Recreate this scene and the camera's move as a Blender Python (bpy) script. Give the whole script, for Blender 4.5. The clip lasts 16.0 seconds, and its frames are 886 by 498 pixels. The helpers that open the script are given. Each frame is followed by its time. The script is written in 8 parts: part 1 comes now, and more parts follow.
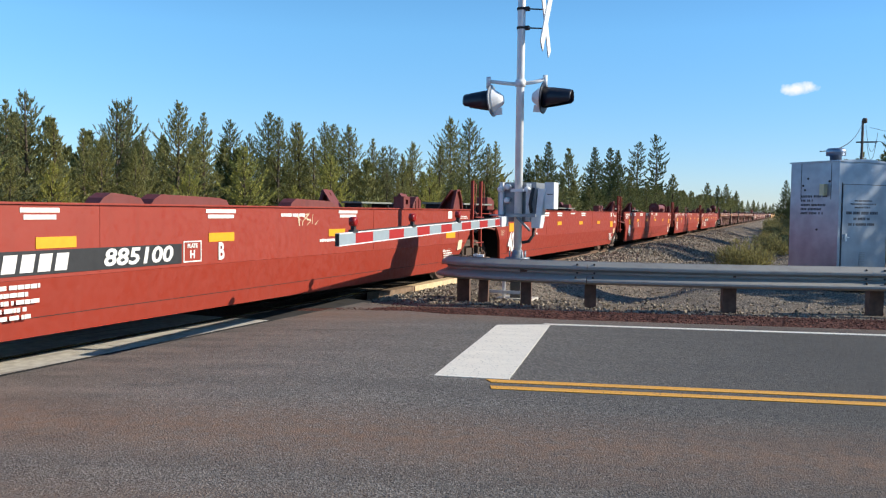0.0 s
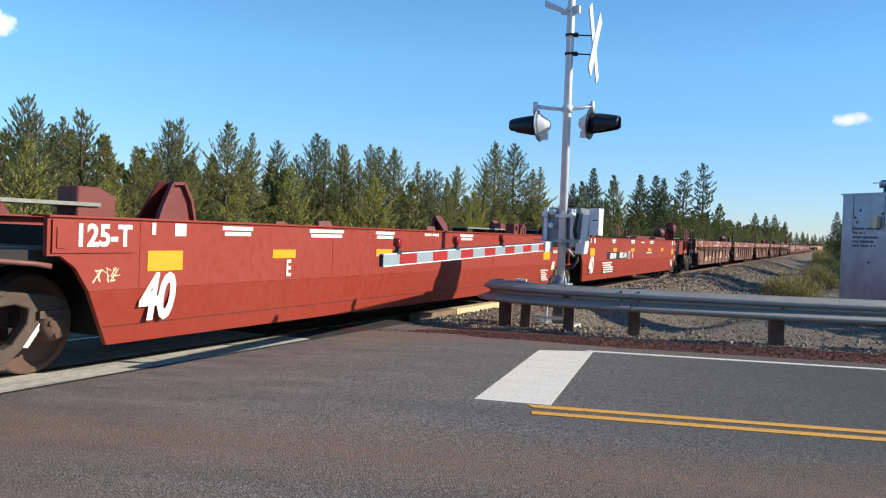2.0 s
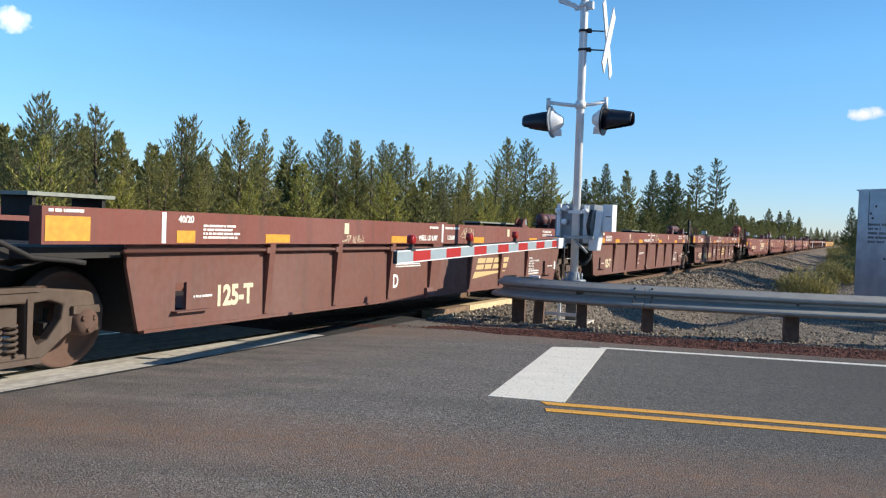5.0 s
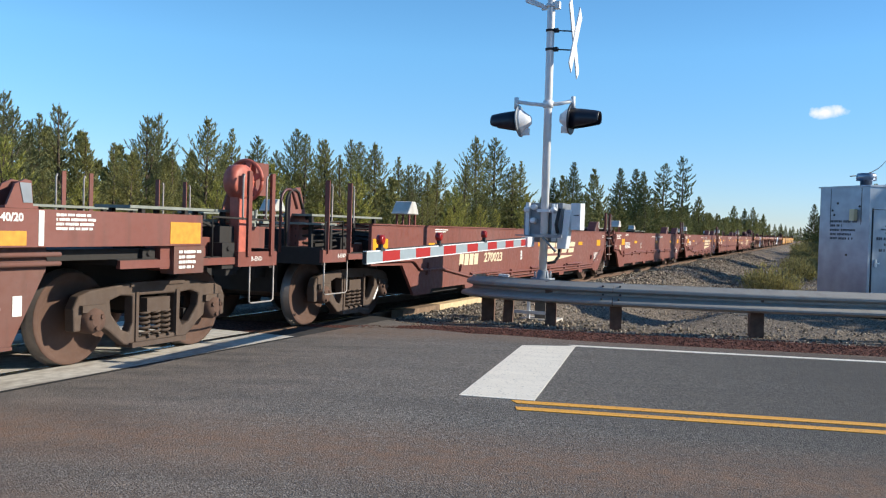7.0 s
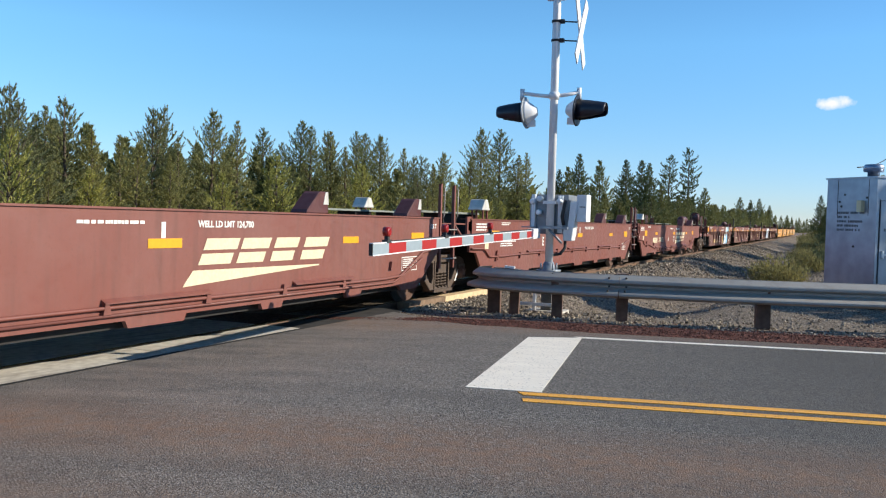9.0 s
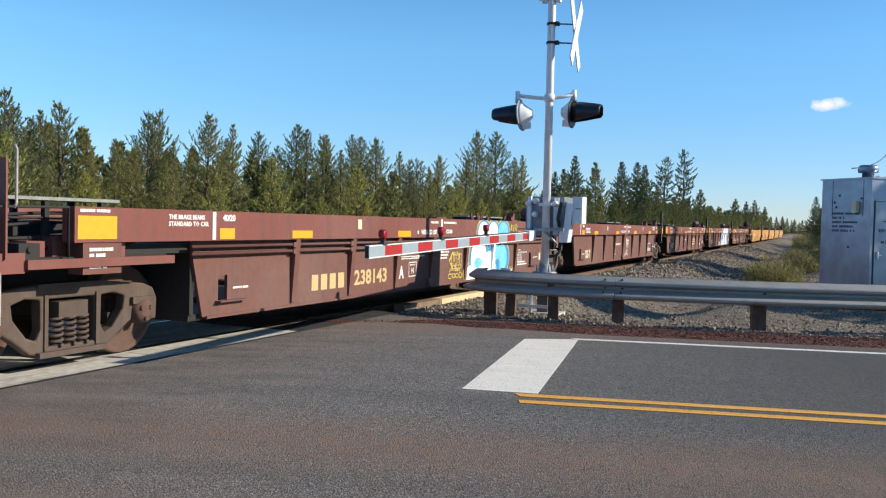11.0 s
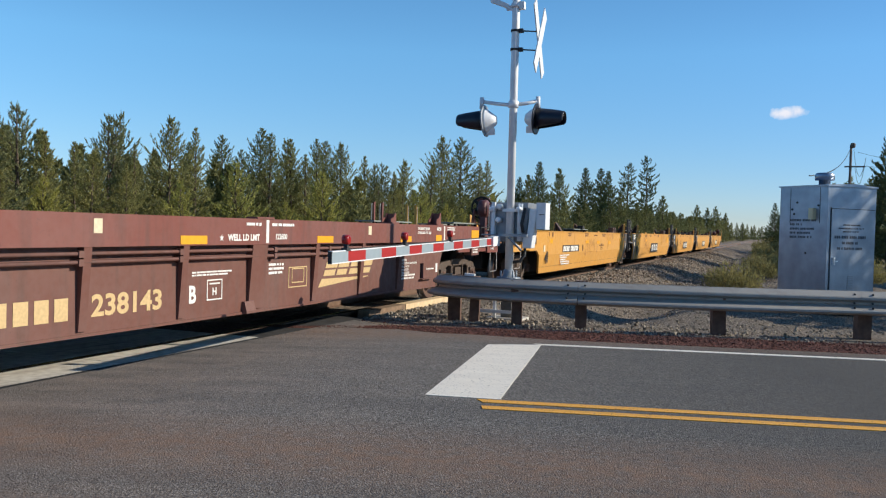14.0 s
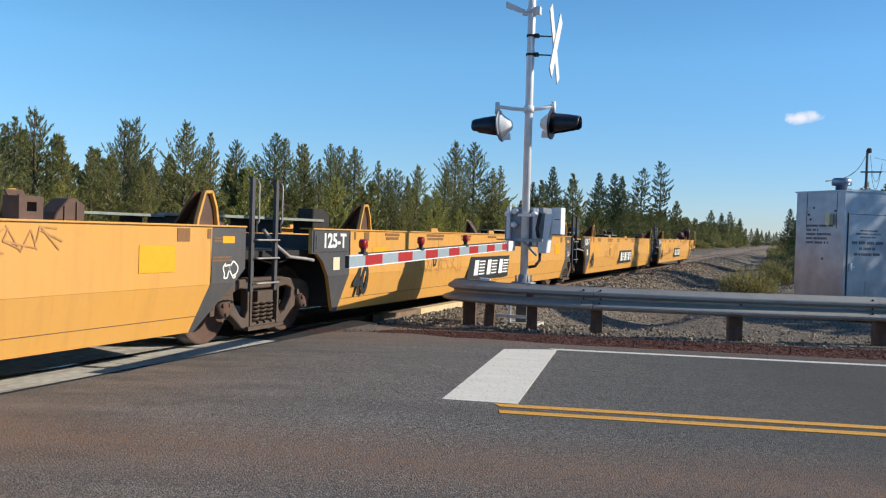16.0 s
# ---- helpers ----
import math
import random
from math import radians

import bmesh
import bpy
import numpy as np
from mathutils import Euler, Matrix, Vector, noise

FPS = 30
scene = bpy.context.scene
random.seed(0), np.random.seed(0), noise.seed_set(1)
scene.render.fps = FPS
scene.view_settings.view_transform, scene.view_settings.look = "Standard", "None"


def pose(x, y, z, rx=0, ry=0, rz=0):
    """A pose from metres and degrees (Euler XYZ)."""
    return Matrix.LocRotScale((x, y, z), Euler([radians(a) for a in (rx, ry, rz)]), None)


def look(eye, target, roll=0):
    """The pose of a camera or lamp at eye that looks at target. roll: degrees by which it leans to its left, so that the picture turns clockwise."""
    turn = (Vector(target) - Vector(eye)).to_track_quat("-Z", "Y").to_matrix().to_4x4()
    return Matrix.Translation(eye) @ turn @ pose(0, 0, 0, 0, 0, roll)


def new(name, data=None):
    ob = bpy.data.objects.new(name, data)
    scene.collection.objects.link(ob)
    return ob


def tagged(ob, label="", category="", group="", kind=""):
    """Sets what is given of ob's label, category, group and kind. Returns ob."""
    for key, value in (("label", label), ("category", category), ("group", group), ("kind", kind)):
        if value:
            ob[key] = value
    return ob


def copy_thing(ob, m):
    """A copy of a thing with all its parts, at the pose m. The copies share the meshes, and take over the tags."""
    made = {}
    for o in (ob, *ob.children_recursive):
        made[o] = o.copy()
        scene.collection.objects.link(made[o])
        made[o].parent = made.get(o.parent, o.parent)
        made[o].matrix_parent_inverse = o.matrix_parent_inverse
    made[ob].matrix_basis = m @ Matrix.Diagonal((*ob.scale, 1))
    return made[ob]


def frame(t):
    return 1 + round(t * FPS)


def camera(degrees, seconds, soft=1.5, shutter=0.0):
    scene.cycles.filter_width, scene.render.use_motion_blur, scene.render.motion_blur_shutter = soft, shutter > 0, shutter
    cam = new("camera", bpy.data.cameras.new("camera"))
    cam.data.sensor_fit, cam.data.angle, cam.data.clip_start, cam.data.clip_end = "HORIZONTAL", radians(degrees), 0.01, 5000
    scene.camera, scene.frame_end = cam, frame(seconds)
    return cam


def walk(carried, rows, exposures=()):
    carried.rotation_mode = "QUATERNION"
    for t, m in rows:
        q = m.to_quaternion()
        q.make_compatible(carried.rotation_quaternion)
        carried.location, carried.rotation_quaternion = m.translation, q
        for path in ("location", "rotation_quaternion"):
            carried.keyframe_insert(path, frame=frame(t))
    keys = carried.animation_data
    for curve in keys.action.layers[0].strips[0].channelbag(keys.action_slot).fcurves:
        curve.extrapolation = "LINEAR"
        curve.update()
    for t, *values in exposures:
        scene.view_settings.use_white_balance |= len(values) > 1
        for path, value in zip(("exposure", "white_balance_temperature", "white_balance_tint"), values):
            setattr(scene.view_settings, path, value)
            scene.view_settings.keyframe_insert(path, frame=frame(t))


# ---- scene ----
# ---- camera and its way ----
PATH = [
    (0.0, 0.042, 0.047, 1.383, 22.07, -2.63, 0.78),
    (0.5, 0.038, 0.039, 1.374, 21.38, -2.31, 0.84),
    (1.0, 0.048, 0.027, 1.378, 21.73, -2.27, 0.92),
    (1.5, 0.032, 0.042, 1.382, 22.28, -2.18, 1.21),
    (2.0, 0.031, 0.037, 1.372, 24.95, -1.10, 2.10),
    (2.5, 0.023, 0.033, 1.371, 25.53, -1.81, 2.18),
    (3.0, 0.022, 0.030, 1.372, 25.46, -1.59, 2.35),
    (3.5, 0.017, 0.036, 1.378, 25.76, -1.30, 1.98),
    (5.8, 0.024, 0.008, 1.385, 25.61, -1.50, 2.24),
    (6.0, 0.027, 0.004, 1.381, 24.81, -1.31, 2.26),
    (6.5, 0.021, 0.002, 1.386, 24.18, -1.48, 2.26),
    (7.0, 0.021, 0.014, 1.392, 23.68, -1.42, 1.69),
    (7.5, 0.024, 0.007, 1.395, 24.26, -1.62, 1.43),
    (8.0, 0.030, 0.001, 1.383, 25.68, -2.34, 1.34),
    (8.5, 0.020, 0.005, 1.391, 24.88, -1.75, 1.50),
    (9.0, 0.011, 0.013, 1.392, 24.02, -1.98, 1.63),
    (11.5, 0.017, 0.001, 1.386, 23.59, -1.73, 1.21),
    (12.0, 0.008, -0.002, 1.392, 22.57, -1.86, 1.19),
    (12.5, 0.023, 0.005, 1.393, 23.14, -1.50, 1.36),
    (13.0, 0.039, 0.004, 1.387, 22.59, -1.45, 1.63),
    (13.5, 0.044, 0.004, 1.389, 22.15, -1.52, 1.47),
    (14.0, 0.031, 0.012, 1.394, 21.43, -1.39, 1.55),
    (14.5, 0.029, -0.002, 1.393, 21.46, -1.30, 1.46),
    (15.0, 0.021, -0.014, 1.392, 21.87, -1.20, 1.45),
    (15.5, 0.021, -0.016, 1.396, 22.62, -1.24, 1.40),
    (16.0, 0.001, -0.019, 1.390, 22.30, -1.09, 1.68),
]
cam = camera(55.0, 16.0, soft=1.2)
walk(cam, [(t, pose(x, y, z, 90 + p, 0, yaw) @ pose(0, 0, 0, 0, 0, r)) for t, x, y, z, yaw, p, r in PATH],
     [(0.0, 0.25), (9.0, 0.24), (12.0, 0.20), (13.5, 0.14), (14.0, 0.00), (14.5, 0.01), (15.5, 0.03), (16.0, 0.05)])

# ---- light ----
SUN_EL, SUN_AZ = 26.0, 21.5          # degrees above the horizon, degrees from +x towards +y
sun = new("sun", bpy.data.lights.new("sun", "SUN"))
sun.data.energy, sun.data.angle, sun.data.color = 5.3, radians(0.5), (1.0, 0.915, 0.77)
sun_way = Vector((math.cos(radians(SUN_EL)) * math.cos(radians(SUN_AZ)), math.cos(radians(SUN_EL)) * math.sin(radians(SUN_AZ)), math.sin(radians(SUN_EL))))
sun.matrix_world = look(sun_way * 50, (0, 0, 0))

world = bpy.data.worlds.new("world")
scene.world = world
world.use_nodes = True
wn, wl = world.node_tree.nodes, world.node_tree.links
wn.clear()
w_out, w_bg, w_sky = wn.new("ShaderNodeOutputWorld"), wn.new("ShaderNodeBackground"), wn.new("ShaderNodeTexSky")
w_sky.sky_type, w_sky.sun_disc = "NISHITA", False
w_sky.sun_elevation, w_sky.sun_rotation = radians(SUN_EL), radians(90 - SUN_AZ)
w_sky.altitude, w_sky.air_density, w_sky.dust_density, w_sky.ozone_density = 2200.0, 1.0, 0.0, 2.5
w_bg.inputs["Strength"].default_value = 0.15


def cloud_mask(bearing, height, wide, tall, seed):
    """A small ragged cloud in the sky: a soft oval round a direction, broken by noise."""
    co = wn.new("ShaderNodeTexCoord")
    d = Vector((math.sin(radians(bearing)), math.cos(radians(bearing)), math.tan(radians(height)))).normalized()
    side = Vector((d.y, -d.x, 0)).normalized()
    up = side.cross(d)
    parts = []
    for axis, size in ((side, wide), (up, tall)):
        dot = wn.new("ShaderNodeVectorMath"); dot.operation = "DOT_PRODUCT"
        dot.inputs[1].default_value = axis
        wl.new(co.outputs["Generated"], dot.inputs[0])
        off = wn.new("ShaderNodeMath"); off.operation = "DIVIDE"
        off.inputs[1].default_value = size
        wl.new(dot.outputs["Value"], off.inputs[0])
        sq = wn.new("ShaderNodeMath"); sq.operation = "POWER"
        sq.inputs[1].default_value = 2
        ab = wn.new("ShaderNodeMath"); ab.operation = "ABSOLUTE"
        wl.new(off.outputs[0], ab.inputs[0]); wl.new(ab.outputs[0], sq.inputs[0])
        parts.append(sq)
    r2 = wn.new("ShaderNodeMath"); r2.operation = "ADD"
    wl.new(parts[0].outputs[0], r2.inputs[0]); wl.new(parts[1].outputs[0], r2.inputs[1])
    front = wn.new("ShaderNodeVectorMath"); front.operation = "DOT_PRODUCT"
    front.inputs[1].default_value = d
    wl.new(co.outputs["Generated"], front.inputs[0])
    ahead = wn.new("ShaderNodeMath"); ahead.operation = "GREATER_THAN"; ahead.inputs[1].default_value = 0.5
    wl.new(front.outputs["Value"], ahead.inputs[0])
    nz = wn.new("ShaderNodeTexNoise"); nz.inputs["Scale"].default_value = 70; nz.inputs["Detail"].default_value = 5
    mp = wn.new("ShaderNodeMapping"); mp.inputs["Location"].default_value = (seed, seed * 2, 0)
    wl.new(co.outputs["Generated"], mp.inputs["Vector"]); wl.new(mp.outputs[0], nz.inputs["Vector"])
    edge = wn.new("ShaderNodeMath"); edge.operation = "MULTIPLY_ADD"
    edge.inputs[1].default_value, edge.inputs[2].default_value = -2.6, 2.1
    wl.new(nz.outputs["Fac"], edge.inputs[0])
    s = wn.new("ShaderNodeMath"); s.operation = "ADD"
    wl.new(r2.outputs[0], s.inputs[0]); wl.new(edge.outputs[0], s.inputs[1])
    ramp = wn.new("ShaderNodeMapRange")
    ramp.inputs["From Min"].default_value, ramp.inputs["From Max"].default_value = 1.75, 0.7
    wl.new(s.outputs[0], ramp.inputs["Value"])
    m = wn.new("ShaderNodeMath"); m.operation = "MULTIPLY"
    wl.new(ramp.outputs[0], m.inputs[0]); wl.new(ahead.outputs[0], m.inputs[1])
    return m


# the film shows a vivid sky
w_sat = wn.new("ShaderNodeHueSaturation")
w_sat.inputs["Saturation"].default_value = 1.16
wl.new(w_sky.outputs["Color"], w_sat.inputs["Color"])
w_cast = wn.new("ShaderNodeMix"); w_cast.data_type, w_cast.blend_type = "RGBA", "MULTIPLY"
w_cast.inputs["Factor"].default_value = 1.0
w_cast.inputs["B"].default_value = (0.87, 1.05, 1.06, 1)
wl.new(w_sat.outputs["Color"], w_cast.inputs["A"])
sky_col = w_cast.outputs["Result"]
for bearing, height, wide, tall, seed in ((0.30, 7.75, 0.020, 0.0075, 3.0), (-53.0, 11.3, 0.022, 0.013, 3.0)):
    mask = cloud_mask(bearing, height, wide, tall, seed)
    mixed = wn.new("ShaderNodeMix"); mixed.data_type = "RGBA"
    mixed.inputs["B"].default_value = (6.2, 6.5, 6.9, 1)
    wl.new(mask.outputs[0], mixed.inputs["Factor"])
    wl.new(sky_col, mixed.inputs["A"])
    sky_col = mixed.outputs["Result"]
# clear dry mountain air: the low sky stays pale blue, not white
w_co, w_sep = wn.new("ShaderNodeTexCoord"), wn.new("ShaderNodeSeparateXYZ")
wl.new(w_co.outputs["Generated"], w_sep.inputs[0])
w_low = wn.new("ShaderNodeMapRange")
w_low.inputs["From Min"].default_value, w_low.inputs["From Max"].default_value = 0.20, 0.0
wl.new(w_sep.outputs["Z"], w_low.inputs["Value"])
w_tint = wn.new("ShaderNodeMix"); w_tint.data_type, w_tint.blend_type = "RGBA", "MULTIPLY"
w_tint.inputs["B"].default_value = (0.57, 0.49, 0.63, 1)
wl.new(w_low.outputs[0], w_tint.inputs["Factor"])
wl.new(sky_col, w_tint.inputs["A"])
sky_col = w_tint.outputs["Result"]
# the sky over the wood is a little brighter than a pure blue sky so far from the sun
w_dot = wn.new("ShaderNodeVectorMath"); w_dot.operation = "DOT_PRODUCT"
w_dot.inputs[1].default_value = (-0.80, 0.60, 0.0)
wl.new(w_co.outputs["Generated"], w_dot.inputs[0])
w_west = wn.new("ShaderNodeMapRange")
w_west.inputs["From Min"].default_value, w_west.inputs["From Max"].default_value = 0.45, 1.0
wl.new(w_dot.outputs["Value"], w_west.inputs["Value"])
w_lift = wn.new("ShaderNodeMix"); w_lift.data_type, w_lift.blend_type = "RGBA", "MULTIPLY"
w_lift.inputs["B"].default_value = (1.26, 1.25, 1.17, 1)
wl.new(w_west.outputs[0], w_lift.inputs["Factor"])
wl.new(sky_col, w_lift.inputs["A"])
sky_col = w_lift.outputs["Result"]
wl.new(sky_col, w_bg.inputs["Color"])
wl.new(w_bg.outputs[0], w_out.inputs["Surface"])


# ---- materials ----
def shader(name, rough=0.6, metal=0.0, spec=0.5):
    m = bpy.data.materials.new(name)
    m.use_nodes = True
    b = m.node_tree.nodes["Principled BSDF"]
    b.inputs["Roughness"].default_value, b.inputs["Metallic"].default_value = rough, metal
    b.inputs["Specular IOR Level"].default_value = spec
    return m, m.node_tree.nodes, m.node_tree.links, b


def nnoise(n, l, scale, detail=4, stretch=(1, 1, 1), coord="Object"):
    co, mp, nz = n.new("ShaderNodeTexCoord"), n.new("ShaderNodeMapping"), n.new("ShaderNodeTexNoise")
    mp.inputs["Scale"].default_value = stretch
    nz.inputs["Scale"].default_value, nz.inputs["Detail"].default_value = scale, detail
    l.new(co.outputs[coord], mp.inputs["Vector"])
    l.new(mp.outputs[0], nz.inputs["Vector"])
    return nz.outputs["Fac"]


def span(n, l, fac, lo, hi, to0=0.0, to1=1.0):
    r = n.new("ShaderNodeMapRange")
    r.inputs["From Min"].default_value, r.inputs["From Max"].default_value = lo, hi
    r.inputs["To Min"].default_value, r.inputs["To Max"].default_value = to0, to1
    l.new(fac, r.inputs["Value"])
    return r.outputs[0]


def blend(n, l, fac, a, b):
    mx = n.new("ShaderNodeMix")
    mx.data_type = "RGBA"
    l.new(fac, mx.inputs["Factor"])
    for sock, v in (("A", a), ("B", b)):
        if isinstance(v, tuple):
            mx.inputs[sock].default_value = (*v, 1)
        else:
            l.new(v, mx.inputs[sock])
    return mx.outputs["Result"]


def bump(n, l, b, height, strength, distance=0.01):
    bp = n.new("ShaderNodeBump")
    bp.inputs["Strength"].default_value, bp.inputs["Distance"].default_value = strength, distance
    l.new(height, bp.inputs["Height"])
    l.new(bp.outputs[0], b.inputs["Normal"])


def tint(c, k):
    return tuple(min(1.0, v * k) for v in c)


def paint(name, rgb, rough=0.5, dirt=(0.07, 0.05, 0.04), dirty=0.35, faded=0.25, metal=0.0):
    """Weathered coat: broad fading, streaks that run down, dust specks."""
    m, n, l, b = shader(name, rough, metal)
    broad = span(n, l, nnoise(n, l, 0.9, 3), 0.35, 0.7)
    col = blend(n, l, broad, rgb, tuple(v * (1 - faded) + 0.30 * faded * s for v, s in zip(rgb, (1.1, 1.0, 0.92))))
    streak = span(n, l, nnoise(n, l, 5.0, 5, (1.0, 1.6, 0.16)), 0.50, 0.78, 0, dirty)
    col = blend(n, l, streak, col, dirt)
    speck = span(n, l, nnoise(n, l, 38.0, 4), 0.60, 0.75, 0, dirty * 0.7)
    col = blend(n, l, speck, col, dirt)
    l.new(col, b.inputs["Base Color"])
    l.new(span(n, l, nnoise(n, l, 12.0, 4), 0.3, 0.7, rough - 0.1, rough + 0.15), b.inputs["Roughness"])
    bump(n, l, b, nnoise(n, l, 3.0, 3), 0.25, 0.02)
    return m


def plain(name, rgb, rough=0.6, metal=0.0, var=0.15, scale=14.0, spec=0.5):
    m, n, l, b = shader(name, rough, metal, spec)
    col = blend(n, l, span(n, l, nnoise(n, l, scale, 4), 0.3, 0.7), tint(rgb, 1 - var), tint(rgb, 1 + var))
    l.new(col, b.inputs["Base Color"])
    bump(n, l, b, nnoise(n, l, scale * 6, 3), 0.15, 0.004)
    return m


RED = paint("red_car_paint", (0.300, 0.031, 0.013), 0.5, (0.15, 0.026, 0.015), 0.16, 0.02)
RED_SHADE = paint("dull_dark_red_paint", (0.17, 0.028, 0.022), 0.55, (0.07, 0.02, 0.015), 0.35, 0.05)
BROWN = paint("brown_car_paint", (0.190, 0.051, 0.034), 0.6, (0.07, 0.045, 0.035), 0.45, 0.10)
BROWN_LOW = paint("dusty_brown_car_paint", (0.152, 0.055, 0.037), 0.7, (0.07, 0.05, 0.04), 0.5, 0.12)
MAROON = paint("maroon_car_paint", (0.20, 0.060, 0.042), 0.55, (0.08, 0.04, 0.03), 0.35, 0.10)
YELLOW = paint("yellow_car_paint", (0.64, 0.315, 0.058), 0.5, (0.34, 0.15, 0.045), 0.22, 0.08)
DARK_MAROON = paint("dark_maroon_paint", (0.10, 0.030, 0.028), 0.5, (0.04, 0.02, 0.02), 0.35, 0.03)
RUSTY_YELLOW = paint("rusty_guide_paint", (0.20, 0.085, 0.035), 0.7, (0.05, 0.03, 0.02), 0.5, 0.0)
CAR_GREY = paint("dark_grey_car_paint", (0.055, 0.055, 0.058), 0.6, (0.10, 0.08, 0.06), 0.4, 0.1)
STEEL_DIRTY = paint("dirty_truck_steel", (0.086, 0.058, 0.042), 0.8, (0.155, 0.104, 0.073), 0.5, 0.02)
WHEEL_RUST = paint("rusty_wheel_steel", (0.112, 0.063, 0.045), 0.9, (0.075, 0.045, 0.033), 0.5, 0.0)
WHEEL_RIM = plain("worn_wheel_tread", (0.20, 0.17, 0.15), 0.45, 0.6)
BLACK_STEEL = plain("black_underframe_steel", (0.022, 0.019, 0.017), 0.8)
GRATING = plain("galvanised_grating", (0.24, 0.255, 0.22), 0.6, 0.2)
ROD = plain("worn_handrail_steel", (0.34, 0.31, 0.28), 0.5, 0.2)
YELLOW_TAPE = plain("yellow_reflector_sheet", (0.82, 0.37, 0.012), 0.45, 0, 0.06)
AMBER_TAPE = plain("faded_amber_reflector_sheet", (0.66, 0.30, 0.03), 0.5, 0, 0.15)
STENCIL_BROWN = plain("brown_stencil_paint", (0.22, 0.10, 0.03), 0.6, 0, 0.15, 30)
STENCIL = plain("white_stencil_paint", (0.78, 0.76, 0.70), 0.6, 0, 0.10, 30)
TAN_STENCIL = plain("tan_stencil_paint", (0.60, 0.42, 0.20), 0.6, 0, 0.12, 30)
CREAM_STENCIL = plain("cream_stencil_paint", (0.72, 0.60, 0.40), 0.6, 0, 0.1, 30)
BLACK_PLATE = plain("black_panel_paint", (0.020, 0.021, 0.023), 0.5, 0, 0.2)
SPRAY_WHITE = plain("white_spray_paint", (0.82, 0.84, 0.86), 0.5, 0, 0.06)
SPRAY_BLUE = plain("blue_spray_paint", (0.05, 0.27, 0.52), 0.5, 0, 0.1)
SPRAY_SKY = plain("light_blue_spray_paint", (0.18, 0.56, 0.78), 0.5, 0, 0.2, 3)
SPRAY_YELLOW = plain("yellow_spray_paint", (0.62, 0.50, 0.10), 0.5, 0, 0.1)
DARK_BROWN = plain("dark_brown_spray_paint", (0.10, 0.05, 0.03), 0.6, 0, 0.15)
BRAKE_RED = plain("salmon_red_wheel_paint", (0.46, 0.115, 0.075), 0.55, 0, 0.25, 9)
SPRAY_RED = plain("faded_red_spray_paint", (0.46, 0.22, 0.075), 0.6, 0, 0.2)
MAST_PAINT = plain("silver_mast_paint", (0.80, 0.80, 0.79), 0.42, 0.0, 0.08, 6)
CASE_METAL = plain("brushed_aluminium_case", (0.29, 0.34, 0.415), 0.36, 0.72, 0.16, 3)
CASE_LETTER = plain("worn_black_lettering", (0.075, 0.085, 0.105), 0.6, 0, 0.2, 30)
BOX_SILVER = plain("silver_box_paint", (0.25, 0.275, 0.30), 0.45, 0.3, 0.1, 8)
PALE_WORN = paint("worn_pale_guide_paint", (0.56, 0.55, 0.50), 0.6, (0.22, 0.17, 0.13), 0.5, 0.1)
BOX_WHITE = plain("white_box_paint", (0.74, 0.75, 0.75), 0.5, 0, 0.06)
HOOD_BLACK = plain("black_lamp_hood", (0.014, 0.017, 0.028), 0.34)
LAMP_GLASS = plain("dull_lamp_lens", (0.30, 0.24, 0.22), 0.25)
GATE_RED = plain("red_reflective_stripe", (0.36, 0.009, 0.007), 0.6, 0, 0.06)
GATE_WHITE = plain("dull_white_stripe", (0.30, 0.36, 0.39), 0.4, 0, 0.06)
GATE_LAMP = plain("dark_red_lamp_plastic", (0.30, 0.012, 0.010), 0.3)
GALV = paint("galvanised_guardrail_steel", (0.36, 0.34, 0.30), 0.55, (0.17, 0.12, 0.085), 0.35, 0.15, 0.15)
FOUNDATION = plain("dark_grimy_concrete", (0.10, 0.095, 0.088), 0.9, 0, 0.25, 6)
POST_WOOD = plain("weathered_brown_post_wood", (0.12, 0.070, 0.048), 0.85, 0, 0.35, 9)
PANEL_WOOD = plain("pale_new_timber", (0.68, 0.50, 0.29), 0.8, 0, 0.15, 9)
HEADER_WOOD = plain("weathered_header_timber", (0.21, 0.14, 0.088), 0.9, 0, 0.3, 9)
TIE_WOOD = plain("creosoted_tie_wood", (0.07, 0.050, 0.038), 0.9, 0, 0.35, 7)
RAIL_STEEL = plain("rusty_rail_web", (0.17, 0.105, 0.07), 0.7, 0.3, 0.2)
RAIL_TOP = plain("polished_rail_head", (0.55, 0.54, 0.52), 0.25, 1.0, 0.05)
CLOSURE = plain("dark_sign_edge", (0.03, 0.03, 0.03), 0.7)
POLE_WOOD = plain("grey_utility_pole_wood", (0.13, 0.10, 0.08), 0.9, 0, 0.3)
WIRE = plain("black_cable", (0.02, 0.02, 0.02), 0.6)
OLIVE_BOX = plain("pale_yellow_vent_plastic", (0.62, 0.55, 0.34), 0.5, 0, 0.05)


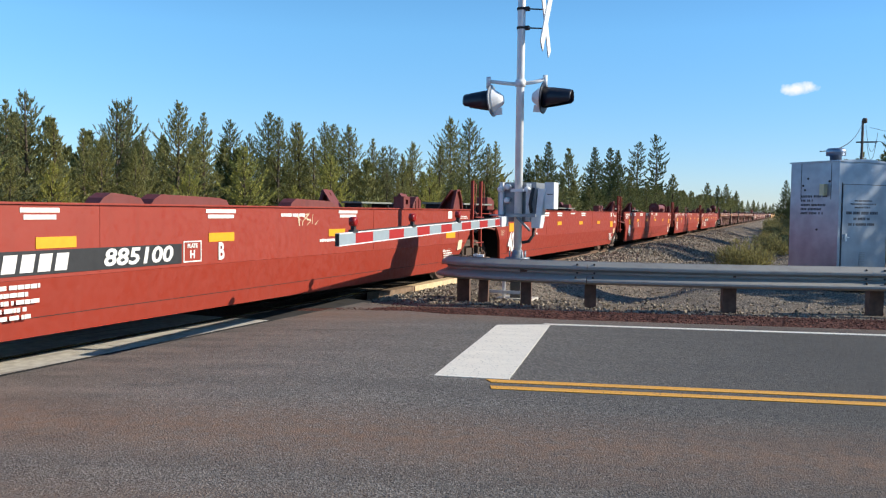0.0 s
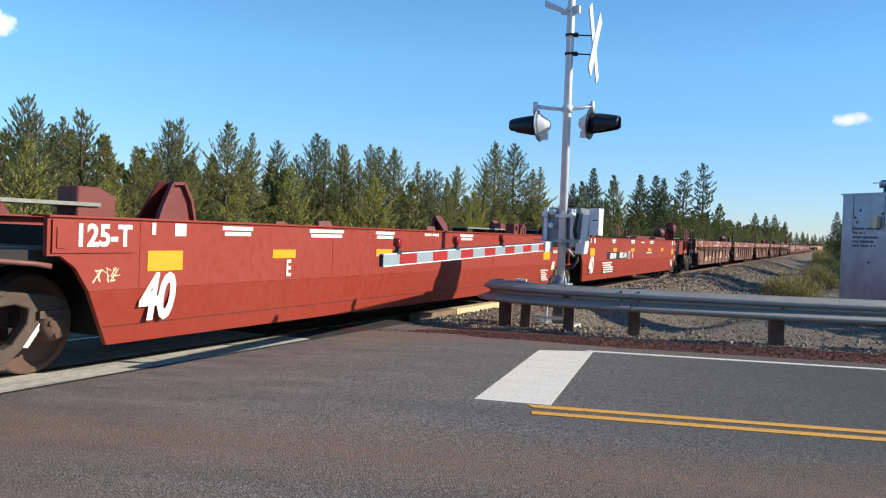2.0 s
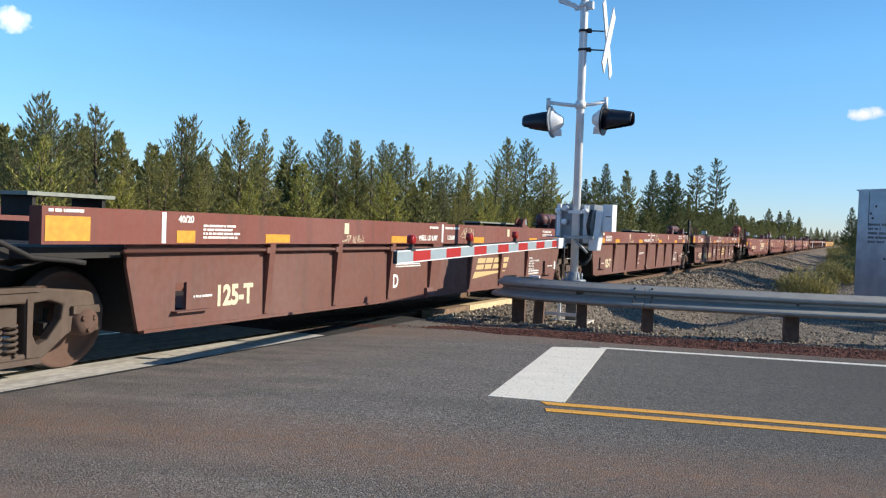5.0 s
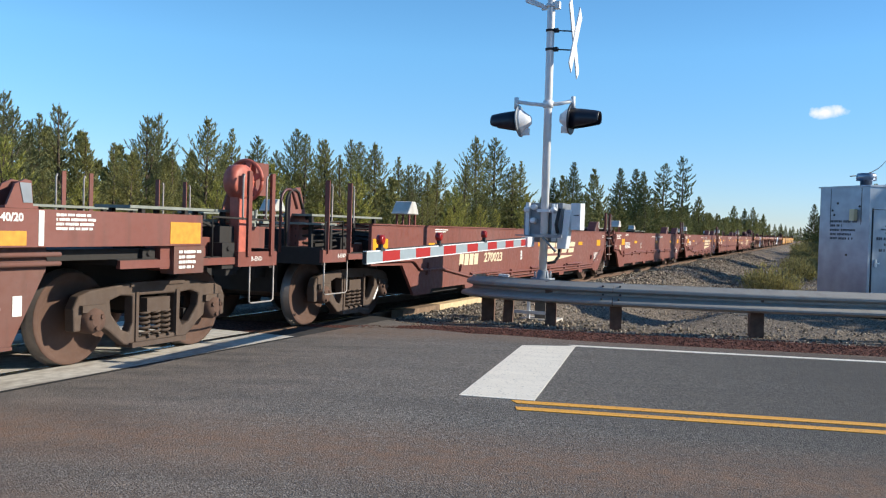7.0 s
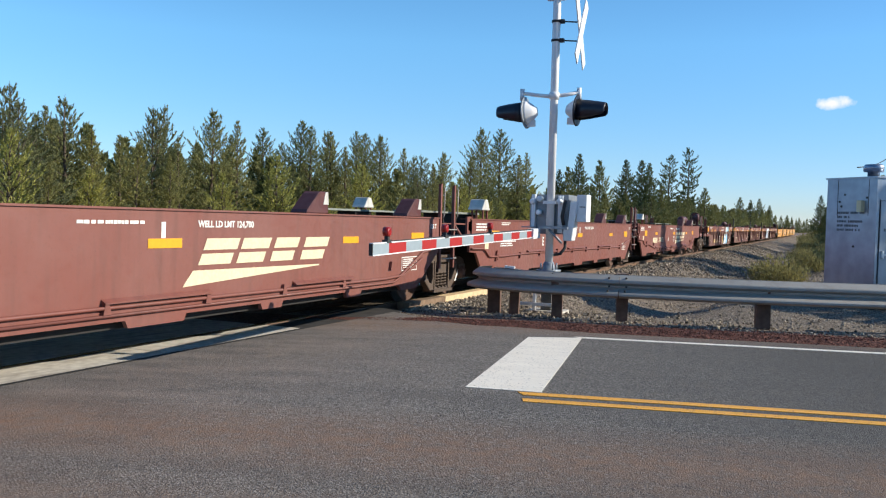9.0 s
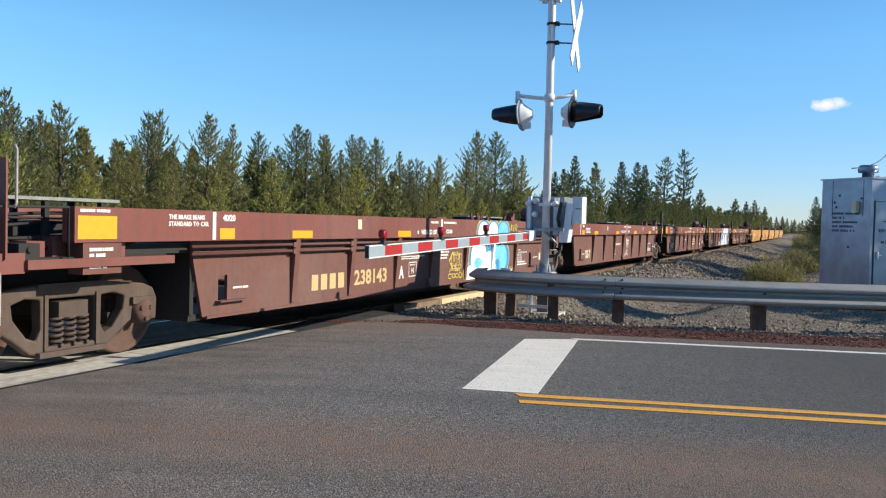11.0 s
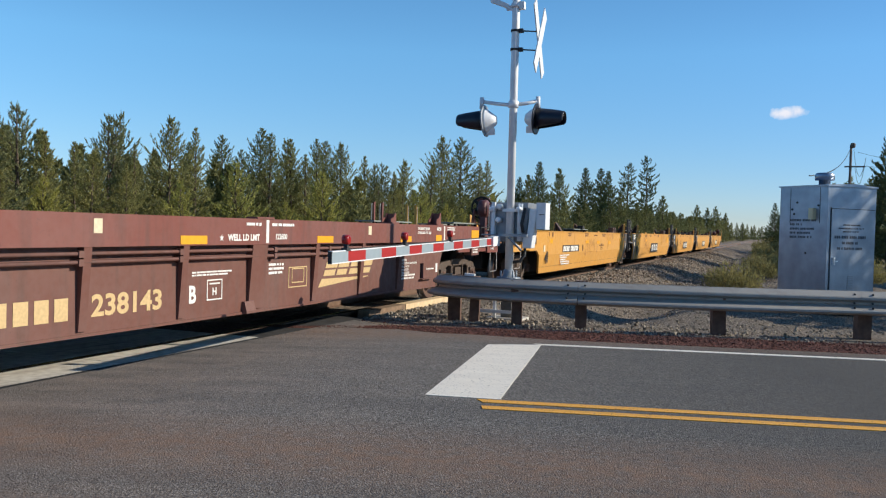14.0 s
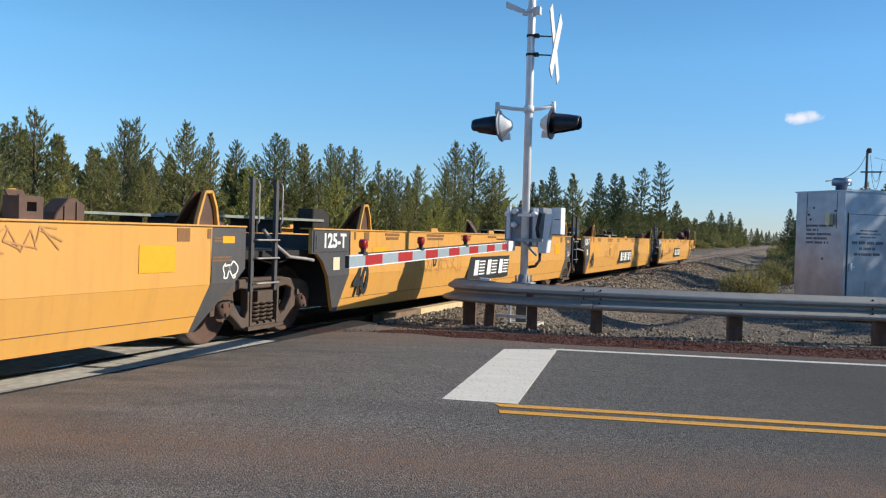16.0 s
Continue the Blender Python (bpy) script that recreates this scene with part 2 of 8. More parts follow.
def road_material():
    m, n, l, b = shader("worn_asphalt", 0.85, 0, 0.35)
    co = n.new("ShaderNodeTexCoord")
    sep = n.new("ShaderNodeSeparateXYZ")
    l.new(co.outputs["Object"], sep.inputs[0])
    fine = nnoise(n, l, 75.0, 6)
    vor = n.new("ShaderNodeTexVoronoi")
    vor.inputs["Scale"].default_value = 78.0
    l.new(co.outputs["Object"], vor.inputs["Vector"])
    cell = n.new("ShaderNodeSeparateXYZ")
    l.new(vor.outputs["Color"], cell.inputs[0])
    col = blend(n, l, span(n, l, fine, 0.34, 0.66), (0.088, 0.079, 0.067), (0.262, 0.236, 0.200))
    col = blend(n, l, span(n, l, cell.outputs["X"], 0.62, 0.86, 0.0, 0.9), col, (0.42, 0.385, 0.34))
    col = blend(n, l, span(n, l, cell.outputs["Y"], 0.66, 0.92, 0.0, 0.9), col, (0.018, 0.018, 0.018))
    pat = nnoise(n, l, 1.1, 5, (0.35, 1.6, 1))
    col = blend(n, l, span(n, l, pat, 0.35, 0.72, 0.0, 0.40), col, (0.118, 0.108, 0.099))
    # worn smooth and dusty before the crossing
    apron = span(n, l, sep.outputs["X"], 0.2, -3.2, 0.0, 0.72)
    dust = blend(n, l, span(n, l, nnoise(n, l, 2.3, 5, (0.5, 1.3, 1)), 0.36, 0.66), (0.105, 0.093, 0.082), (0.205, 0.168, 0.138))
    col = blend(n, l, apron, col, dust)
    # long bands polished or stained by wheels
    band = nnoise(n, l, 0.9, 4, (0.10, 1.5, 1))
    col = blend(n, l, span(n, l, band, 0.50, 0.68, 0.0, 0.32), col, (0.085, 0.078, 0.070))
    blot = nnoise(n, l, 3.2, 6)
    col = blend(n, l, span(n, l, blot, 0.54, 0.74, 0.0, 0.35), col, (0.24, 0.20, 0.16))
    # past the stop line the colour darkens steadily towards +x
    dark = span(n, l, sep.outputs["X"], -2.0, 3.2, 0.0, 0.84)
    col = blend(n, l, dark, col, (0.056, 0.052, 0.046))
    # red cinder dust along the middle of the near lane and on the far shoulder
    wob = n.new("ShaderNodeMath"); wob.operation = "MULTIPLY_ADD"
    l.new(nnoise(n, l, 1.6, 5, (0.3, 1, 1)), wob.inputs[0]); wob.inputs[1].default_value = 0.55
    l.new(sep.outputs["Y"], wob.inputs[2])
    for lo, mid, hi, amount in ((-2.75, -1.80, -0.85, 0.78), (3.38, 4.3, 5.5, 0.55), (-4.3, -3.4, -2.6, 0.65)):
        a = span(n, l, wob.outputs[0], lo + 0.27, mid + 0.27)
        c = span(n, l, wob.outputs[0], hi + 0.27, mid + 0.27)
        mn = n.new("ShaderNodeMath"); mn.operation = "MINIMUM"
        l.new(a, mn.inputs[0]); l.new(c, mn.inputs[1])
        grain = n.new("ShaderNodeMath"); grain.operation = "MULTIPLY"
        l.new(mn.outputs[0], grain.inputs[0]); l.new(span(n, l, nnoise(n, l, 9.0, 8), 0.30, 0.70, 0.35 * amount, amount * 1.15), grain.inputs[1])
        col = blend(n, l, grain.outputs[0], col, (0.222, 0.130, 0.080))
    l.new(col, b.inputs["Base Color"])
    bump(n, l, b, fine, 0.9, 0.012)
    return m


def line_material(name, rgb, worn):
    m, n, l, b = shader(name, 0.6)
    col = blend(n, l, span(n, l, nnoise(n, l, 3.0, 5, (0.5, 2, 1)), 0.3, 0.75), rgb, tint(rgb, 0.86))
    col = blend(n, l, span(n, l, nnoise(n, l, 45.0, 6), 0.60, 0.68, 0, worn), col, (0.07, 0.07, 0.07))
    l.new(col, b.inputs["Base Color"])
    bump(n, l, b, nnoise(n, l, 75.0, 5), 0.5, 0.006)
    return m


def ground_material():
    """Red cinder beside the road, grey gravel by the track, dry earth and grass beyond."""
    m, n, l, b = shader("gravel_and_dry_earth", 0.95, 0, 0.2)
    co, sep = n.new("ShaderNodeTexCoord"), n.new("ShaderNodeSeparateXYZ")
    l.new(co.outputs["Object"], sep.inputs[0])
    fine, mid, broad = nnoise(n, l, 28.0, 6), nnoise(n, l, 6.0, 5), nnoise(n, l, 0.5, 4)
    gravel = blend(n, l, span(n, l, fine, 0.38, 0.64), (0.060, 0.048, 0.038), (0.33, 0.27, 0.205))
    earth = blend(n, l, span(n, l, mid, 0.35, 0.65), (0.115, 0.080, 0.052), (0.24, 0.18, 0.10))
    earth = blend(n, l, span(n, l, broad, 0.4, 0.6), earth, (0.13, 0.12, 0.055))
    cinder = blend(n, l, span(n, l, fine, 0.36, 0.66), (0.045, 0.022, 0.018), (0.190, 0.080, 0.060))
    # gravel lies within some metres of the track
    wob = n.new("ShaderNodeMath"); wob.operation = "MULTIPLY_ADD"
    l.new(broad, wob.inputs[0]); wob.inputs[1].default_value = 5.0
    l.new(sep.outputs["X"], wob.inputs[2])
    right = span(n, l, wob.outputs[0], 7.0, 11.0)
    left = span(n, l, wob.outputs[0], -9.0, -12.0)
    far = n.new("ShaderNodeMath"); far.operation = "MAXIMUM"
    l.new(right, far.inputs[0]); l.new(left, far.inputs[1])
    col = blend(n, l, far.outputs[0], gravel, earth)
    # distance from the road's far edge
    across = n.new("ShaderNodeMath"); across.operation = "MULTIPLY_ADD"
    l.new(sep.outputs["X"], across.inputs[0]); across.inputs[1].default_value = -0.244
    l.new(sep.outputs["Y"], across.inputs[2])
    w2 = n.new("ShaderNodeMath"); w2.operation = "MULTIPLY_ADD"
    l.new(mid, w2.inputs[0]); w2.inputs[1].default_value = 0.5
    l.new(across.outputs[0], w2.inputs[2])
    col = blend(n, l, span(n, l, w2.outputs[0], 13.25, 12.95), col, cinder)
    l.new(col, b.inputs["Base Color"])
    bump(n, l, b, fine, 1.0, 0.05)
    return m


def stone_material(name, dark, light):
    m, n, l, b = shader(name, 0.9, 0, 0.25)
    gm = n.new("ShaderNodeNewGeometry")
    col = blend(n, l, gm.outputs["Random Per Island"], dark, light)
    col = blend(n, l, span(n, l, nnoise(n, l, 60.0, 3), 0.4, 0.7, 0, 0.4), col, dark)
    l.new(col, b.inputs["Base Color"])
    return m


def leaf_material(name, dark, light, back):
    m, n, l, b = shader(name, 0.65, 0, 0.25)
    gm, ob = n.new("ShaderNodeNewGeometry"), n.new("ShaderNodeObjectInfo")
    col = blend(n, l, gm.outputs["Random Per Island"], dark, light)
    col = blend(n, l, span(n, l, ob.outputs["Random"], 0, 1, 0, 0.5), col, back)
    l.new(col, b.inputs["Base Color"])
    tr, mx = n.new("ShaderNodeBsdfTranslucent"), n.new("ShaderNodeMixShader")
    l.new(col, tr.inputs["Color"])
    mx.inputs[0].default_value = 0.40
    out = n["Material Output"]
    l.new(b.outputs[0], mx.inputs[1]); l.new(tr.outputs[0], mx.inputs[2])
    l.new(mx.outputs[0], out.inputs["Surface"])
    return m


def concrete_material():
    m, n, l, b = shader("crossing_concrete", 0.85)
    col = blend(n, l, span(n, l, nnoise(n, l, 9.0, 6), 0.35, 0.7), (0.64, 0.60, 0.52), (0.44, 0.40, 0.34))
    col = blend(n, l, span(n, l, nnoise(n, l, 2.0, 4, (3, 0.4, 1)), 0.52, 0.75, 0, 0.55), col, (0.13, 0.09, 0.07))
    l.new(col, b.inputs["Base Color"])
    bump(n, l, b, nnoise(n, l, 50.0, 4), 0.4, 0.005)
    return m


ASPHALT = road_material()
LINE_WHITE = line_material("white_road_paint", (0.84, 0.775, 0.65), 0.7)
LINE_YELLOW = line_material("yellow_road_paint", (0.80, 0.38, 0.04), 0.85)
EARTH = ground_material()
BALLAST = stone_material("ballast_stone", (0.085, 0.070, 0.052), (0.48, 0.40, 0.30))
CINDER = stone_material("red_cinder", (0.060, 0.028, 0.022), (0.21, 0.09, 0.067))
CONCRETE = concrete_material()
DARK_PATCH = plain("dark_tarry_asphalt", (0.030, 0.027, 0.025), 0.9, 0, 0.4, 7)
RUBBER = plain("black_flangeway_rubber", (0.015, 0.015, 0.015), 0.8)
BARK = plain("grey_brown_pine_bark", (0.095, 0.070, 0.052), 0.95, 0, 0.35, 10)
NEEDLE = leaf_material("pine_needles", (0.094, 0.107, 0.045), (0.376, 0.361, 0.138), (0.355, 0.321, 0.102))
NEEDLE_DEEP = leaf_material("deep_green_pine_needles", (0.061, 0.080, 0.037), (0.272, 0.282, 0.112), (0.246, 0.247, 0.089))
NEEDLE_GREY = leaf_material("grey_green_pine_needles", (0.073, 0.087, 0.045), (0.292, 0.297, 0.136), (0.251, 0.252, 0.102))
NEEDLE_YOUNG = leaf_material("yellow_green_pine_needles", (0.146, 0.158, 0.044), (0.523, 0.505, 0.145), (0.481, 0.436, 0.107))
NEEDLE_DARK = leaf_material("dark_fir_needles", (0.042, 0.064, 0.032), (0.15, 0.185, 0.078), (0.14, 0.165, 0.070))
BRUSH = leaf_material("yellow_green_rabbitbrush", (0.10, 0.095, 0.045), (0.38, 0.335, 0.125), (0.30, 0.255, 0.09))


# ---- mesh helpers ----
def linked(name, bm, material, parent=None):
    me = bpy.data.meshes.new(name)
    bm.normal_update()
    bm.to_mesh(me)
    bm.free()
    for mt in material if isinstance(material, (list, tuple)) else (material,):
        me.materials.append(mt)
    ob = new(name, me)
    ob.parent = parent
    return ob


def part(name, bm, material, parent, label="", kind=""):
    """One mesh object under a thing or under a part."""
    return tagged(linked(name, bm, material, parent), label, "", "", kind)


def again(ob, m, parent=None):
    """Another object on the same mesh, at the pose m in its parent's space."""
    o = bpy.data.objects.new(ob.name.split(".")[0], ob.data)
    scene.collection.objects.link(o)
    o.parent = parent if parent else ob.parent
    o.matrix_basis = m
    if "label" in ob.keys():
        o["label"] = ob["label"]
    return o


def empty(name, m, label, category, group="", kind=""):
    ob = new(name)
    ob.empty_display_size = 0.2
    ob.matrix_basis = m
    return tagged(ob, label, category, group, kind)


def box(bm, x0, x1, y0, y1, z0, z1, mi=0):
    v = [bm.verts.new(p) for p in ((x0, y0, z0), (x1, y0, z0), (x1, y1, z0), (x0, y1, z0), (x0, y0, z1), (x1, y0, z1), (x1, y1, z1), (x0, y1, z1))]
    for f in ((3, 2, 1, 0), (4, 5, 6, 7), (0, 1, 5, 4), (1, 2, 6, 5), (2, 3, 7, 6), (3, 0, 4, 7)):
        bm.faces.new([v[i] for i in f]).material_index = mi
    return bm


def prism(bm, outline, axis, a0, a1, mi=0):
    """Extrude a 2D outline along an axis; outline coordinates are the other two axes in x, y, z order."""
    def at(p, a):
        return (a, p[0], p[1]) if axis == "x" else (p[0], a, p[1]) if axis == "y" else (p[0], p[1], a)
    lo, hi = [bm.verts.new(at(p, a0)) for p in outline], [bm.verts.new(at(p, a1)) for p in outline]
    n = len(outline)
    bm.faces.new(lo[::-1]).material_index = mi
    bm.faces.new(hi).material_index = mi
    for i in range(n):
        bm.faces.new((lo[i], lo[(i + 1) % n], hi[(i + 1) % n], hi[i])).material_index = mi
    return bm


def fixed(bm):
    bmesh.ops.recalc_face_normals(bm, faces=bm.faces)
    return bm


def tube(bm, pts, r, n=8, mi=0, smooth=True):
    """A round bar along points."""
    pts = [Vector(p) for p in pts]
    rings = []
    for i, p in enumerate(pts):
        d = (pts[min(i + 1, len(pts) - 1)] - pts[max(i - 1, 0)]).normalized()
        a = d.orthogonal().normalized() if not rings else (prev_a - d * prev_a.dot(d)).normalized()
        prev_a = a
        b = d.cross(a)
        rad = r[i] if isinstance(r, (list, tuple)) else r
        rings.append([bm.verts.new(p + (a * math.cos(k * math.tau / n) + b * math.sin(k * math.tau / n)) * rad) for k in range(n)])
    for r0, r1 in zip(rings, rings[1:]):
        for k in range(n):
            f = bm.faces.new((r0[k], r0[(k + 1) % n], r1[(k + 1) % n], r1[k]))
            f.material_index, f.smooth = mi, smooth
    bm.faces.new(rings[0][::-1]).material_index = mi
    bm.faces.new(rings[-1]).material_index = mi
    return bm


def lathe(bm, profile, axis_at, axis="x", n=32, mi=0):
    """Turn (along, radius) pairs round an axis through a point."""
    rings = []
    for a, r in profile:
        ring = []
        for k in range(n):
            c, s = math.cos(k * math.tau / n) * r, math.sin(k * math.tau / n) * r
            ring.append(bm.verts.new(Vector(axis_at) + Vector((a, c, s) if axis == "x" else (c, a, s) if axis == "y" else (c, s, a))))
        rings.append(ring)
    for r0, r1 in zip(rings, rings[1:]):
        for k in range(n):
            f = bm.faces.new((r0[k], r0[(k + 1) % n], r1[(k + 1) % n], r1[k]))
            f.material_index, f.smooth = mi, True
    bm.faces.new(rings[0][::-1]).material_index = mi
    bm.faces.new(rings[-1]).material_index = mi
    return bm


def bevelled(bm, width=0.008, seg=1):
    bmesh.ops.bevel(bm, geom=[e for e in bm.edges if e.calc_face_angle(0) > 0.6], offset=width, segments=seg, affect="EDGES", profile=0.5)
    return bm


def rbox(bm, x0, x1, y0, y1, z0, z1, w):
    """A box with its edges broken by w."""
    tmp = bevelled(box(bmesh.new(), x0, x1, y0, y1, z0, z1), w)
    made = {v: bm.verts.new(v.co) for v in tmp.verts}
    for f in tmp.faces:
        bm.faces.new([made[v] for v in f.verts])
    tmp.free()
    return bm


def lettering(text, size, bold=0.0, lean=0.0, wide=1.0):
    """A flat mesh of words in the built-in font, in the x-y plane, centred."""
    cu = bpy.data.curves.new("lettering", "FONT")
    cu.body, cu.size, cu.offset, cu.shear, cu.extrude = text, size, bold, lean, 0.0015
    cu.align_x, cu.align_y, cu.resolution_u = "CENTER", "CENTER", 1 if size < 0.08 else 3
    ob = bpy.data.objects.new("lettering", cu)
    me = bpy.data.meshes.new_from_object(ob)
    bpy.data.objects.remove(ob)
    me.transform(Matrix.Diagonal((wide, 1, 1, 1)))
    return me
# ---- ground, road and crossing ----
TRACK_X, ROAD_TURN, RAIL_Z = -7.45, 13.7, -0.06
ROAD_AT = Vector((-2.14, 6.52, 0))
ROAD_M = Matrix.Translation(ROAD_AT) @ pose(0, 0, 0, 0, 0, ROAD_TURN)
ROAD_INV = ROAD_M.inverted()
rc, rs = math.cos(radians(ROAD_TURN)), math.sin(radians(ROAD_TURN))


def road_y(x, y):
    """How far a place lies beyond the road's middle line."""
    return -rs * (x - ROAD_AT.x) + rc * (y - ROAD_AT.y)


def smooth(a, b, v):
    k = min(1.0, max(0.0, (v - a) / (b - a)))
    return k * k * (3 - 2 * k)


def ground_z(x, y):
    ry, u = road_y(x, y), abs(x - TRACK_X)
    n1 = noise.noise(Vector((x * 0.55, y * 0.35, 0.3)))
    n2 = noise.noise(Vector((x * 1.7, y * 1.1, 4.1)))
    away = smooth(6.0, 10.0, abs(ry))
    land = -0.06 - 0.22 * away + (0.20 * n1 + 0.10 * n2) * away
    land -= 0.30 * smooth(9.0, 16.0, u) * away
    # the ballast bed with its shoulder
    bed = RAIL_Z - 0.17 + 0.14 * smooth(0.95, 1.35, u) + 0.02 * n2
    ditch = math.exp(-((u - 4.4) / 1.1) ** 2) * (1 if x > TRACK_X else 0) * smooth(7.5, 11.0, ry)
    land -= (0.30 + 0.10 * n1) * ditch
    k = smooth(3.6, 1.9, u) * smooth(5.0, 5.6, abs(ry))
    z = land * (1 - k) + bed * k
    # a low ridge of cinders beside the asphalt
    z += 0.05 * math.exp(-((ry - 5.0) / 0.35) ** 2) * smooth(1.6, 2.6, u)
    under = smooth(5.0, 4.2, abs(ry))
    return z * (1 - under) - 0.13 * under


def make_ground():
    def steps(knots):
        out = []
        for a, b, d in knots:
            out += list(np.arange(a, b, d))
        return out + [knots[-1][1]]
    xs = steps(((-3000, -300, 300), (-300, -60, 20), (-60, -14, 3.0), (-14, -10.5, 0.5), (-10.5, 6, 0.22), (6, 16, 1.0), (16, 60, 4), (60, 300, 30), (300, 3000, 300)))
    ys = steps(((-3000, -200, 400), (-200, -20, 20), (-20, 8, 2.0), (8, 30, 0.22), (30, 60, 0.5), (60, 140, 1.5), (140, 300, 10), (300, 4600, 300)))
    vs = [(x, y, ground_z(x, y) if abs(x) < 70 and -30 < y < 400 else -0.6) for y in ys for x in xs]
    nx = len(xs)
    fs = [(j * nx + i, j * nx + i + 1, (j + 1) * nx + i + 1, (j + 1) * nx + i) for j in range(len(ys) - 1) for i in range(nx - 1)]
    me = bpy.data.meshes.new("ground")
    me.from_pydata([tuple(map(float, v)) for v in vs], [], fs)
    me.polygons.foreach_set("use_smooth", [True] * len(fs))
    me.materials.append(EARTH)
    tagged(new("ground", me), "gravel, red cinder and dry earth beside road and track", "ground", "", "structure")


def on_road(points):
    return [tuple((ROAD_INV @ Vector((x, y, 0)))[:2]) for x, y in points]


def road_edge(x, local):
    """World y of a line that runs along the road, at world x."""
    return ROAD_AT.y + (local + rs * (x - ROAD_AT.x)) / rc


def make_road():
    edge_r, edge_l, knee = TRACK_X + 1.425, TRACK_X - 1.51, -3.7
    far = [(edge_r, road_edge(edge_r, 6.0)), (-5.5, road_edge(-5.5, 5.5)), (-4.9, road_edge(-4.9, 4.85)), (-4.2, road_edge(-4.2, 4.45)), (-2.6, road_edge(-2.6, 4.16)), (2.0, road_edge(2.0, 4.12)), (70, road_edge(70, 4.15))]
    at_knee = [(knee, road_edge(knee, -5.2)), (knee, road_edge(knee, 4.36))]
    right = on_road([(70, road_edge(70, -5.2)), *[p for p in far[::-1] if p[0] > knee], at_knee[1], at_knee[0]])
    apron = on_road([at_knee[0], at_knee[1], *[p for p in far[::-1] if p[0] < knee], (edge_r, road_edge(edge_r, -5.2))])
    left = on_road([(-70, road_edge(-70, -5.2)), (edge_l, road_edge(edge_l, -5.2)), (edge_l, road_edge(edge_l, 4.95)), (-70, road_edge(-70, 4.15))])
    bm = bmesh.new()
    for outline in (right, apron, left):
        prism(bm, outline, "z", -0.05, 0.0)
    # the asphalt falls a little towards the rails
    for v in bm.verts:
        v.co.z += RAIL_Z * min(1.0, max(0.0, (knee - (ROAD_M @ v.co).x) / (knee - edge_r)))
    fixed(bm)
    bmesh.ops.triangulate(bm, faces=bm.faces)
    road = linked("road", bm, ASPHALT)
    road.matrix_basis = ROAD_M
    tagged(road, "worn grey asphalt road with red cinder dust", "road", "", "structure")

    def marking(name, corners, material, label):
        bm = bmesh.new()
        prism(bm, corners, "z", 0.001, 0.005)
        ob = linked(name, fixed(bm), material)
        ob.matrix_basis = ROAD_M
        tagged(ob, label, "road marking", "", "structure")
    bar = on_road([(-3.19, 9.80), (-2.66, 6.54), (-2.04, 6.66), (-2.61, 10.12)])
    marking("stop_line", bar, LINE_WHITE, "broad white painted stop line across the lane")
    marking("edge_line", [(0.38, 3.57), (70, 3.57), (70, 3.69), (0.30, 3.69)], LINE_WHITE, "thin white painted edge line")
    marking("centre_line", [(0.0, -0.03), (70, -0.03), (70, 0.09), (-0.06, 0.09)], LINE_YELLOW, "worn yellow line of a double centre marking")
    marking("centre_line", [(0.02, -0.28), (70, -0.28), (70, -0.16), (0.0, -0.16)], LINE_YELLOW, "worn yellow line of a double centre marking")


def make_crossing():
    base = empty("crossing_surface", pose(0, 0, RAIL_Z), "concrete panel level crossing surface, dusty and stained", "crossing", "", "structure")
    rows = ((-6.090, -6.664, 2.44), (-6.812, -8.088, 2.44), (-8.255, -8.945, 2.44))
    y0, y1 = -5.34, 9.3
    for xa, xb, ln in rows:
        bm = bmesh.new()
        rbox(bm, xb - (xa + xb) / 2, xa - (xa + xb) / 2, -ln / 2 + 0.008, ln / 2 - 0.008, -0.20, -0.004, 0.012)
        first = part("concrete_panel", bm, CONCRETE, base)
        n = int((y1 - y0) / ln) + 1
        for k in range(n):
            m = pose((xa + xb) / 2, y1 - ln * (k + 0.5), 0)
            if k == 0:
                first.matrix_basis = m
            else:
                again(first, m)
    bm = box(bmesh.new(), -6.089, -6.026, y0, y1, -0.15, 0.001)
    part("edge_joint", bm, RUBBER, base, "black joint beside the asphalt")
    for x in (TRACK_X + 0.715, TRACK_X - 0.715):
        for s in (-1, 1):
            bm = bmesh.new()
            w = 0.070 if s > 0 and x > TRACK_X else 0.0605
            box(bm, x + s * 0.040, x + s * w, y0, y1, -0.19, -0.003)
            part("flangeway_strip", bm, RUBBER, base, "black rubber flangeway strip")


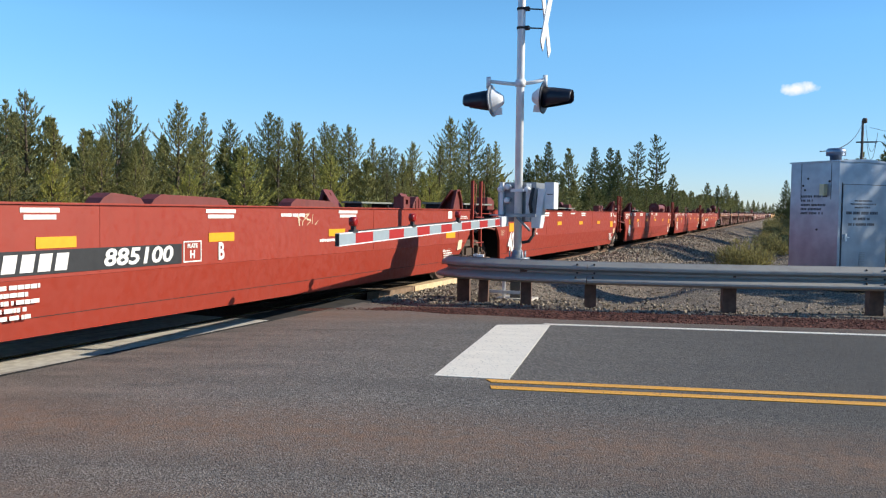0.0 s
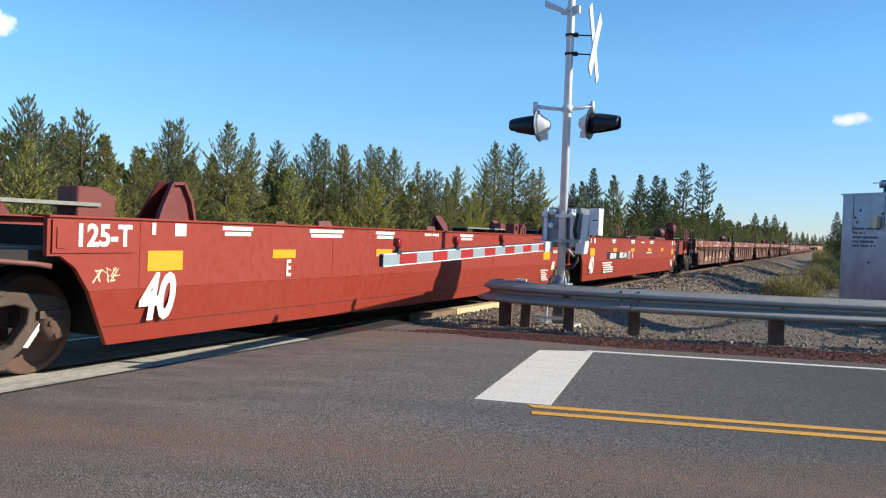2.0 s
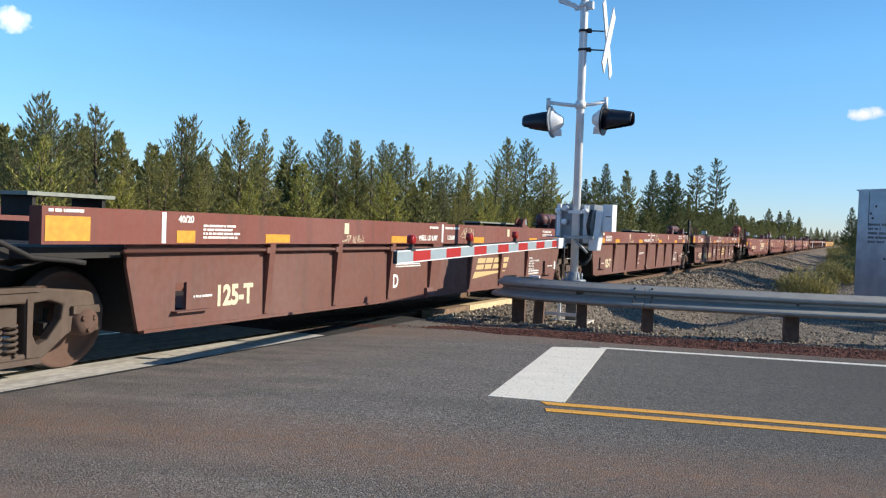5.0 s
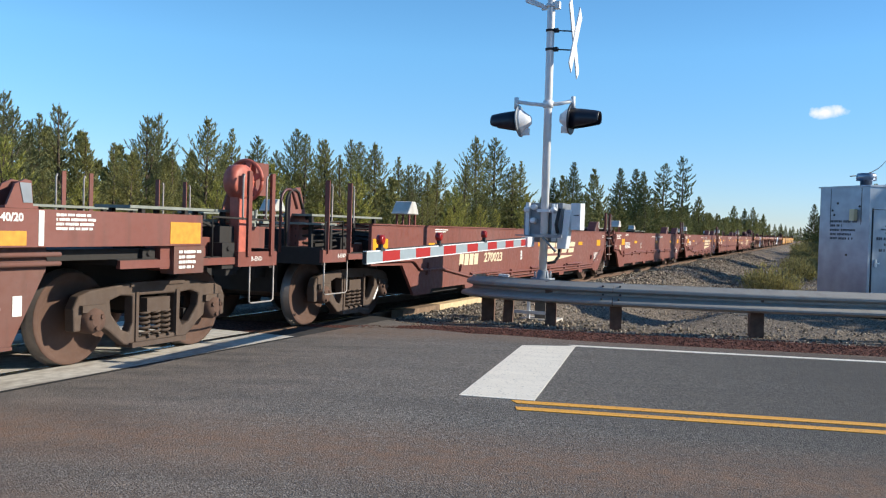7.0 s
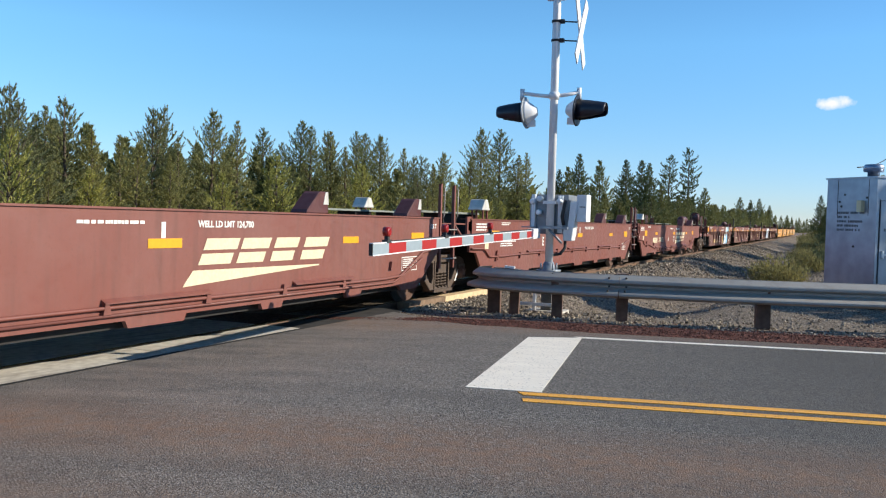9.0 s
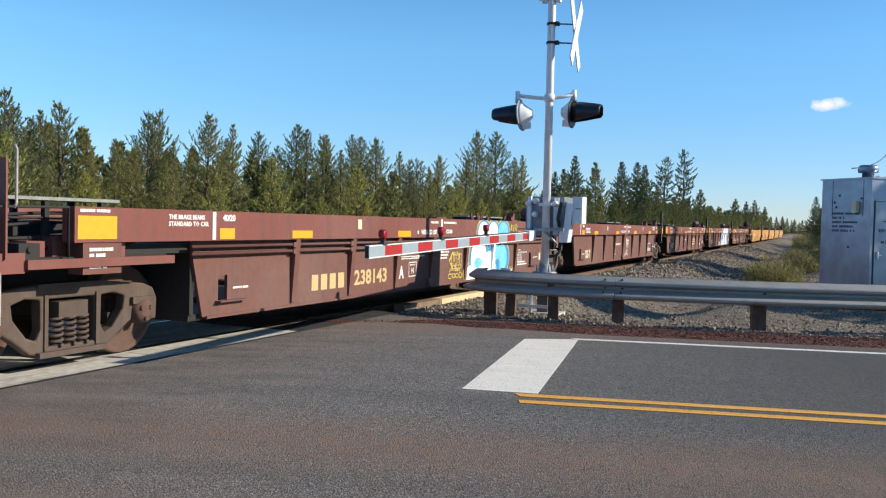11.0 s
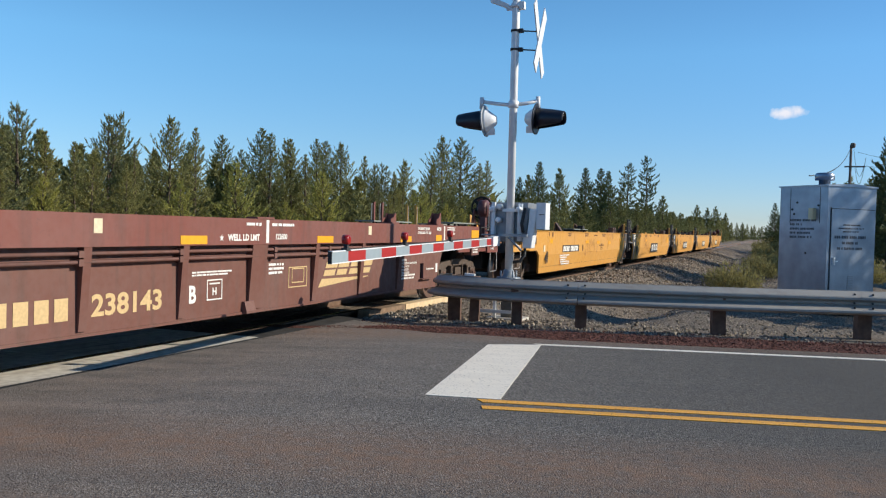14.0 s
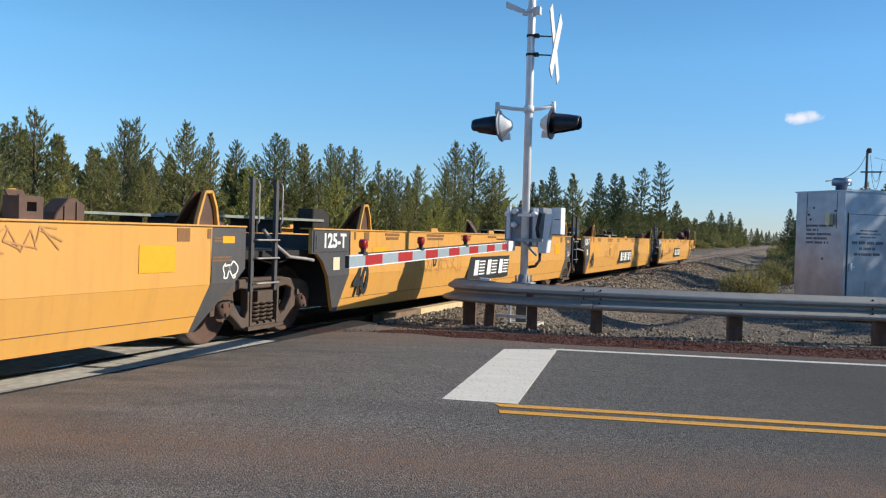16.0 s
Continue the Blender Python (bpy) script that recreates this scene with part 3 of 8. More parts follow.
def make_track():
    track = empty("railway_track", pose(TRACK_X, 0, RAIL_Z), "straight railway track with rusty rails on timber ties", "railway track", "", "structure")
    prof = [(-0.07, -0.18), (0.07, -0.18), (0.07, -0.165), (0.010, -0.145), (0.010, -0.045), (0.036, -0.035), (0.036, -0.006), (0.026, 0.0), (-0.026, 0.0), (-0.036, -0.006), (-0.036, -0.035), (-0.010, -0.045), (-0.010, -0.145), (-0.07, -0.165)]
    for s in (-1, 1):
        bm = bmesh.new()
        prism(bm, [(x + s * 0.715, z) for x, z in prof], "y", -30, 900)
        fixed(bm)
        for f in bm.faces:
            if f.normal.z > 0.5 and f.calc_center_median().z > -0.01:
                f.material_index = 1
        part("rail", bm, [RAIL_STEEL, RAIL_TOP], track, "rusty steel rail with a polished head")
    bm = bmesh.new()
    rbox(bm, -1.3, 1.3, -0.115, 0.115, -0.36, -0.182, 0.012)
    first = part("tie", bm, TIE_WOOD, track)
    first.matrix_basis = pose(0, 12.6, 0)
    rnd = random.Random(4)
    for k in range(1, 230):
        again(first, pose(rnd.uniform(-0.03, 0.03), 12.6 + k * 0.53, rnd.uniform(-0.012, 0.004), 0, 0, rnd.uniform(-1.2, 1.2)))
    bm = bmesh.new()
    for k in range(230, 900):
        box(bm, -1.3, 1.3, 12.6 + k * 0.53 - 0.115, 12.6 + k * 0.53 + 0.115, -0.36, -0.182)
    part("far_ties", bm, TIE_WOOD, track, "", "stuff")
    # a near-black patch that closes the crossing's end beside the near rail
    bm = bmesh.new()
    prism(bm, [(-6.66, 9.305), (-6.026, 9.305), (-5.92, 11.6), (-6.05, 12.15), (-6.60, 12.2)], "z", -0.25, -0.072)
    patch = linked("road_patch", fixed(bm), DARK_PATCH)
    tagged(patch, "dark asphalt patch at the crossing's end", "road patch", "", "structure")
    # timbers that close the crossing's end beside the near rail
    for y0, y1, mat, label in ((12.9, 14.4, HEADER_WOOD, "weathered brown header timber beside the rail"), (14.42, 16.6, PANEL_WOOD, "pale new plank laid beside the rail")):
        bm = bmesh.new()
        rbox(bm, -0.11, 0.11, 0, y1 - y0, -0.19, 0, 0.012)
        ob = linked("header_timber", bm, mat)
        ob.matrix_basis = pose(-6.44, y0, RAIL_Z + 0.03, 0, 0, 0.3)
        tagged(ob, label, "timber")


def scatter_stones(name, label, material, seed, count, where, size):
    """Loose stones as one mesh: rough little octahedra on the ground."""
    rnd = random.Random(seed)
    vs, fs = [], []
    base = [(1, 0, 0), (-1, 0, 0), (0, 1, 0), (0, -1, 0), (0, 0, 1), (0, 0, -1)]
    tri = [(0, 2, 4), (2, 1, 4), (1, 3, 4), (3, 0, 4), (2, 0, 5), (1, 2, 5), (3, 1, 5), (0, 3, 5)]
    while len(vs) < count * 6:
        x, y = where(rnd)
        if x is None:
            continue
        s = rnd.uniform(*size)
        e = Euler((rnd.uniform(0, 6), rnd.uniform(0, 6), rnd.uniform(0, 6))).to_matrix()
        z = ground_z(x, y) + s * rnd.uniform(0.0, 0.5)
        n = len(vs)
        for p in base:
            q = e @ (Vector(p) * s * rnd.uniform(0.55, 1.15))
            vs.append((x + q.x, y + q.y, z + q.z))
        fs += [(a + n, b + n, c + n) for a, b, c in tri]
    me = bpy.data.meshes.new(name)
    me.from_pydata(vs, [], fs)
    me.materials.append(material)
    tagged(new(name, me), label, "gravel", "", "stuff")


def in_ballast(rnd):
    y = 12.3 + 30 * rnd.random() ** 1.9
    x = rnd.uniform(-6.6, min(3.0, -3.0 + 0.3 * y))
    # few loose stones on the trodden gravel away from the track
    if x > -3.4 and y < 21 and rnd.random() < 0.72:
        return None, None
    return (x, y) if road_y(x, y) > 5.6 else (None, None)


def in_shoulder(rnd):
    y = 24 + 55 * rnd.random() ** 1.4
    return rnd.uniform(-6.6, -1.5 - 0.02 * y), y


def in_cinder(rnd):
    x = rnd.uniform(-6.0, 4.0)
    return x, road_edge(x, rnd.gauss(5.05, 0.45) if rnd.random() < 0.9 else rnd.uniform(4.0, 5.0))


make_ground()
make_road()
make_crossing()
make_track()
scatter_stones("ballast_stones", "loose grey crushed stone beside the track", BALLAST, 11, 13500, in_ballast, (0.014, 0.038))
scatter_stones("shoulder_stones", "coarse crushed stone on the ballast shoulder", BALLAST, 15, 9000, in_shoulder, (0.030, 0.070))
scatter_stones("cinder_stones", "loose red cinder at the asphalt's edge", CINDER, 12, 8000, in_cinder, (0.006, 0.018))


# ---- guardrail ----
def make_guardrail():
    rail = empty("guardrail", pose(0, 0, 0), "galvanised W-beam guardrail on brown wooden posts", "guardrail")
    # the beam's line: a rounded end by the track, then along the road
    line = [(-5.02, 13.25), (-5.12, 12.98), (-5.06, 12.74), (-4.86, 12.58), (-4.5, 12.47), (-4.0, 12.40), (-3.3, 12.40), (-2.69, 12.46), (-1.7, 12.65), (-0.74, 12.88), (0.3, 13.22), (1.23, 13.56), (2.2, 13.86), (4.0, 14.38), (8.0, 15.4), (14.0, 16.9)]
    cut = 12
    # the beam leans back, so its lower fold stands further out
    wave = [(0.0, 0.31), (-0.03, 0.318), (-0.125, 0.340), (-0.14, 0.352), (-0.14, 0.378), (-0.125, 0.396), (0.02, 0.450), (0.045, 0.464), (0.045, 0.492), (0.01, 0.510), (-0.052, 0.532), (-0.052, 0.562), (-0.044, 0.578), (0.045, 0.640), (0.055, 0.652)]

    def beam(points):
        bm = bmesh.new()
        pts = [Vector((*p, 0)) for p in points]
        sheets = []
        for back in (0.0, 0.006):
            rows = []
            for i, p in enumerate(pts):
                d = (pts[min(i + 1, len(pts) - 1)] - pts[max(0, i - 1)]).normalized()
                out = Vector((d.y, -d.x, 0))
                rows.append([bm.verts.new(p + out * (-w - back) + Vector((0, 0, z))) for w, z in wave])
            sheets.append(rows)
        for rows in sheets:
            for a, b in zip(rows, rows[1:]):
                for j in range(len(wave) - 1):
                    bm.faces.new((a[j], b[j], b[j + 1], a[j + 1])).smooth = False
        f, k = sheets
        for j in (0, len(wave) - 1):
            for i in range(len(pts) - 1):
                bm.faces.new((f[i][j], f[i + 1][j], k[i + 1][j], k[i][j]))
        for i in (0, len(pts) - 1):
            for j in range(len(wave) - 1):
                bm.faces.new((f[i][j], f[i][j + 1], k[i][j + 1], k[i][j]))
        return fixed(bm)

    def dense(points, n=6):
        out = []
        P = [Vector(points[0])] + [Vector(p) for p in points] + [Vector(points[-1])]
        for i in range(1, len(P) - 2):
            for k in range(n):
                t = k / n
                a, b, c, d = P[i - 1], P[i], P[i + 1], P[i + 2]
                out.append(tuple(0.5 * ((2 * b) + (c - a) * t + (2 * a - 5 * b + 4 * c - d) * t * t + (3 * b - a - 3 * c + d) * t ** 3)))
        return out + [points[-1]]
    part("beam", beam(dense(line[:8])), GALV, rail, "galvanised beam with a rounded end")
    part("beam", beam([(x, y + 0.012) for x, y in dense(line[7:cut])]), GALV, rail)
    part("beam", beam([(x - 0.06, y - 0.014) for x, y in dense(line[cut - 1:])]), GALV, rail)
    bm = bmesh.new()
    for lx, ly in ((-2.69, 12.46), (1.23, 13.56)):
        for dx in (-0.14, 0.10):
            for z, w in ((0.42, 0.10), (0.48, 0.005), (0.605, 0.01)):
                lathe(bm, [(-0.015, 0.012), (0.0, 0.016), (0.02, 0.016)], (lx + dx, ly - w + dx * 0.27, z), "y", 8)
    part("splice_bolts", bm, CLOSURE, rail, "dark splice bolts", "stuff")
    for x, y, w, d, h, lean in ((-4.78, 12.86, 0.20, 0.20, 0.56, 0), (-4.40, 12.74, 0.15, 0.20, 0.60, 2), (-3.66, 12.60, 0.16, 0.20, 0.62, 0), (-2.69, 12.70, 0.17, 0.2, 0.66, 0), (-0.74, 13.12, 0.19, 0.2, 0.62, -1), (1.23, 13.84, 0.19, 0.2, 0.62, 0), (3.2, 14.4, 0.19, 0.2, 0.62, 0), (5.2, 14.9, 0.19, 0.2, 0.62, 0)):
        bm = bmesh.new()
        rbox(bm, -w / 2, w / 2, -d / 2, d / 2, -0.35, h, 0.014)
        part("post", bm, POST_WOOD, rail).matrix_basis = pose(x, y, 0, 0, lean, ROAD_TURN)
        bm = bmesh.new()
        rbox(bm, -w / 2 + 0.01, w / 2 - 0.01, -0.09, 0.085, -0.12, 0.14, 0.01)
        part("block", bm, POST_WOOD, rail).matrix_basis = pose(x, y - 0.085, 0.49, 0, lean, ROAD_TURN)
    # folded steel end piece and a rusty plate lying on the first posts
    bm = bmesh.new()
    rbox(bm, -0.20, 0.20, -0.10, 0.10, 0, 0.035, 0.01)
    part("plate", bm, RAIL_STEEL, rail, "rusty plate on the end posts").matrix_basis = pose(-4.55, 12.78, 0.615, 0, 2, 8)
    bm = bmesh.new()
    rbox(bm, -0.08, 0.08, -0.05, 0.05, 0, 0.035, 0.012)
    part("plate", bm, BOX_WHITE, rail, "pale folded plate on the end posts").matrix_basis = pose(-4.50, 12.76, 0.652, 0, 3, 12)


make_guardrail()


# ---- crossing signal with its lowered gate ----
def make_signal():
    px, py = -4.13, 13.64
    sig = empty("crossing_signal", pose(px, py, 0), "silver crossing signal mast with lowered red and white gate arm", "crossing signal")
    bm = bmesh.new()
    lathe(bm, [(0.60, 0.066), (5.6, 0.064), (5.62, 0.05)], (0, 0, 0), "z", 24)
    part("mast", bm, MAST_PAINT, sig, "silver painted steel mast")
    bm = bmesh.new()
    for k in range(4):
        a = math.tau * (k + 0.5) / 4
        lathe(bm, [(0.57, 0.016), (0.72, 0.016)], (0.145 * math.cos(a), 0.145 * math.sin(a), 0), "z", 8)
    lathe(bm, [(0.58, 0.20), (0.61, 0.20), (0.612, 0.105), (0.70, 0.095), (0.74, 0.075)], (0, 0, 0), "z", 20)
    part("base_flange", bm, BOX_SILVER, sig, "cast base flange with bolts")
    bm = bmesh.new()
    for sx in (-1, 1):
        for sy in (-1, 1):
            lathe(bm, [(0.2, 0.02), (0.60, 0.02)], (0.15 * sx, 0.15 * sy, 0), "z", 8)
    rbox(bm, -0.09, 0.09, -0.09, 0.09, -0.06, 0.575, 0.02)
    part("foundation", bm, FOUNDATION, sig, "dark grey foundation pedestal")
    bm = bmesh.new()
    for sx in (-1, 1):
        rbox(bm, sx * 0.17 - 0.025, sx * 0.17 + 0.025, -0.20, -0.15, -0.30, 0.56, 0.006)
    rbox(bm, -0.42, 0.30, -0.24, -0.20, 0.02, 0.07, 0.006)
    part("leg_frame", bm, MAST_PAINT, sig, "pale steel leg frame")
    part("footing", rbox(bmesh.new(), -0.30, 0.30, -0.26, 0.26, -0.45, -0.06, 0.02), CONCRETE, sig, "pale concrete footing")

    # crossbuck facing the traffic
    buck = bmesh.new()
    box(buck, -0.02, 0.0, -0.02, 0.02, -0.02, 0.02)
    hub = part("crossbuck", buck, BOX_WHITE, sig, "white crossbuck sign seen nearly edge on")
    hub.matrix_basis = pose(0.36, 0.16, 4.57, 0, 0, 4)
    for a, x in ((36, 0.0), (-36, 0.022)):
        bm = bmesh.new()
        rbox(bm, -0.009, 0.009, -0.115, 0.115, -0.66, 0.66, 0.004)
        blade = part("blade", bm, BOX_WHITE, hub)
        blade.matrix_basis = pose(x, 0, 0, a, 0, 0)
    for z in (4.70, 4.39):
        bm = bmesh.new()
        lathe(bm, [(z - 0.018, 0.078), (z + 0.018, 0.078)], (0, 0, 0), "z", 20)
        box(bm, 0.06, 0.13, -0.03, 0.05, z - 0.03, z + 0.03)
        tube(bm, [(0.1, 0.02, z), (0.36, 0.15, z)], 0.012, 8)
        part("sign_bracket", bm, CLOSURE, sig, "dark sign clamp and rod")
    # a short arm near the top
    bm = bmesh.new()
    lathe(bm, [(5.08, 0.085), (5.14, 0.085)], (0, 0, 0), "z", 20)
    box(bm, -0.16, -0.06, -0.03, 0.03, 5.05, 5.12)
    prism(bm, [(-0.12, 5.07), (-0.12, 5.14), (-0.44, 5.30), (-0.44, 5.20)], "y", -0.04, 0.04)
    box(bm, 0.06, 0.15, -0.05, 0.05, 5.05, 5.17)
    part("top_bracket", fixed(bm), MAST_PAINT, sig, "silver clamp and stub arm")

    # flashing lamps on a short cross arm
    bm = bmesh.new()
    lathe(bm, [(3.43, 0.085), (3.54, 0.085)], (0, 0, 0), "z", 20)
    tube(bm, [(0, 0, 3.47), (-0.26, -0.09, 3.49), (-0.50, -0.16, 3.52)], 0.032, 10)
    tube(bm, [(0, 0, 3.48), (0.2, 0.09, 3.51), (0.37, 0.18, 3.56)], 0.032, 10)
    for x, y, z in ((-0.50, -0.16, 3.52), (0.37, 0.18, 3.56)):
        tube(bm, [(x, y, z + 0.07), (x, y, z - 0.12)], 0.038, 10)
    part("lamp_arm", bm, MAST_PAINT, sig, "silver cross arm")
    for sx, at, tilt in ((-1, (-0.44, -0.14, 3.20), 4), (1, (0.36, 0.17, 3.26), 4)):
        bm = bmesh.new()
        lathe(bm, [(-0.20, 0.03), (-0.19, 0.075), (-0.12, 0.13), (-0.05, 0.19), (-0.02, 0.21)], (0, 0, 0), "x", 28)
        box(bm, -0.16, -0.02, -0.02, 0.02, -0.24, -0.13)
        lamp = part("signal_lamp", bm, MAST_PAINT, sig, "silver flashing lamp housing, unlit")
        lamp.matrix_basis = pose(*at, 0, 0, 0) @ pose(0, 0, 0, 0, tilt * sx if sx > 0 else -tilt * sx, 180 if sx < 0 else 0)
        bm = bmesh.new()
        lathe(bm, [(-0.019, 0.255), (-0.012, 0.262), (0.002, 0.262), (0.006, 0.255)], (0, 0, 0), "x", 32)
        part("background_disc", bm, BOX_SILVER if sx < 0 else HOOD_BLACK, lamp, "round background disc seen edge on")
        bm = bmesh.new()
        lathe(bm, [(0.02, 0.155), (0.035, 0.12), (0.045, 0.03)], (0, 0, 0), "x", 24)
        part("lens", bm, LAMP_GLASS, lamp, "dull red lens")
        bm = bmesh.new()
        n, rings = 22, []
        # rings outwards: reach, radius, and how far down the sides come
        for x, r, low, drop in ((0.007, 0.180, -62, 0.0), (0.16, 0.172, -50, 0.004), (0.32, 0.160, -36, 0.006), (0.44, 0.148, -26, 0.006), (0.472, 0.140, -10, 0.004)):
            for r2 in (r, r - 0.007):
                rings.append([bm.verts.new((x, r2 * math.cos(a), r2 * math.sin(a) + drop)) for a in [radians(low + (180 - 2 * low) * k / n) for k in range(n + 1)]])
        for a, b in ((0, 2), (2, 4), (4, 6), (6, 8), (1, 3), (3, 5), (5, 7), (7, 9), (0, 1), (8, 9)):
            for k in range(n):
                bm.faces.new((rings[a][k], rings[a][k + 1], rings[b][k + 1], rings[b][k])).smooth = True
        for i in range(0, 8, 2):
            for k in (0, n):
                bm.faces.new((rings[i][k], rings[i + 1][k], rings[i + 3][k], rings[i + 2][k]))
        part("hood", fixed(bm), HOOD_BLACK, lamp, "long black visor")

    # gate mechanism clamped to the mast
    bm = bmesh.new()
    rbox(bm, -0.30, 0.28, 0.08, 0.66, 1.20, 1.86, 0.025)
    rbox(bm, -0.36, -0.28, 0.02, 0.30, 1.30, 1.82, 0.015)
    mech = part("gate_mechanism", bm, BOX_SILVER, sig, "blue-grey gate mechanism housing")
    bm = bmesh.new()
    rbox(bm, 0.12, 0.20, 0.02, 0.078, 1.22, 1.84, 0.008)
    rbox(bm, -0.33, -0.27, 0.0, 0.10, 1.25, 1.86, 0.008)
    part("mechanism_rib", bm, BOX_WHITE, mech, "pale cast ribs of the housing", "stuff")
    bm = bmesh.new()
    for x, z in ((-0.20, 1.56), (-0.19, 1.78), (0.15, 1.74), (-0.31, 1.74)):
        lathe(bm, [(-0.06, 0.02), (-0.05, 0.045), (0.0, 0.05), (0.1, 0.05)], (x, 0.0, z), "y", 14)
    part("boss", bm, MAST_PAINT, mech, "round cast bosses", "stuff")
    for y0, y1 in ((-0.09, -0.07), (0.07, 0.10)):
        part("clamp", box(bmesh.new(), -0.11, 0.11, y0, y1, 1.70, 1.75), MAST_PAINT, mech)
    bm = bmesh.new()
    prism(bm, [(0.23, 1.10), (0.38, 1.10), (0.46, 1.75), (0.34, 1.75), (0.30, 1.3), (0.23, 1.3)], "y", -0.02, 0.20)
    part("side_arm", bevelled(fixed(bm), 0.01), BOX_WHITE, sig, "pale cast side arm")
    bm = bmesh.new()
    rbox(bm, 0.44, 0.60, 0.02, 0.30, 1.42, 1.86, 0.015)
    part("junction_box", bm, BOX_WHITE, sig, "white junction box")
    bm = bmesh.new()
    box(bm, 0.49, 0.58, 0.012, 0.018, 1.655, 1.668)
    part("inscription", bm, CLOSURE, sig, "small dark marking on the junction box", "stuff")
    bm = bmesh.new()
    rbox(bm, -0.16, 0.34, -0.16, -0.10, 1.285, 1.335, 0.008)
    rbox(bm, -0.46, -0.2, -0.12, 0.05, 1.30, 1.32, 0.004)
    tube(bm, [(0.02, -0.13, 1.28), (0.24, -0.10, 1.06)], 0.022, 8)
    part("counterweight_bracket", bm, BOX_SILVER, sig, "pale support bar and strut")
    bm = bmesh.new()
    tube(bm, [(0.24, 0.1, 1.15), (0.25, 0.06, 0.98), (0.19, 0.0, 0.88), (0.08, -0.02, 0.86)], 0.026, 8)
    part("cable", bm, WIRE, sig, "black cable loop")
    bm = bmesh.new()
    tube(bm, [(0.26, -0.02, 1.76), (0.25, -0.06, 1.66), (0.22, -0.06, 1.50), (0.24, -0.03, 1.36)], 0.030, 8)
    part("cable", bm, WIRE, sig, "black cable beside the housing")
    bm = bmesh.new()
    tube(bm, [(0.17, -0.04, 1.84), (0.15, -0.06, 1.6), (0.18, -0.05, 1.36)], 0.009, 6)
    part("conduit", bm, BOX_WHITE, sig, "thin pale conduit on the housing")

    # gate arm, from its pivot out over the lane
    root, tip = Vector((-0.17, -0.22, 1.205)), Vector((-3.945 - px, 7.195 - py, 1.083))
    d = tip - root
    length = d.length
    m = Matrix.Translation(root) @ d.to_track_quat("Y", "Z").to_matrix().to_4x4()
    bm = bmesh.new()
    for z0, z1 in ((-0.063, -0.052), (0.052, 0.063)):
        box(bm, -0.022, 0.022, 0.30, length, z0, z1)
    box(bm, -0.006, 0.010, 0.30, length, -0.05, 0.05)
    rbox(bm, -0.05, 0.05, -0.08, 0.34, -0.075, 0.085, 0.01)
    arm = part("gate_arm", bm, BOX_WHITE, sig, "lowered gate arm with red and white stripes")
    arm.matrix_basis = m
    n, w, first_w = 13, 0.437, 0.375
    bm_r, bm_w = bmesh.new(), bmesh.new()
    rbox(bm_r, -0.018, 0.016, 0, w, -0.051, 0.051, 0.003)
    rbox(bm_w, -0.018, 0.016, 0, w, -0.051, 0.051, 0.003)
    red = part("stripe", bm_r, GATE_RED, arm, "red stripe")
    white = part("stripe", bm_w, GATE_WHITE, arm, "white stripe")
    part("stripe", rbox(bmesh.new(), -0.018, 0.016, length - first_w, length, -0.051, 0.051, 0.003), GATE_WHITE, arm, "white stripe")
    used = {}
    for k in range(n):
        src = red if k % 2 == 0 else white
        at = pose(0, length - first_w - (k + 1) * w, 0)
        if src in used:
            again(src, at)
        else:
            src.matrix_basis, used[src] = at, True
    bm = bmesh.new()
    rbox(bm, -0.02, 0.02, length, length + 0.012, -0.058, 0.058, 0.003)
    part("end_cap", bm, CLOSURE, arm, "dark end cap")
    for k, s in enumerate((0.36, 2.0, 3.75)):
        bm = bmesh.new()
        rbox(bm, -0.03, 0.03, -0.05, 0.05, 0.055, 0.085, 0.006)
        lathe(bm, [(-0.035, 0.030), (-0.03, 0.048), (0.03, 0.048), (0.035, 0.030)], (0, 0, 0.165), "x", 16, 1)
        box(bm, -0.02, 0.02, -0.02, 0.02, 0.08, 0.13)
        lm = part("gate_lamp", bm, [CLOSURE, GATE_LAMP], arm, "small dark red gate lamp, unlit")
        lm.matrix_basis = pose(0, length - s, 0)
    bm = bmesh.new()
    tube(bm, [(0.0, 0.2, 0.075), (0.0, length - 2.0, 0.070), (0.0, length - 0.5, 0.066)], 0.008, 6)
    part("lamp_cable", bm, WIRE, arm, "thin black lamp cable")


make_signal()


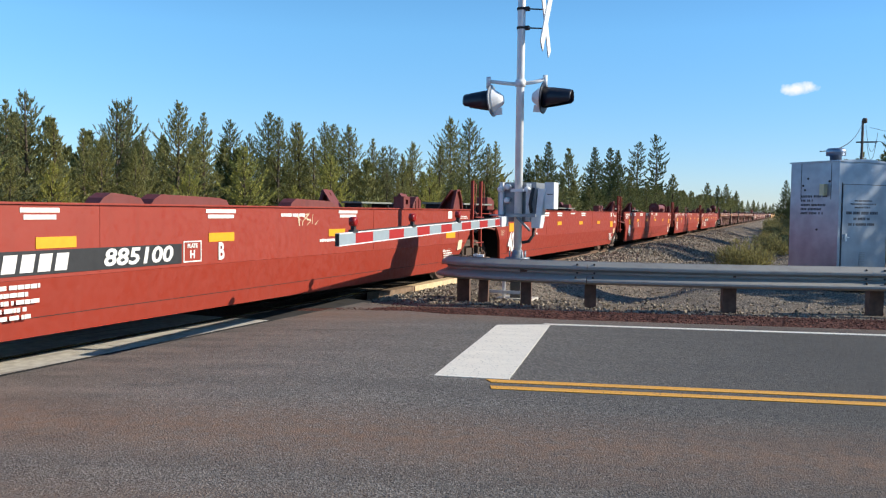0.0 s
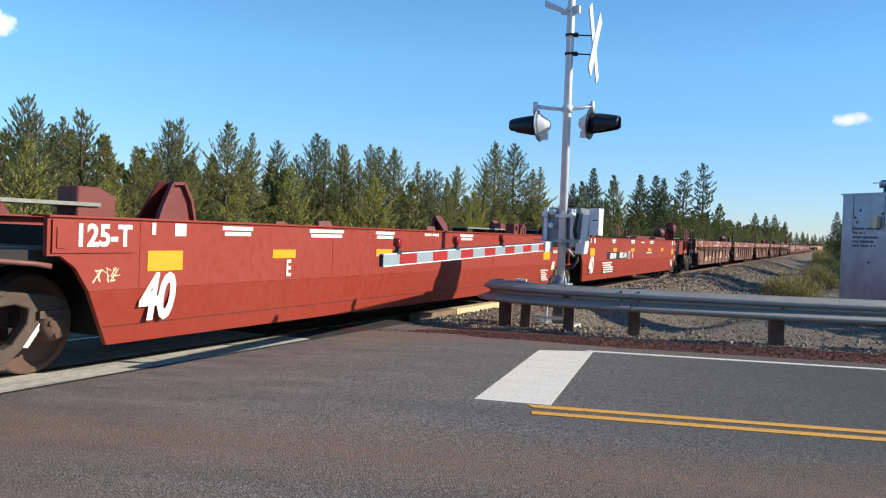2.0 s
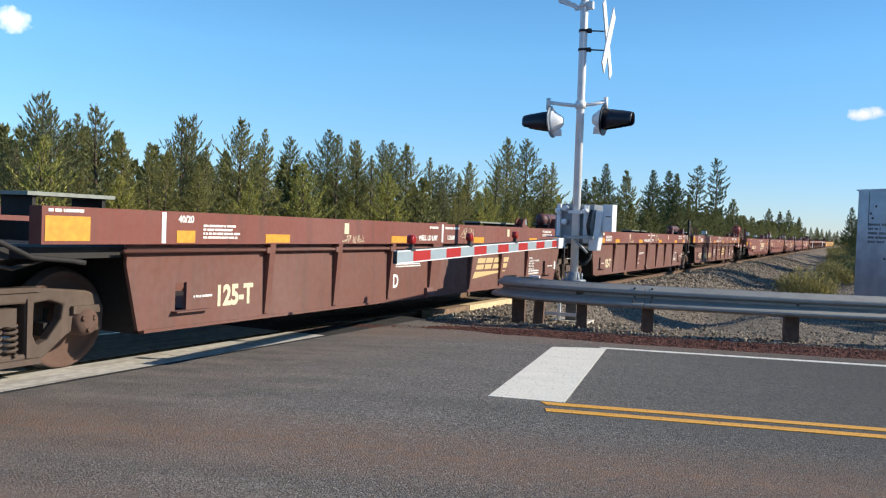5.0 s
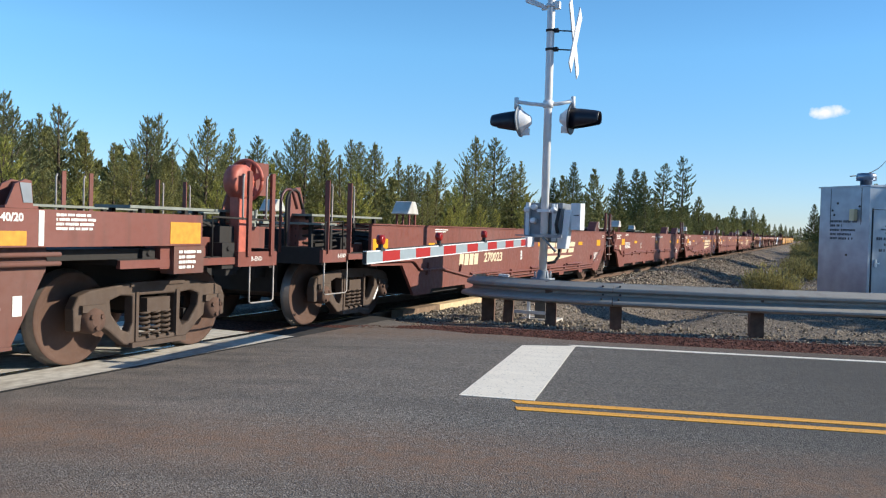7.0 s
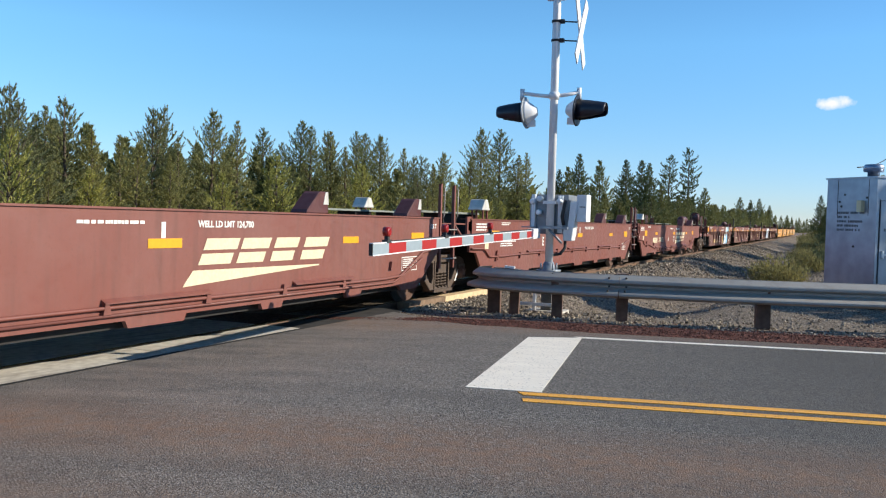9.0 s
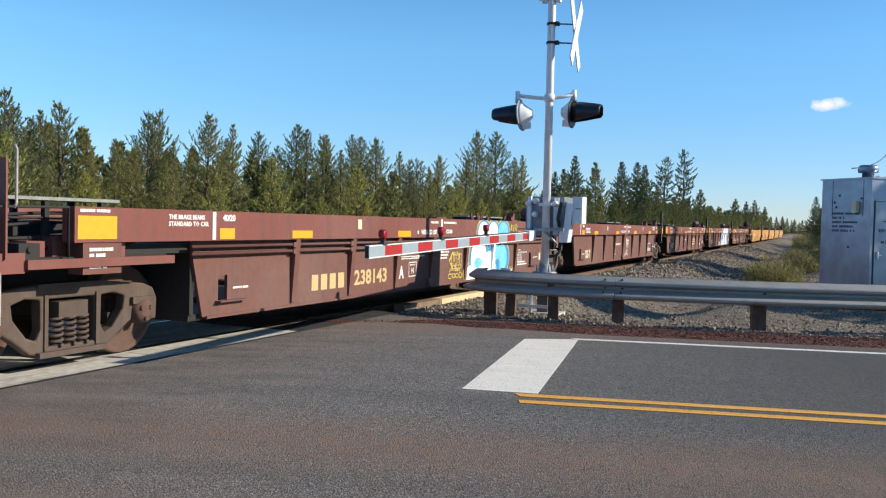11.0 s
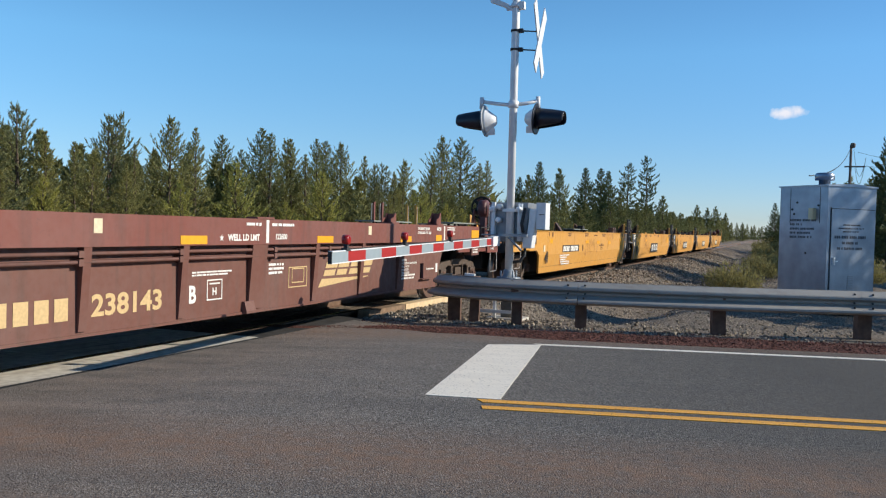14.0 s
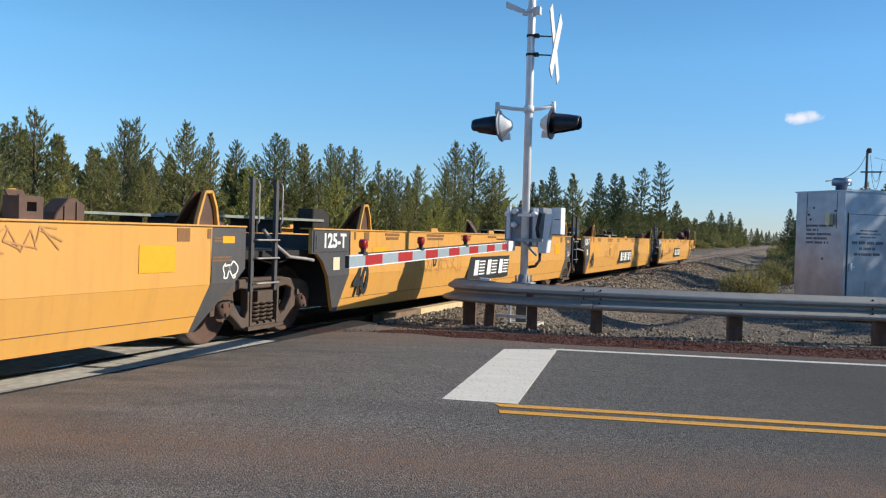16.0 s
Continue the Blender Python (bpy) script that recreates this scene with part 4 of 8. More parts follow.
# ---- signal case ----
def make_case():
    w, l, h = 1.45, 1.30, 2.69
    case = empty("signal_case", pose(1.0, 19.7, -0.18, 0, 0, 46), "brushed aluminium railway signal case with a louvred door", "signal case")
    # local x runs along the door face, local y along the plain side face
    bm = bmesh.new()
    rbox(bm, 0, w, 0, l, 0.0, h, 0.012)
    body = part("body", bm, CASE_METAL, case)
    bm = bmesh.new()
    prism(bm, [(-0.03, h), (w + 0.03, h), (w + 0.03, h + 0.03), (w / 2, h + 0.07), (-0.03, h + 0.03)], "y", -0.03, l + 0.03)
    part("roof", fixed(bm), CASE_METAL, case)
    bm = bmesh.new()
    lathe(bm, [(h + 0.03, 0.12), (h + 0.17, 0.12), (h + 0.171, 0.20), (h + 0.29, 0.205), (h + 0.33, 0.17), (h + 0.34, 0.05)], (w * 0.42, l * 0.5, 0), "z", 20)
    part("roof_vent", bm, CASE_METAL, case, "round aluminium roof vent")
    bm = bmesh.new()
    rbox(bm, 0.10, w - 0.06, -0.022, -0.002, 0.08, h - 0.48, 0.006)
    door = part("door", bm, CASE_METAL, case, "aluminium door with louvres")
    bm = bmesh.new()
    for k in range(16):
        box(bm, 0.62, 0.78, -0.032, -0.023, 0.22 + k * 0.036, 0.24 + k * 0.036)
    part("louvre", bm, BOX_SILVER, door, "", "stuff")
    bm = bmesh.new()
    rbox(bm, 0.16, 0.20, -0.06, -0.023, 1.02, 1.18, 0.006)
    tube(bm, [(0.18, -0.05, 1.1), (0.27, -0.06, 1.1)], 0.012, 8)
    part("handle", bm, MAST_PAINT, door, "bright steel door handle")
    bm = bmesh.new()
    for x0, x1, z0, z1 in ((0.08, 0.098, 0.05, h - 0.44), (0.08, w - 0.04, h - 0.478, h - 0.466)):
        box(bm, x0, x1, -0.006, -0.001, z0, z1)
    part("door_gap", bm, CLOSURE, case, "dark gap round the door")
    bm = bmesh.new()
    rnd = random.Random(6)
    for z, a, b, t in ((1.86, 0.44, 0.96, 0.030), (1.79, 0.32, 1.08, 0.030), (1.72, 0.44, 0.94, 0.030), (1.585, 0.20, 1.16, 0.062), (1.465, 0.42, 0.92, 0.055), (1.345, 0.28, 1.06, 0.055)):
        x = a
        while x < b - 0.02:
            ww = t * rnd.uniform(0.45, 0.75)
            box(bm, x, min(b, x + ww), -0.026, -0.023, z, z + t)
            x += ww + t * rnd.choice((0.22, 0.22, 0.22, 0.8))
    part("inscription", bm, CASE_LETTER, case, "rows of unreadable black lettering on the door", "stuff")
    bm = bmesh.new()
    for z, a, b in ((1.94, 0.28, 1.0), (1.85, 0.66, 1.0), (1.755, 0.28, 1.0), (1.665, 0.42, 1.0), (1.575, 0.34, 1.0)):
        y = b
        while y > a + 0.02:
            ww = rnd.uniform(0.022, 0.038)
            box(bm, -0.004, -0.001, max(a, y - ww), y, z, z + 0.048)
            y -= ww + rnd.choice((0.012, 0.012, 0.012, 0.05))
    part("inscription", bm, CASE_LETTER, case, "rows of unreadable black lettering on the side", "stuff")
    bm = bmesh.new()
    rbox(bm, -0.10, -0.001, 0.30, 0.42, 1.98, 2.22, 0.012)
    part("vent_box", bm, OLIVE_BOX, case, "small pale yellow box")
    bm = bmesh.new()
    for y, z in ((0.82, 2.35), (0.95, 2.2), (0.9, 2.1), (0.25, 2.28), (0.55, 1.25)):
        lathe(bm, [(-0.012, 0.022), (0.0, 0.026)], (0, y, z), "x", 8)
    for y0, y1, z0, z1 in ((0.2, 0.212, 1.9, h - 0.02), (1.0, 1.012, 1.9, h - 0.02)):
        box(bm, -0.004, -0.001, y0, y1, z0, z1)
    part("bolts", bm, CLOSURE, case, "dark bolts and seams", "stuff")


make_case()


# ---- plants ----
def conifer_mesh(rnd, h, rad, whorls, per, taper, bare=0.05, droop=-12, rise=58, gaps=0.12, dens=6.0, shoot=0.25, fat=0.17, wide=0.030, tufts=6, forks=1):
    """Crown of a conifer: whorls of limbs that bend upwards and carry bristly shoots. Returns vertices, triangles and limbs."""
    vs, fs, limbs = [], [], []
    up = Vector((0, 0, 1))

    def bristle(c, d, ln, size=1.0):
        a = d.orthogonal().normalized()
        b = d.cross(a)
        for q in range(tufts):
            u = (q + rnd.random()) / tufts
            w = rnd.uniform(0, math.tau)
            out = a * math.cos(w) + b * math.sin(w)
            v = (d + out * rnd.uniform(0.25, 0.95)).normalized()
            side = v.cross(out)
            side = (side.normalized() if side.length > 1e-4 else a) * wide * size * rnd.uniform(0.7, 1.3)
            p = c + d * ln * u
            n = len(vs)
            vs.extend((tuple(p - side), tuple(p + side), tuple(p + v * fat * size * rnd.uniform(0.65, 1.3))))
            fs.append((n, n + 1, n + 2))

    leaders = [Vector((0, 0, 0))] + [Vector((rnd.choice((-1, 1)) * 0.055 * h, rnd.uniform(-0.03, 0.03) * h, -0.06 * h)) for k in range(forks - 1)]
    swell = [rnd.uniform(0.78, 1.2) for k in range(whorls + 1)]
    for w in range(whorls):
        t = bare + (1 - bare) * (w + 0.5 * rnd.random()) / whorls
        reach = rad * (1 - t) ** taper * swell[w] * min(1.0, 0.62 + 2.5 * (t - bare)) + 0.004 * h
        lead = leaders[w % len(leaders)] if t > 0.55 else Vector((0, 0, 0))
        base = Vector((0, 0, h * t)) + lead * max(0.0, (t - 0.5) * 2)
        for b in range(per):
            if rnd.random() < gaps:
                continue
            az = w * 1.13 + b * math.tau / per + rnd.gauss(0, 0.25)
            r = reach * rnd.uniform(0.55, 1.15)
            el = radians(droop + (rise - droop) * t + rnd.gauss(0, 8))
            flat = Vector((math.cos(az), math.sin(az), 0))
            side = Vector((-flat.y, flat.x, 0))
            bend = 0.26 * r * rnd.uniform(0.5, 1.4)
            at = lambda s: base + flat * (r * s * math.cos(el)) + up * (r * s * math.sin(el) + bend * s * s)
            limbs.append((base, at(0.5), at(0.95)))
            n = max(2, int(r * dens + 1.2 + rnd.random()))
            for k in range(n):
                s = 0.22 + 0.78 * (k + rnd.random()) / n
                sg = 1 if k % 2 else -1
                c = at(s) + side * sg * (1.05 - s) * 0.42 * r * rnd.random() + up * rnd.gauss(0, 0.03)
                d = (flat * (0.85 - 0.5 * t) + side * sg * rnd.uniform(0.1, 0.7) * (1.2 - s) + up * (0.28 + 0.75 * t + 0.4 * s * rnd.random()) + Vector((rnd.gauss(0, 0.16), rnd.gauss(0, 0.16), 0))).normalized()
                bristle(c, d, shoot * rnd.uniform(0.6, 1.25) * (1.15 - 0.6 * t), 1.12 - 0.45 * t)
            bristle(at(1.0), (flat * (0.6 - 0.3 * t) + up * (0.5 + 0.6 * t)).normalized(), shoot * (1.25 - 0.7 * t), 1.0 - 0.4 * t)
    for lead in leaders:
        for k in range(4):
            bristle(Vector((0, 0, h * (0.91 + 0.022 * k))) + lead * (0.8 + 0.05 * k), (up + Vector((rnd.gauss(0, 0.10), rnd.gauss(0, 0.10), 0))).normalized(), h * 0.030, 0.5)
    return vs, fs, limbs, leaders


def make_pine(rnd, label, material, h, rad, whorls, per, taper, **more):
    tree = empty("pine_tree", pose(0, 0, -50), label, "tree", "pines behind the railway")
    vs, fs, limbs, leaders = conifer_mesh(rnd, h, rad, whorls, per, taper, **more)
    me = bpy.data.meshes.new("crown")
    me.from_pydata(vs, [], fs)
    me.materials.append(material)
    crown = new("crown", me)
    crown.parent = tree
    bm = bmesh.new()
    tube(bm, [(0, 0, -0.6), (0.02, 0, h * 0.3), (-0.02, 0.02, h * 0.6), (0, 0, h * 0.96)], [h * 0.016, h * 0.013, h * 0.008, h * 0.002], 6)
    for lead in leaders[1:]:
        tube(bm, [(0, 0, h * 0.5), lead * 0.7 + Vector((0, 0, h * 0.72)), lead + Vector((0, 0, h * 0.95))], [h * 0.006, h * 0.004, h * 0.0015], 4)
    for a, b, c in limbs[::2]:
        tube(bm, [a, b, c], [0.022, 0.014, 0.006], 3)
    part("trunk", bm, BARK, tree)
    return tree


def skyline_rise(x, y):
    """How steeply the wood's top stands over the eye, by bearing."""
    return float(np.interp(math.degrees(math.atan2(-x, y)), (4, 10, 20, 28, 35, 45, 60), (0.026, 0.043, 0.062, 0.082, 0.098, 0.120, 0.125)))


def make_far_wood():
    """The distant pines that close the wood, as one mesh."""
    rnd = random.Random(33)
    shapes = [conifer_mesh(rnd, 8.0, r, 15, 5, k, 0.03, dens=1.7, shoot=0.6, fat=0.48, wide=0.13, tufts=5)[:2] for r, k in ((1.7, 0.85), (1.4, 0.7), (2.0, 0.95))]
    shapes = [(np.array(v), np.array(f)) for v, f in shapes]
    vs, fs, n = [], [], 0
    for k in range(190):
        if k < 80:
            bearing, far = radians(rnd.uniform(12, 62)), rnd.uniform(55, 80)
            far = far if bearing > radians(26) else rnd.uniform(85, 220)
        elif k >= 160:
            far, bearing = rnd.uniform(260, 520), radians(rnd.uniform(-7, -0.6))
        else:
            far = rnd.uniform(190, 430)
            bearing = math.atan2(rnd.uniform(13, 26) + (0 if far < 300 else 4), far) + radians(rnd.choice((0, 1, 2, 4)))
        x, y = -far * math.sin(bearing), far * math.cos(bearing)
        h = 1.4 + far * skyline_rise(x, y) * rnd.uniform(0.45, 0.82)
        v, f = shapes[k % 3]
        c, s = math.cos(k * 1.7), math.sin(k * 1.7)
        w = h / 8 * rnd.uniform(0.9, 1.3)
        vs.append(np.stack((x + w * (v[:, 0] * c - v[:, 1] * s), y + w * (v[:, 0] * s + v[:, 1] * c), -0.6 + v[:, 2] * h / 8), 1))
        fs.append(f + n)
        n += len(v)
    me = bpy.data.meshes.new("far_wood")
    me.from_pydata(np.concatenate(vs).tolist(), [], np.concatenate(fs).tolist())
    me.materials.append(NEEDLE)
    tagged(new("far_wood", me), "distant dense pine wood behind the railway", "wood", "", "stuff")


def make_trees():
    rnd = random.Random(21)
    kinds = [
        (make_pine(rnd, "green lodgepole pine with a full pointed crown", NEEDLE, 8.0, 2.85, 30, 6, 0.84, dens=9.5, gaps=0.06), 8.0),
        (make_pine(rnd, "open lodgepole pine with bristly upswept limbs", NEEDLE_GREY, 8.0, 2.45, 26, 6, 0.78, gaps=0.14, dens=9.5, rise=56, droop=-4, forks=2), 8.0),
        (make_pine(rnd, "dense dark green pine with a blunt crown", NEEDLE_DEEP, 8.0, 2.6, 29, 6, 0.78, dens=9.5, rise=46, gaps=0.08), 8.0),
        (make_pine(rnd, "slim young pine with a spiky top", NEEDLE, 8.0, 2.0, 26, 6, 0.90, gaps=0.08, dens=10.0, rise=60), 8.0),
        (make_pine(rnd, "tall dark conifer with dense needles", NEEDLE_DARK, 12.0, 3.3, 32, 6, 0.90, bare=0.06, dens=5.0, shoot=0.42, fat=0.30, wide=0.060, tufts=8, rise=30), 12.0),
        (make_pine(rnd, "tall pine with a bare lower trunk and open crown", NEEDLE_DARK, 14.0, 2.9, 22, 5, 0.42, bare=0.32, dens=5.2, shoot=0.45, fat=0.32, wide=0.062, tufts=8, rise=25, droop=-5, gaps=0.25), 14.0),
        (make_pine(rnd, "small bushy yellow-green young pine", NEEDLE_YOUNG, 4.0, 1.45, 15, 6, 0.62, bare=0.02, dens=11.0, shoot=0.22, fat=0.13, droop=8, rise=62), 4.0),
        (make_pine(rnd, "pine at the far edge of the wood", NEEDLE_DEEP, 8.0, 2.6, 23, 6, 0.90, bare=0.03, dens=3.8, shoot=0.42, fat=0.30, wide=0.060, tufts=7), 8.0),
    ]
    placed = []

    def stand(k, x, y, h, turn, wide=1.0):
        src, h0 = kinds[k]
        s = h / h0
        m = pose(x, y, ground_z(x, y) if abs(x) < 70 and y < 400 else -0.6, rnd.uniform(-1.5, 1.5), rnd.uniform(-1.5, 1.5), turn)
        t = copy_thing(src, m)
        t.scale = (s * wide * rnd.uniform(0.92, 1.12),) * 2 + (s,)
        placed.append((x, y))
        return t
    # those whose tops make the skyline: x, y, height, kind
    for x, y, h, k in (
            (-30, 24.2, 6.9, 1), (-28, 23.1, 6.2, 1), (-31, 26.3, 6.0, 0), (-32, 27.8, 6.5, 3), (-30, 27, 6.9, 1), (-29, 27.6, 5.7, 3), (-31, 31.2, 5.5, 3), (-29, 30.1, 5.0, 0)):
        stand(k, x, y, h, rnd.uniform(0, 360), 1.15)
    for x, y, h, k in (
            (-31, 33.2, 7.3, 1), (-32.5, 35.8, 7.8, 1), (-29, 33.1, 5.4, 3), (-32, 37.8, 5.8, 0), (-29.5, 35.9, 7.3, 0), (-30, 38.8, 7.0, 3), (-33, 42.1, 6.6, 2), (-37, 50.8, 8.1, 2)):
        stand(k, x, y, h, rnd.uniform(0, 360), 1.1)
    for x, y, h, k in (
            (-31, 44.6, 6.4, 2), (-32, 47.8, 8.1, 2), (-30.5, 46.9, 7.6, 2), (-32, 51.3, 8.0, 1), (-30, 48.8, 7.5, 3), (-29, 49, 6.6, 3), (-31.5, 54.8, 8.1, 2), (-33, 58.5, 8.3, 2), (-31, 57.7, 8.1, 0)):
        stand(k, x, y, h, rnd.uniform(0, 360), 1.1)
    for x, y, h, k in (
            (-31, 61.6, 7.6, 3), (-32, 65.4, 7.4, 1), (-30, 62.5, 7.1, 1), (-29, 62.8, 6.4, 3), (-31, 68.7, 7.7, 0), (-30, 72.8, 7.8, 0), (-33, 83.5, 11.4, 0), (-33, 89.1, 11.9, 2), (-31, 89.3, 9.3, 3), (-32, 94.6, 10.0, 3)):
        stand(k, x, y, h, rnd.uniform(0, 360), 1.15)
    # the wood's end along the railway
    for x, y, h, k in (
            (-28, 95.1, 8.0, 4), (-29, 107.2, 10.9, 4), (-27, 95.1, 8.1, 7), (-30, 123.6, 11.0, 7), (-26, 103.2, 6.3, 7), (-25, 117.6, 10.7, 4), (-26, 133.9, 11.9, 4), (-24, 129.8, 11.3, 4), (-25, 152.4, 14.1, 5), (-26, 182.9, 17.8, 5)):
        stand(k, x, y, h, rnd.uniform(0, 360))
    for x, y, h, k in (
            (-24, 194.8, 10.3, 7), (-23, 133.4, 7.8, 7), (-22, 143.9, 6.9, 7), (-26, 252.6, 8.1, 7), (-28, 328.7, 12.9, 7), (-24.5, 330, 12, 7), (-21.2, 330, 12.4, 7), (-17.9, 330, 10, 7), (-12, 330, 6.7, 7)):
        stand(k, x, y, h, rnd.uniform(0, 360), 1.2)
    y = 86.0
    while y < 215:
        stand(7, -21.5 - 5.0 * rnd.random(), y, rnd.uniform(4.0, 5.6) * (1 + (y - 86) / 200), rnd.uniform(0, 360), 1.35)
        y += rnd.uniform(2.0, 5.0) * (y / 86)
    # young pines along the wood's edge
    y = 16.0
    while y < 80:
        x = -25.0 - 3.0 * rnd.random()
        stand(rnd.choice((6, 6, 6, 0)), x, y, rnd.uniform(2.4, 4.0) * (1 + y / 160), rnd.uniform(0, 360))
        y += rnd.uniform(1.2, 3.6) * (1 + y / 60)
    # the dense wood between and behind them
    n = 0
    while n < 70:
        y = 8 + 244 * rnd.random() ** 1.5
        x = -27 - 3 * rnd.random() - 13 * rnd.random() ** 1.5
        if y / -x > 8.5 or any((x - a) ** 2 + (y - b) ** 2 < 1.7 for a, b in placed):
            continue
        far = math.hypot(x, y)
        k = rnd.choice((0, 2, 2, 3, 1)) if y < 70 and x > -34 else 7
        stand(k, x, y, 1.4 + far * skyline_rise(x, y) * rnd.uniform(0.55, 0.80), rnd.uniform(0, 360), 1.15)
        n += 1
    # wood on the other side of the line, mostly past the picture's edge; its shadows lie on the gravel
    for k, x, y, h in ((4, 4.6, 118, 7.2), (7, 5.6, 128, 6.8), (4, 7.5, 122, 7.4), (7, 2.6, 190, 7.0), (7, 5.0, 200, 8.5), (4, 11, 96, 10.5), (4, 3.5, 260, 8), (7, 8, 280, 9), (4, 1.0, 205, 6.6), (7, 3.0, 215, 6.0), (4, -0.25, 100, 5.3), (4, 0.35, 97, 5.0), (4, 1.5, 104, 5.2), (7, 5.6, 80, 7.0), (4, 6.5, 60, 8.6), (4, 5.9, 90, 7.2), (7, 4.6, 88, 6.8),
                       (7, -22, 520, 9.5), (7, -19.5, 540, 8.6), (7, -17, 530, 9.0), (7, -15, 560, 8.2), (7, -13, 540, 8.8), (7, -11, 570, 7.6), (7, -9, 550, 8.4), (7, -7, 580, 7.2), (7, -5, 560, 8.0), (7, -3, 540, 7.0), (7, -1, 560, 7.8), (7, 2, 540, 8.0)):
        stand(k, x, y, h, rnd.uniform(0, 360))
    # unseen trees, added only to cast shade on signal case, gravel and train
    for k, x, y, h in ((4, 13, 24.6, 9.0), (4, 16.5, 29, 9.5), (4, 12, 42.6, 11.5), (4, 12.6, 47.0, 12.0), (4, 12.5, 64.0, 11.5), (4, 13, 80.7, 11.0), (4, 13, 97, 11.5), (7, 14, 113, 12.5), (4, 15, 127, 12.0), (7, 17, 140, 12.0), (7, 15, 156, 12.5), (7, 15.5, 176, 13.0)):
        stand(k, x, y, h, rnd.uniform(0, 360), 1.35)
        # a second unseen tree behind deepens the shadow
        if y > 40:
            stand(4, x + 3.2, y + 1.6, h * 1.05, rnd.uniform(0, 360), 1.3)
    for src, _ in kinds:
        for o in (*src.children_recursive, src):
            bpy.data.objects.remove(o)


def make_shrub(rnd, name, label, category, material, w, h, count, blade, wide):
    vs, fs = [], []
    for i in range(count):
        az, k = rnd.uniform(0, math.tau), math.sqrt(rnd.random())
        base = Vector((math.cos(az) * k * w * 0.28, math.sin(az) * k * w * 0.28, 0))
        end = Vector((math.cos(az) * k * w * 0.55, math.sin(az) * k * w * 0.55, h * (1 - 0.45 * k * k) * rnd.uniform(0.55, 1.05)))
        for q in range(7):
            c = base.lerp(end, 0.35 + 0.65 * rnd.random()) + Vector((rnd.gauss(0, 0.05), rnd.gauss(0, 0.05), rnd.gauss(0, 0.03)))
            v = ((end - base).normalized() + Vector((rnd.gauss(0, 0.45), rnd.gauss(0, 0.45), rnd.gauss(0.2, 0.3)))).normalized()
            a = v.orthogonal().normalized() * wide
            a.rotate(Matrix.Rotation(rnd.uniform(0, 6.28), 3, v))
            b0 = len(vs)
            ln = blade * rnd.uniform(0.6, 1.3)
            vs += [tuple(c), tuple(c + v * ln * 0.5 + a), tuple(c + v * ln), tuple(c + v * ln * 0.5 - a)]
            fs += [(b0, b0 + 1, b0 + 2), (b0, b0 + 2, b0 + 3)]
    me = bpy.data.meshes.new(name)
    me.from_pydata(vs, [], fs)
    me.materials.append(material)
    return tagged(new(name, me), label, category, "rabbitbrush by the track")


def make_shrubs():
    rnd = random.Random(8)
    a = make_shrub(rnd, "shrub", "yellow-green rabbitbrush on the gravel", "shrub", BRUSH, 1.6, 1.05, 420, 0.13, 0.013)
    b = make_shrub(rnd, "shrub", "low yellow-green rabbitbrush on dry ground", "shrub", BRUSH, 1.3, 1.0, 340, 0.13, 0.013)
    spots = ((a, -1.15, 26.4, 1.0), (b, -0.55, 35.5, 1.05), (a, 0.1, 37.5, 0.9), (b, -0.2, 44, 1.0), (a, -0.9, 48, 0.95), (b, 0.3, 53, 1.2), (a, -0.5, 60, 1.2), (b, -1.0, 70, 1.25), (a, 0.1, 76, 1.4), (b, -1.3, 88, 1.4), (a, -0.4, 98, 1.5), (b, 0.6, 84, 1.5), (a, -1.6, 112, 1.6), (b, 1.2, 64, 1.3), (a, 2.6, 45, 1.2), (b, 3.3, 36, 1.1), (b, -13.5, 120, 1.6), (a, -14.5, 150, 1.8), (b, -13, 180, 2.0), (a, -15, 95, 1.6))
    seen = set()
    for src, x, y, s in spots:
        m = pose(x, y, ground_z(x, y) - 0.03, 0, 0, rnd.uniform(0, 360))
        if src in seen:
            copy_thing(src, m).scale = (s, s, s * rnd.uniform(0.85, 1.05))
        else:
            src.matrix_basis = m
            seen.add(src)


make_trees()
make_far_wood()
make_shrubs()


# ---- utility pole and cables ----
def make_utility_pole():
    up = empty("utility_pole", pose(4.85, 69.5, -0.5), "grey wooden utility pole with crossarm and cables", "utility pole")
    bm = bmesh.new()
    tube(bm, [(0, 0, 0), (0, 0, 8.85)], [0.12, 0.085], 10)
    part("pole", bm, POLE_WOOD, up)
    bm = bmesh.new()
    lathe(bm, [(8.62, 0.08), (8.66, 0.17), (8.92, 0.18), (9.0, 0.10)], (0.12, 0, 0), "z", 14)
    part("transformer", bm, POLE_WOOD, up, "dark round can at the pole's top")
    bm = bmesh.new()
    box(bm, -0.4, 1.0, -0.06, 0.06, 7.2, 7.3)
    part("crossarm", bm, POLE_WOOD, up)
    for a, b, sag in (((0, 0, 8.7), (-4.2, -48.6, 3.3), 0.5), ((0.5, 0, 8.3), (14, 3, 8.6), 1.0), ((0.3, 0, 7.3), (1.0, 0, 7.9), 1.6), ((0.2, 0, 8.5), (0.9, 0, 7.3), 1.3), ((0.9, 0, 7.3), (12, 5, 7.6), 0.3)):
        a, b = Vector(a), Vector(b)
        bm = bmesh.new()
        tube(bm, [a.lerp(b, k / 12) - Vector((0, 0, sag * 4 * (k / 12) * (1 - k / 12))) for k in range(13)], 0.016, 4)
        part("cable", bm, WIRE, up, "thin black cable")


make_utility_pole()
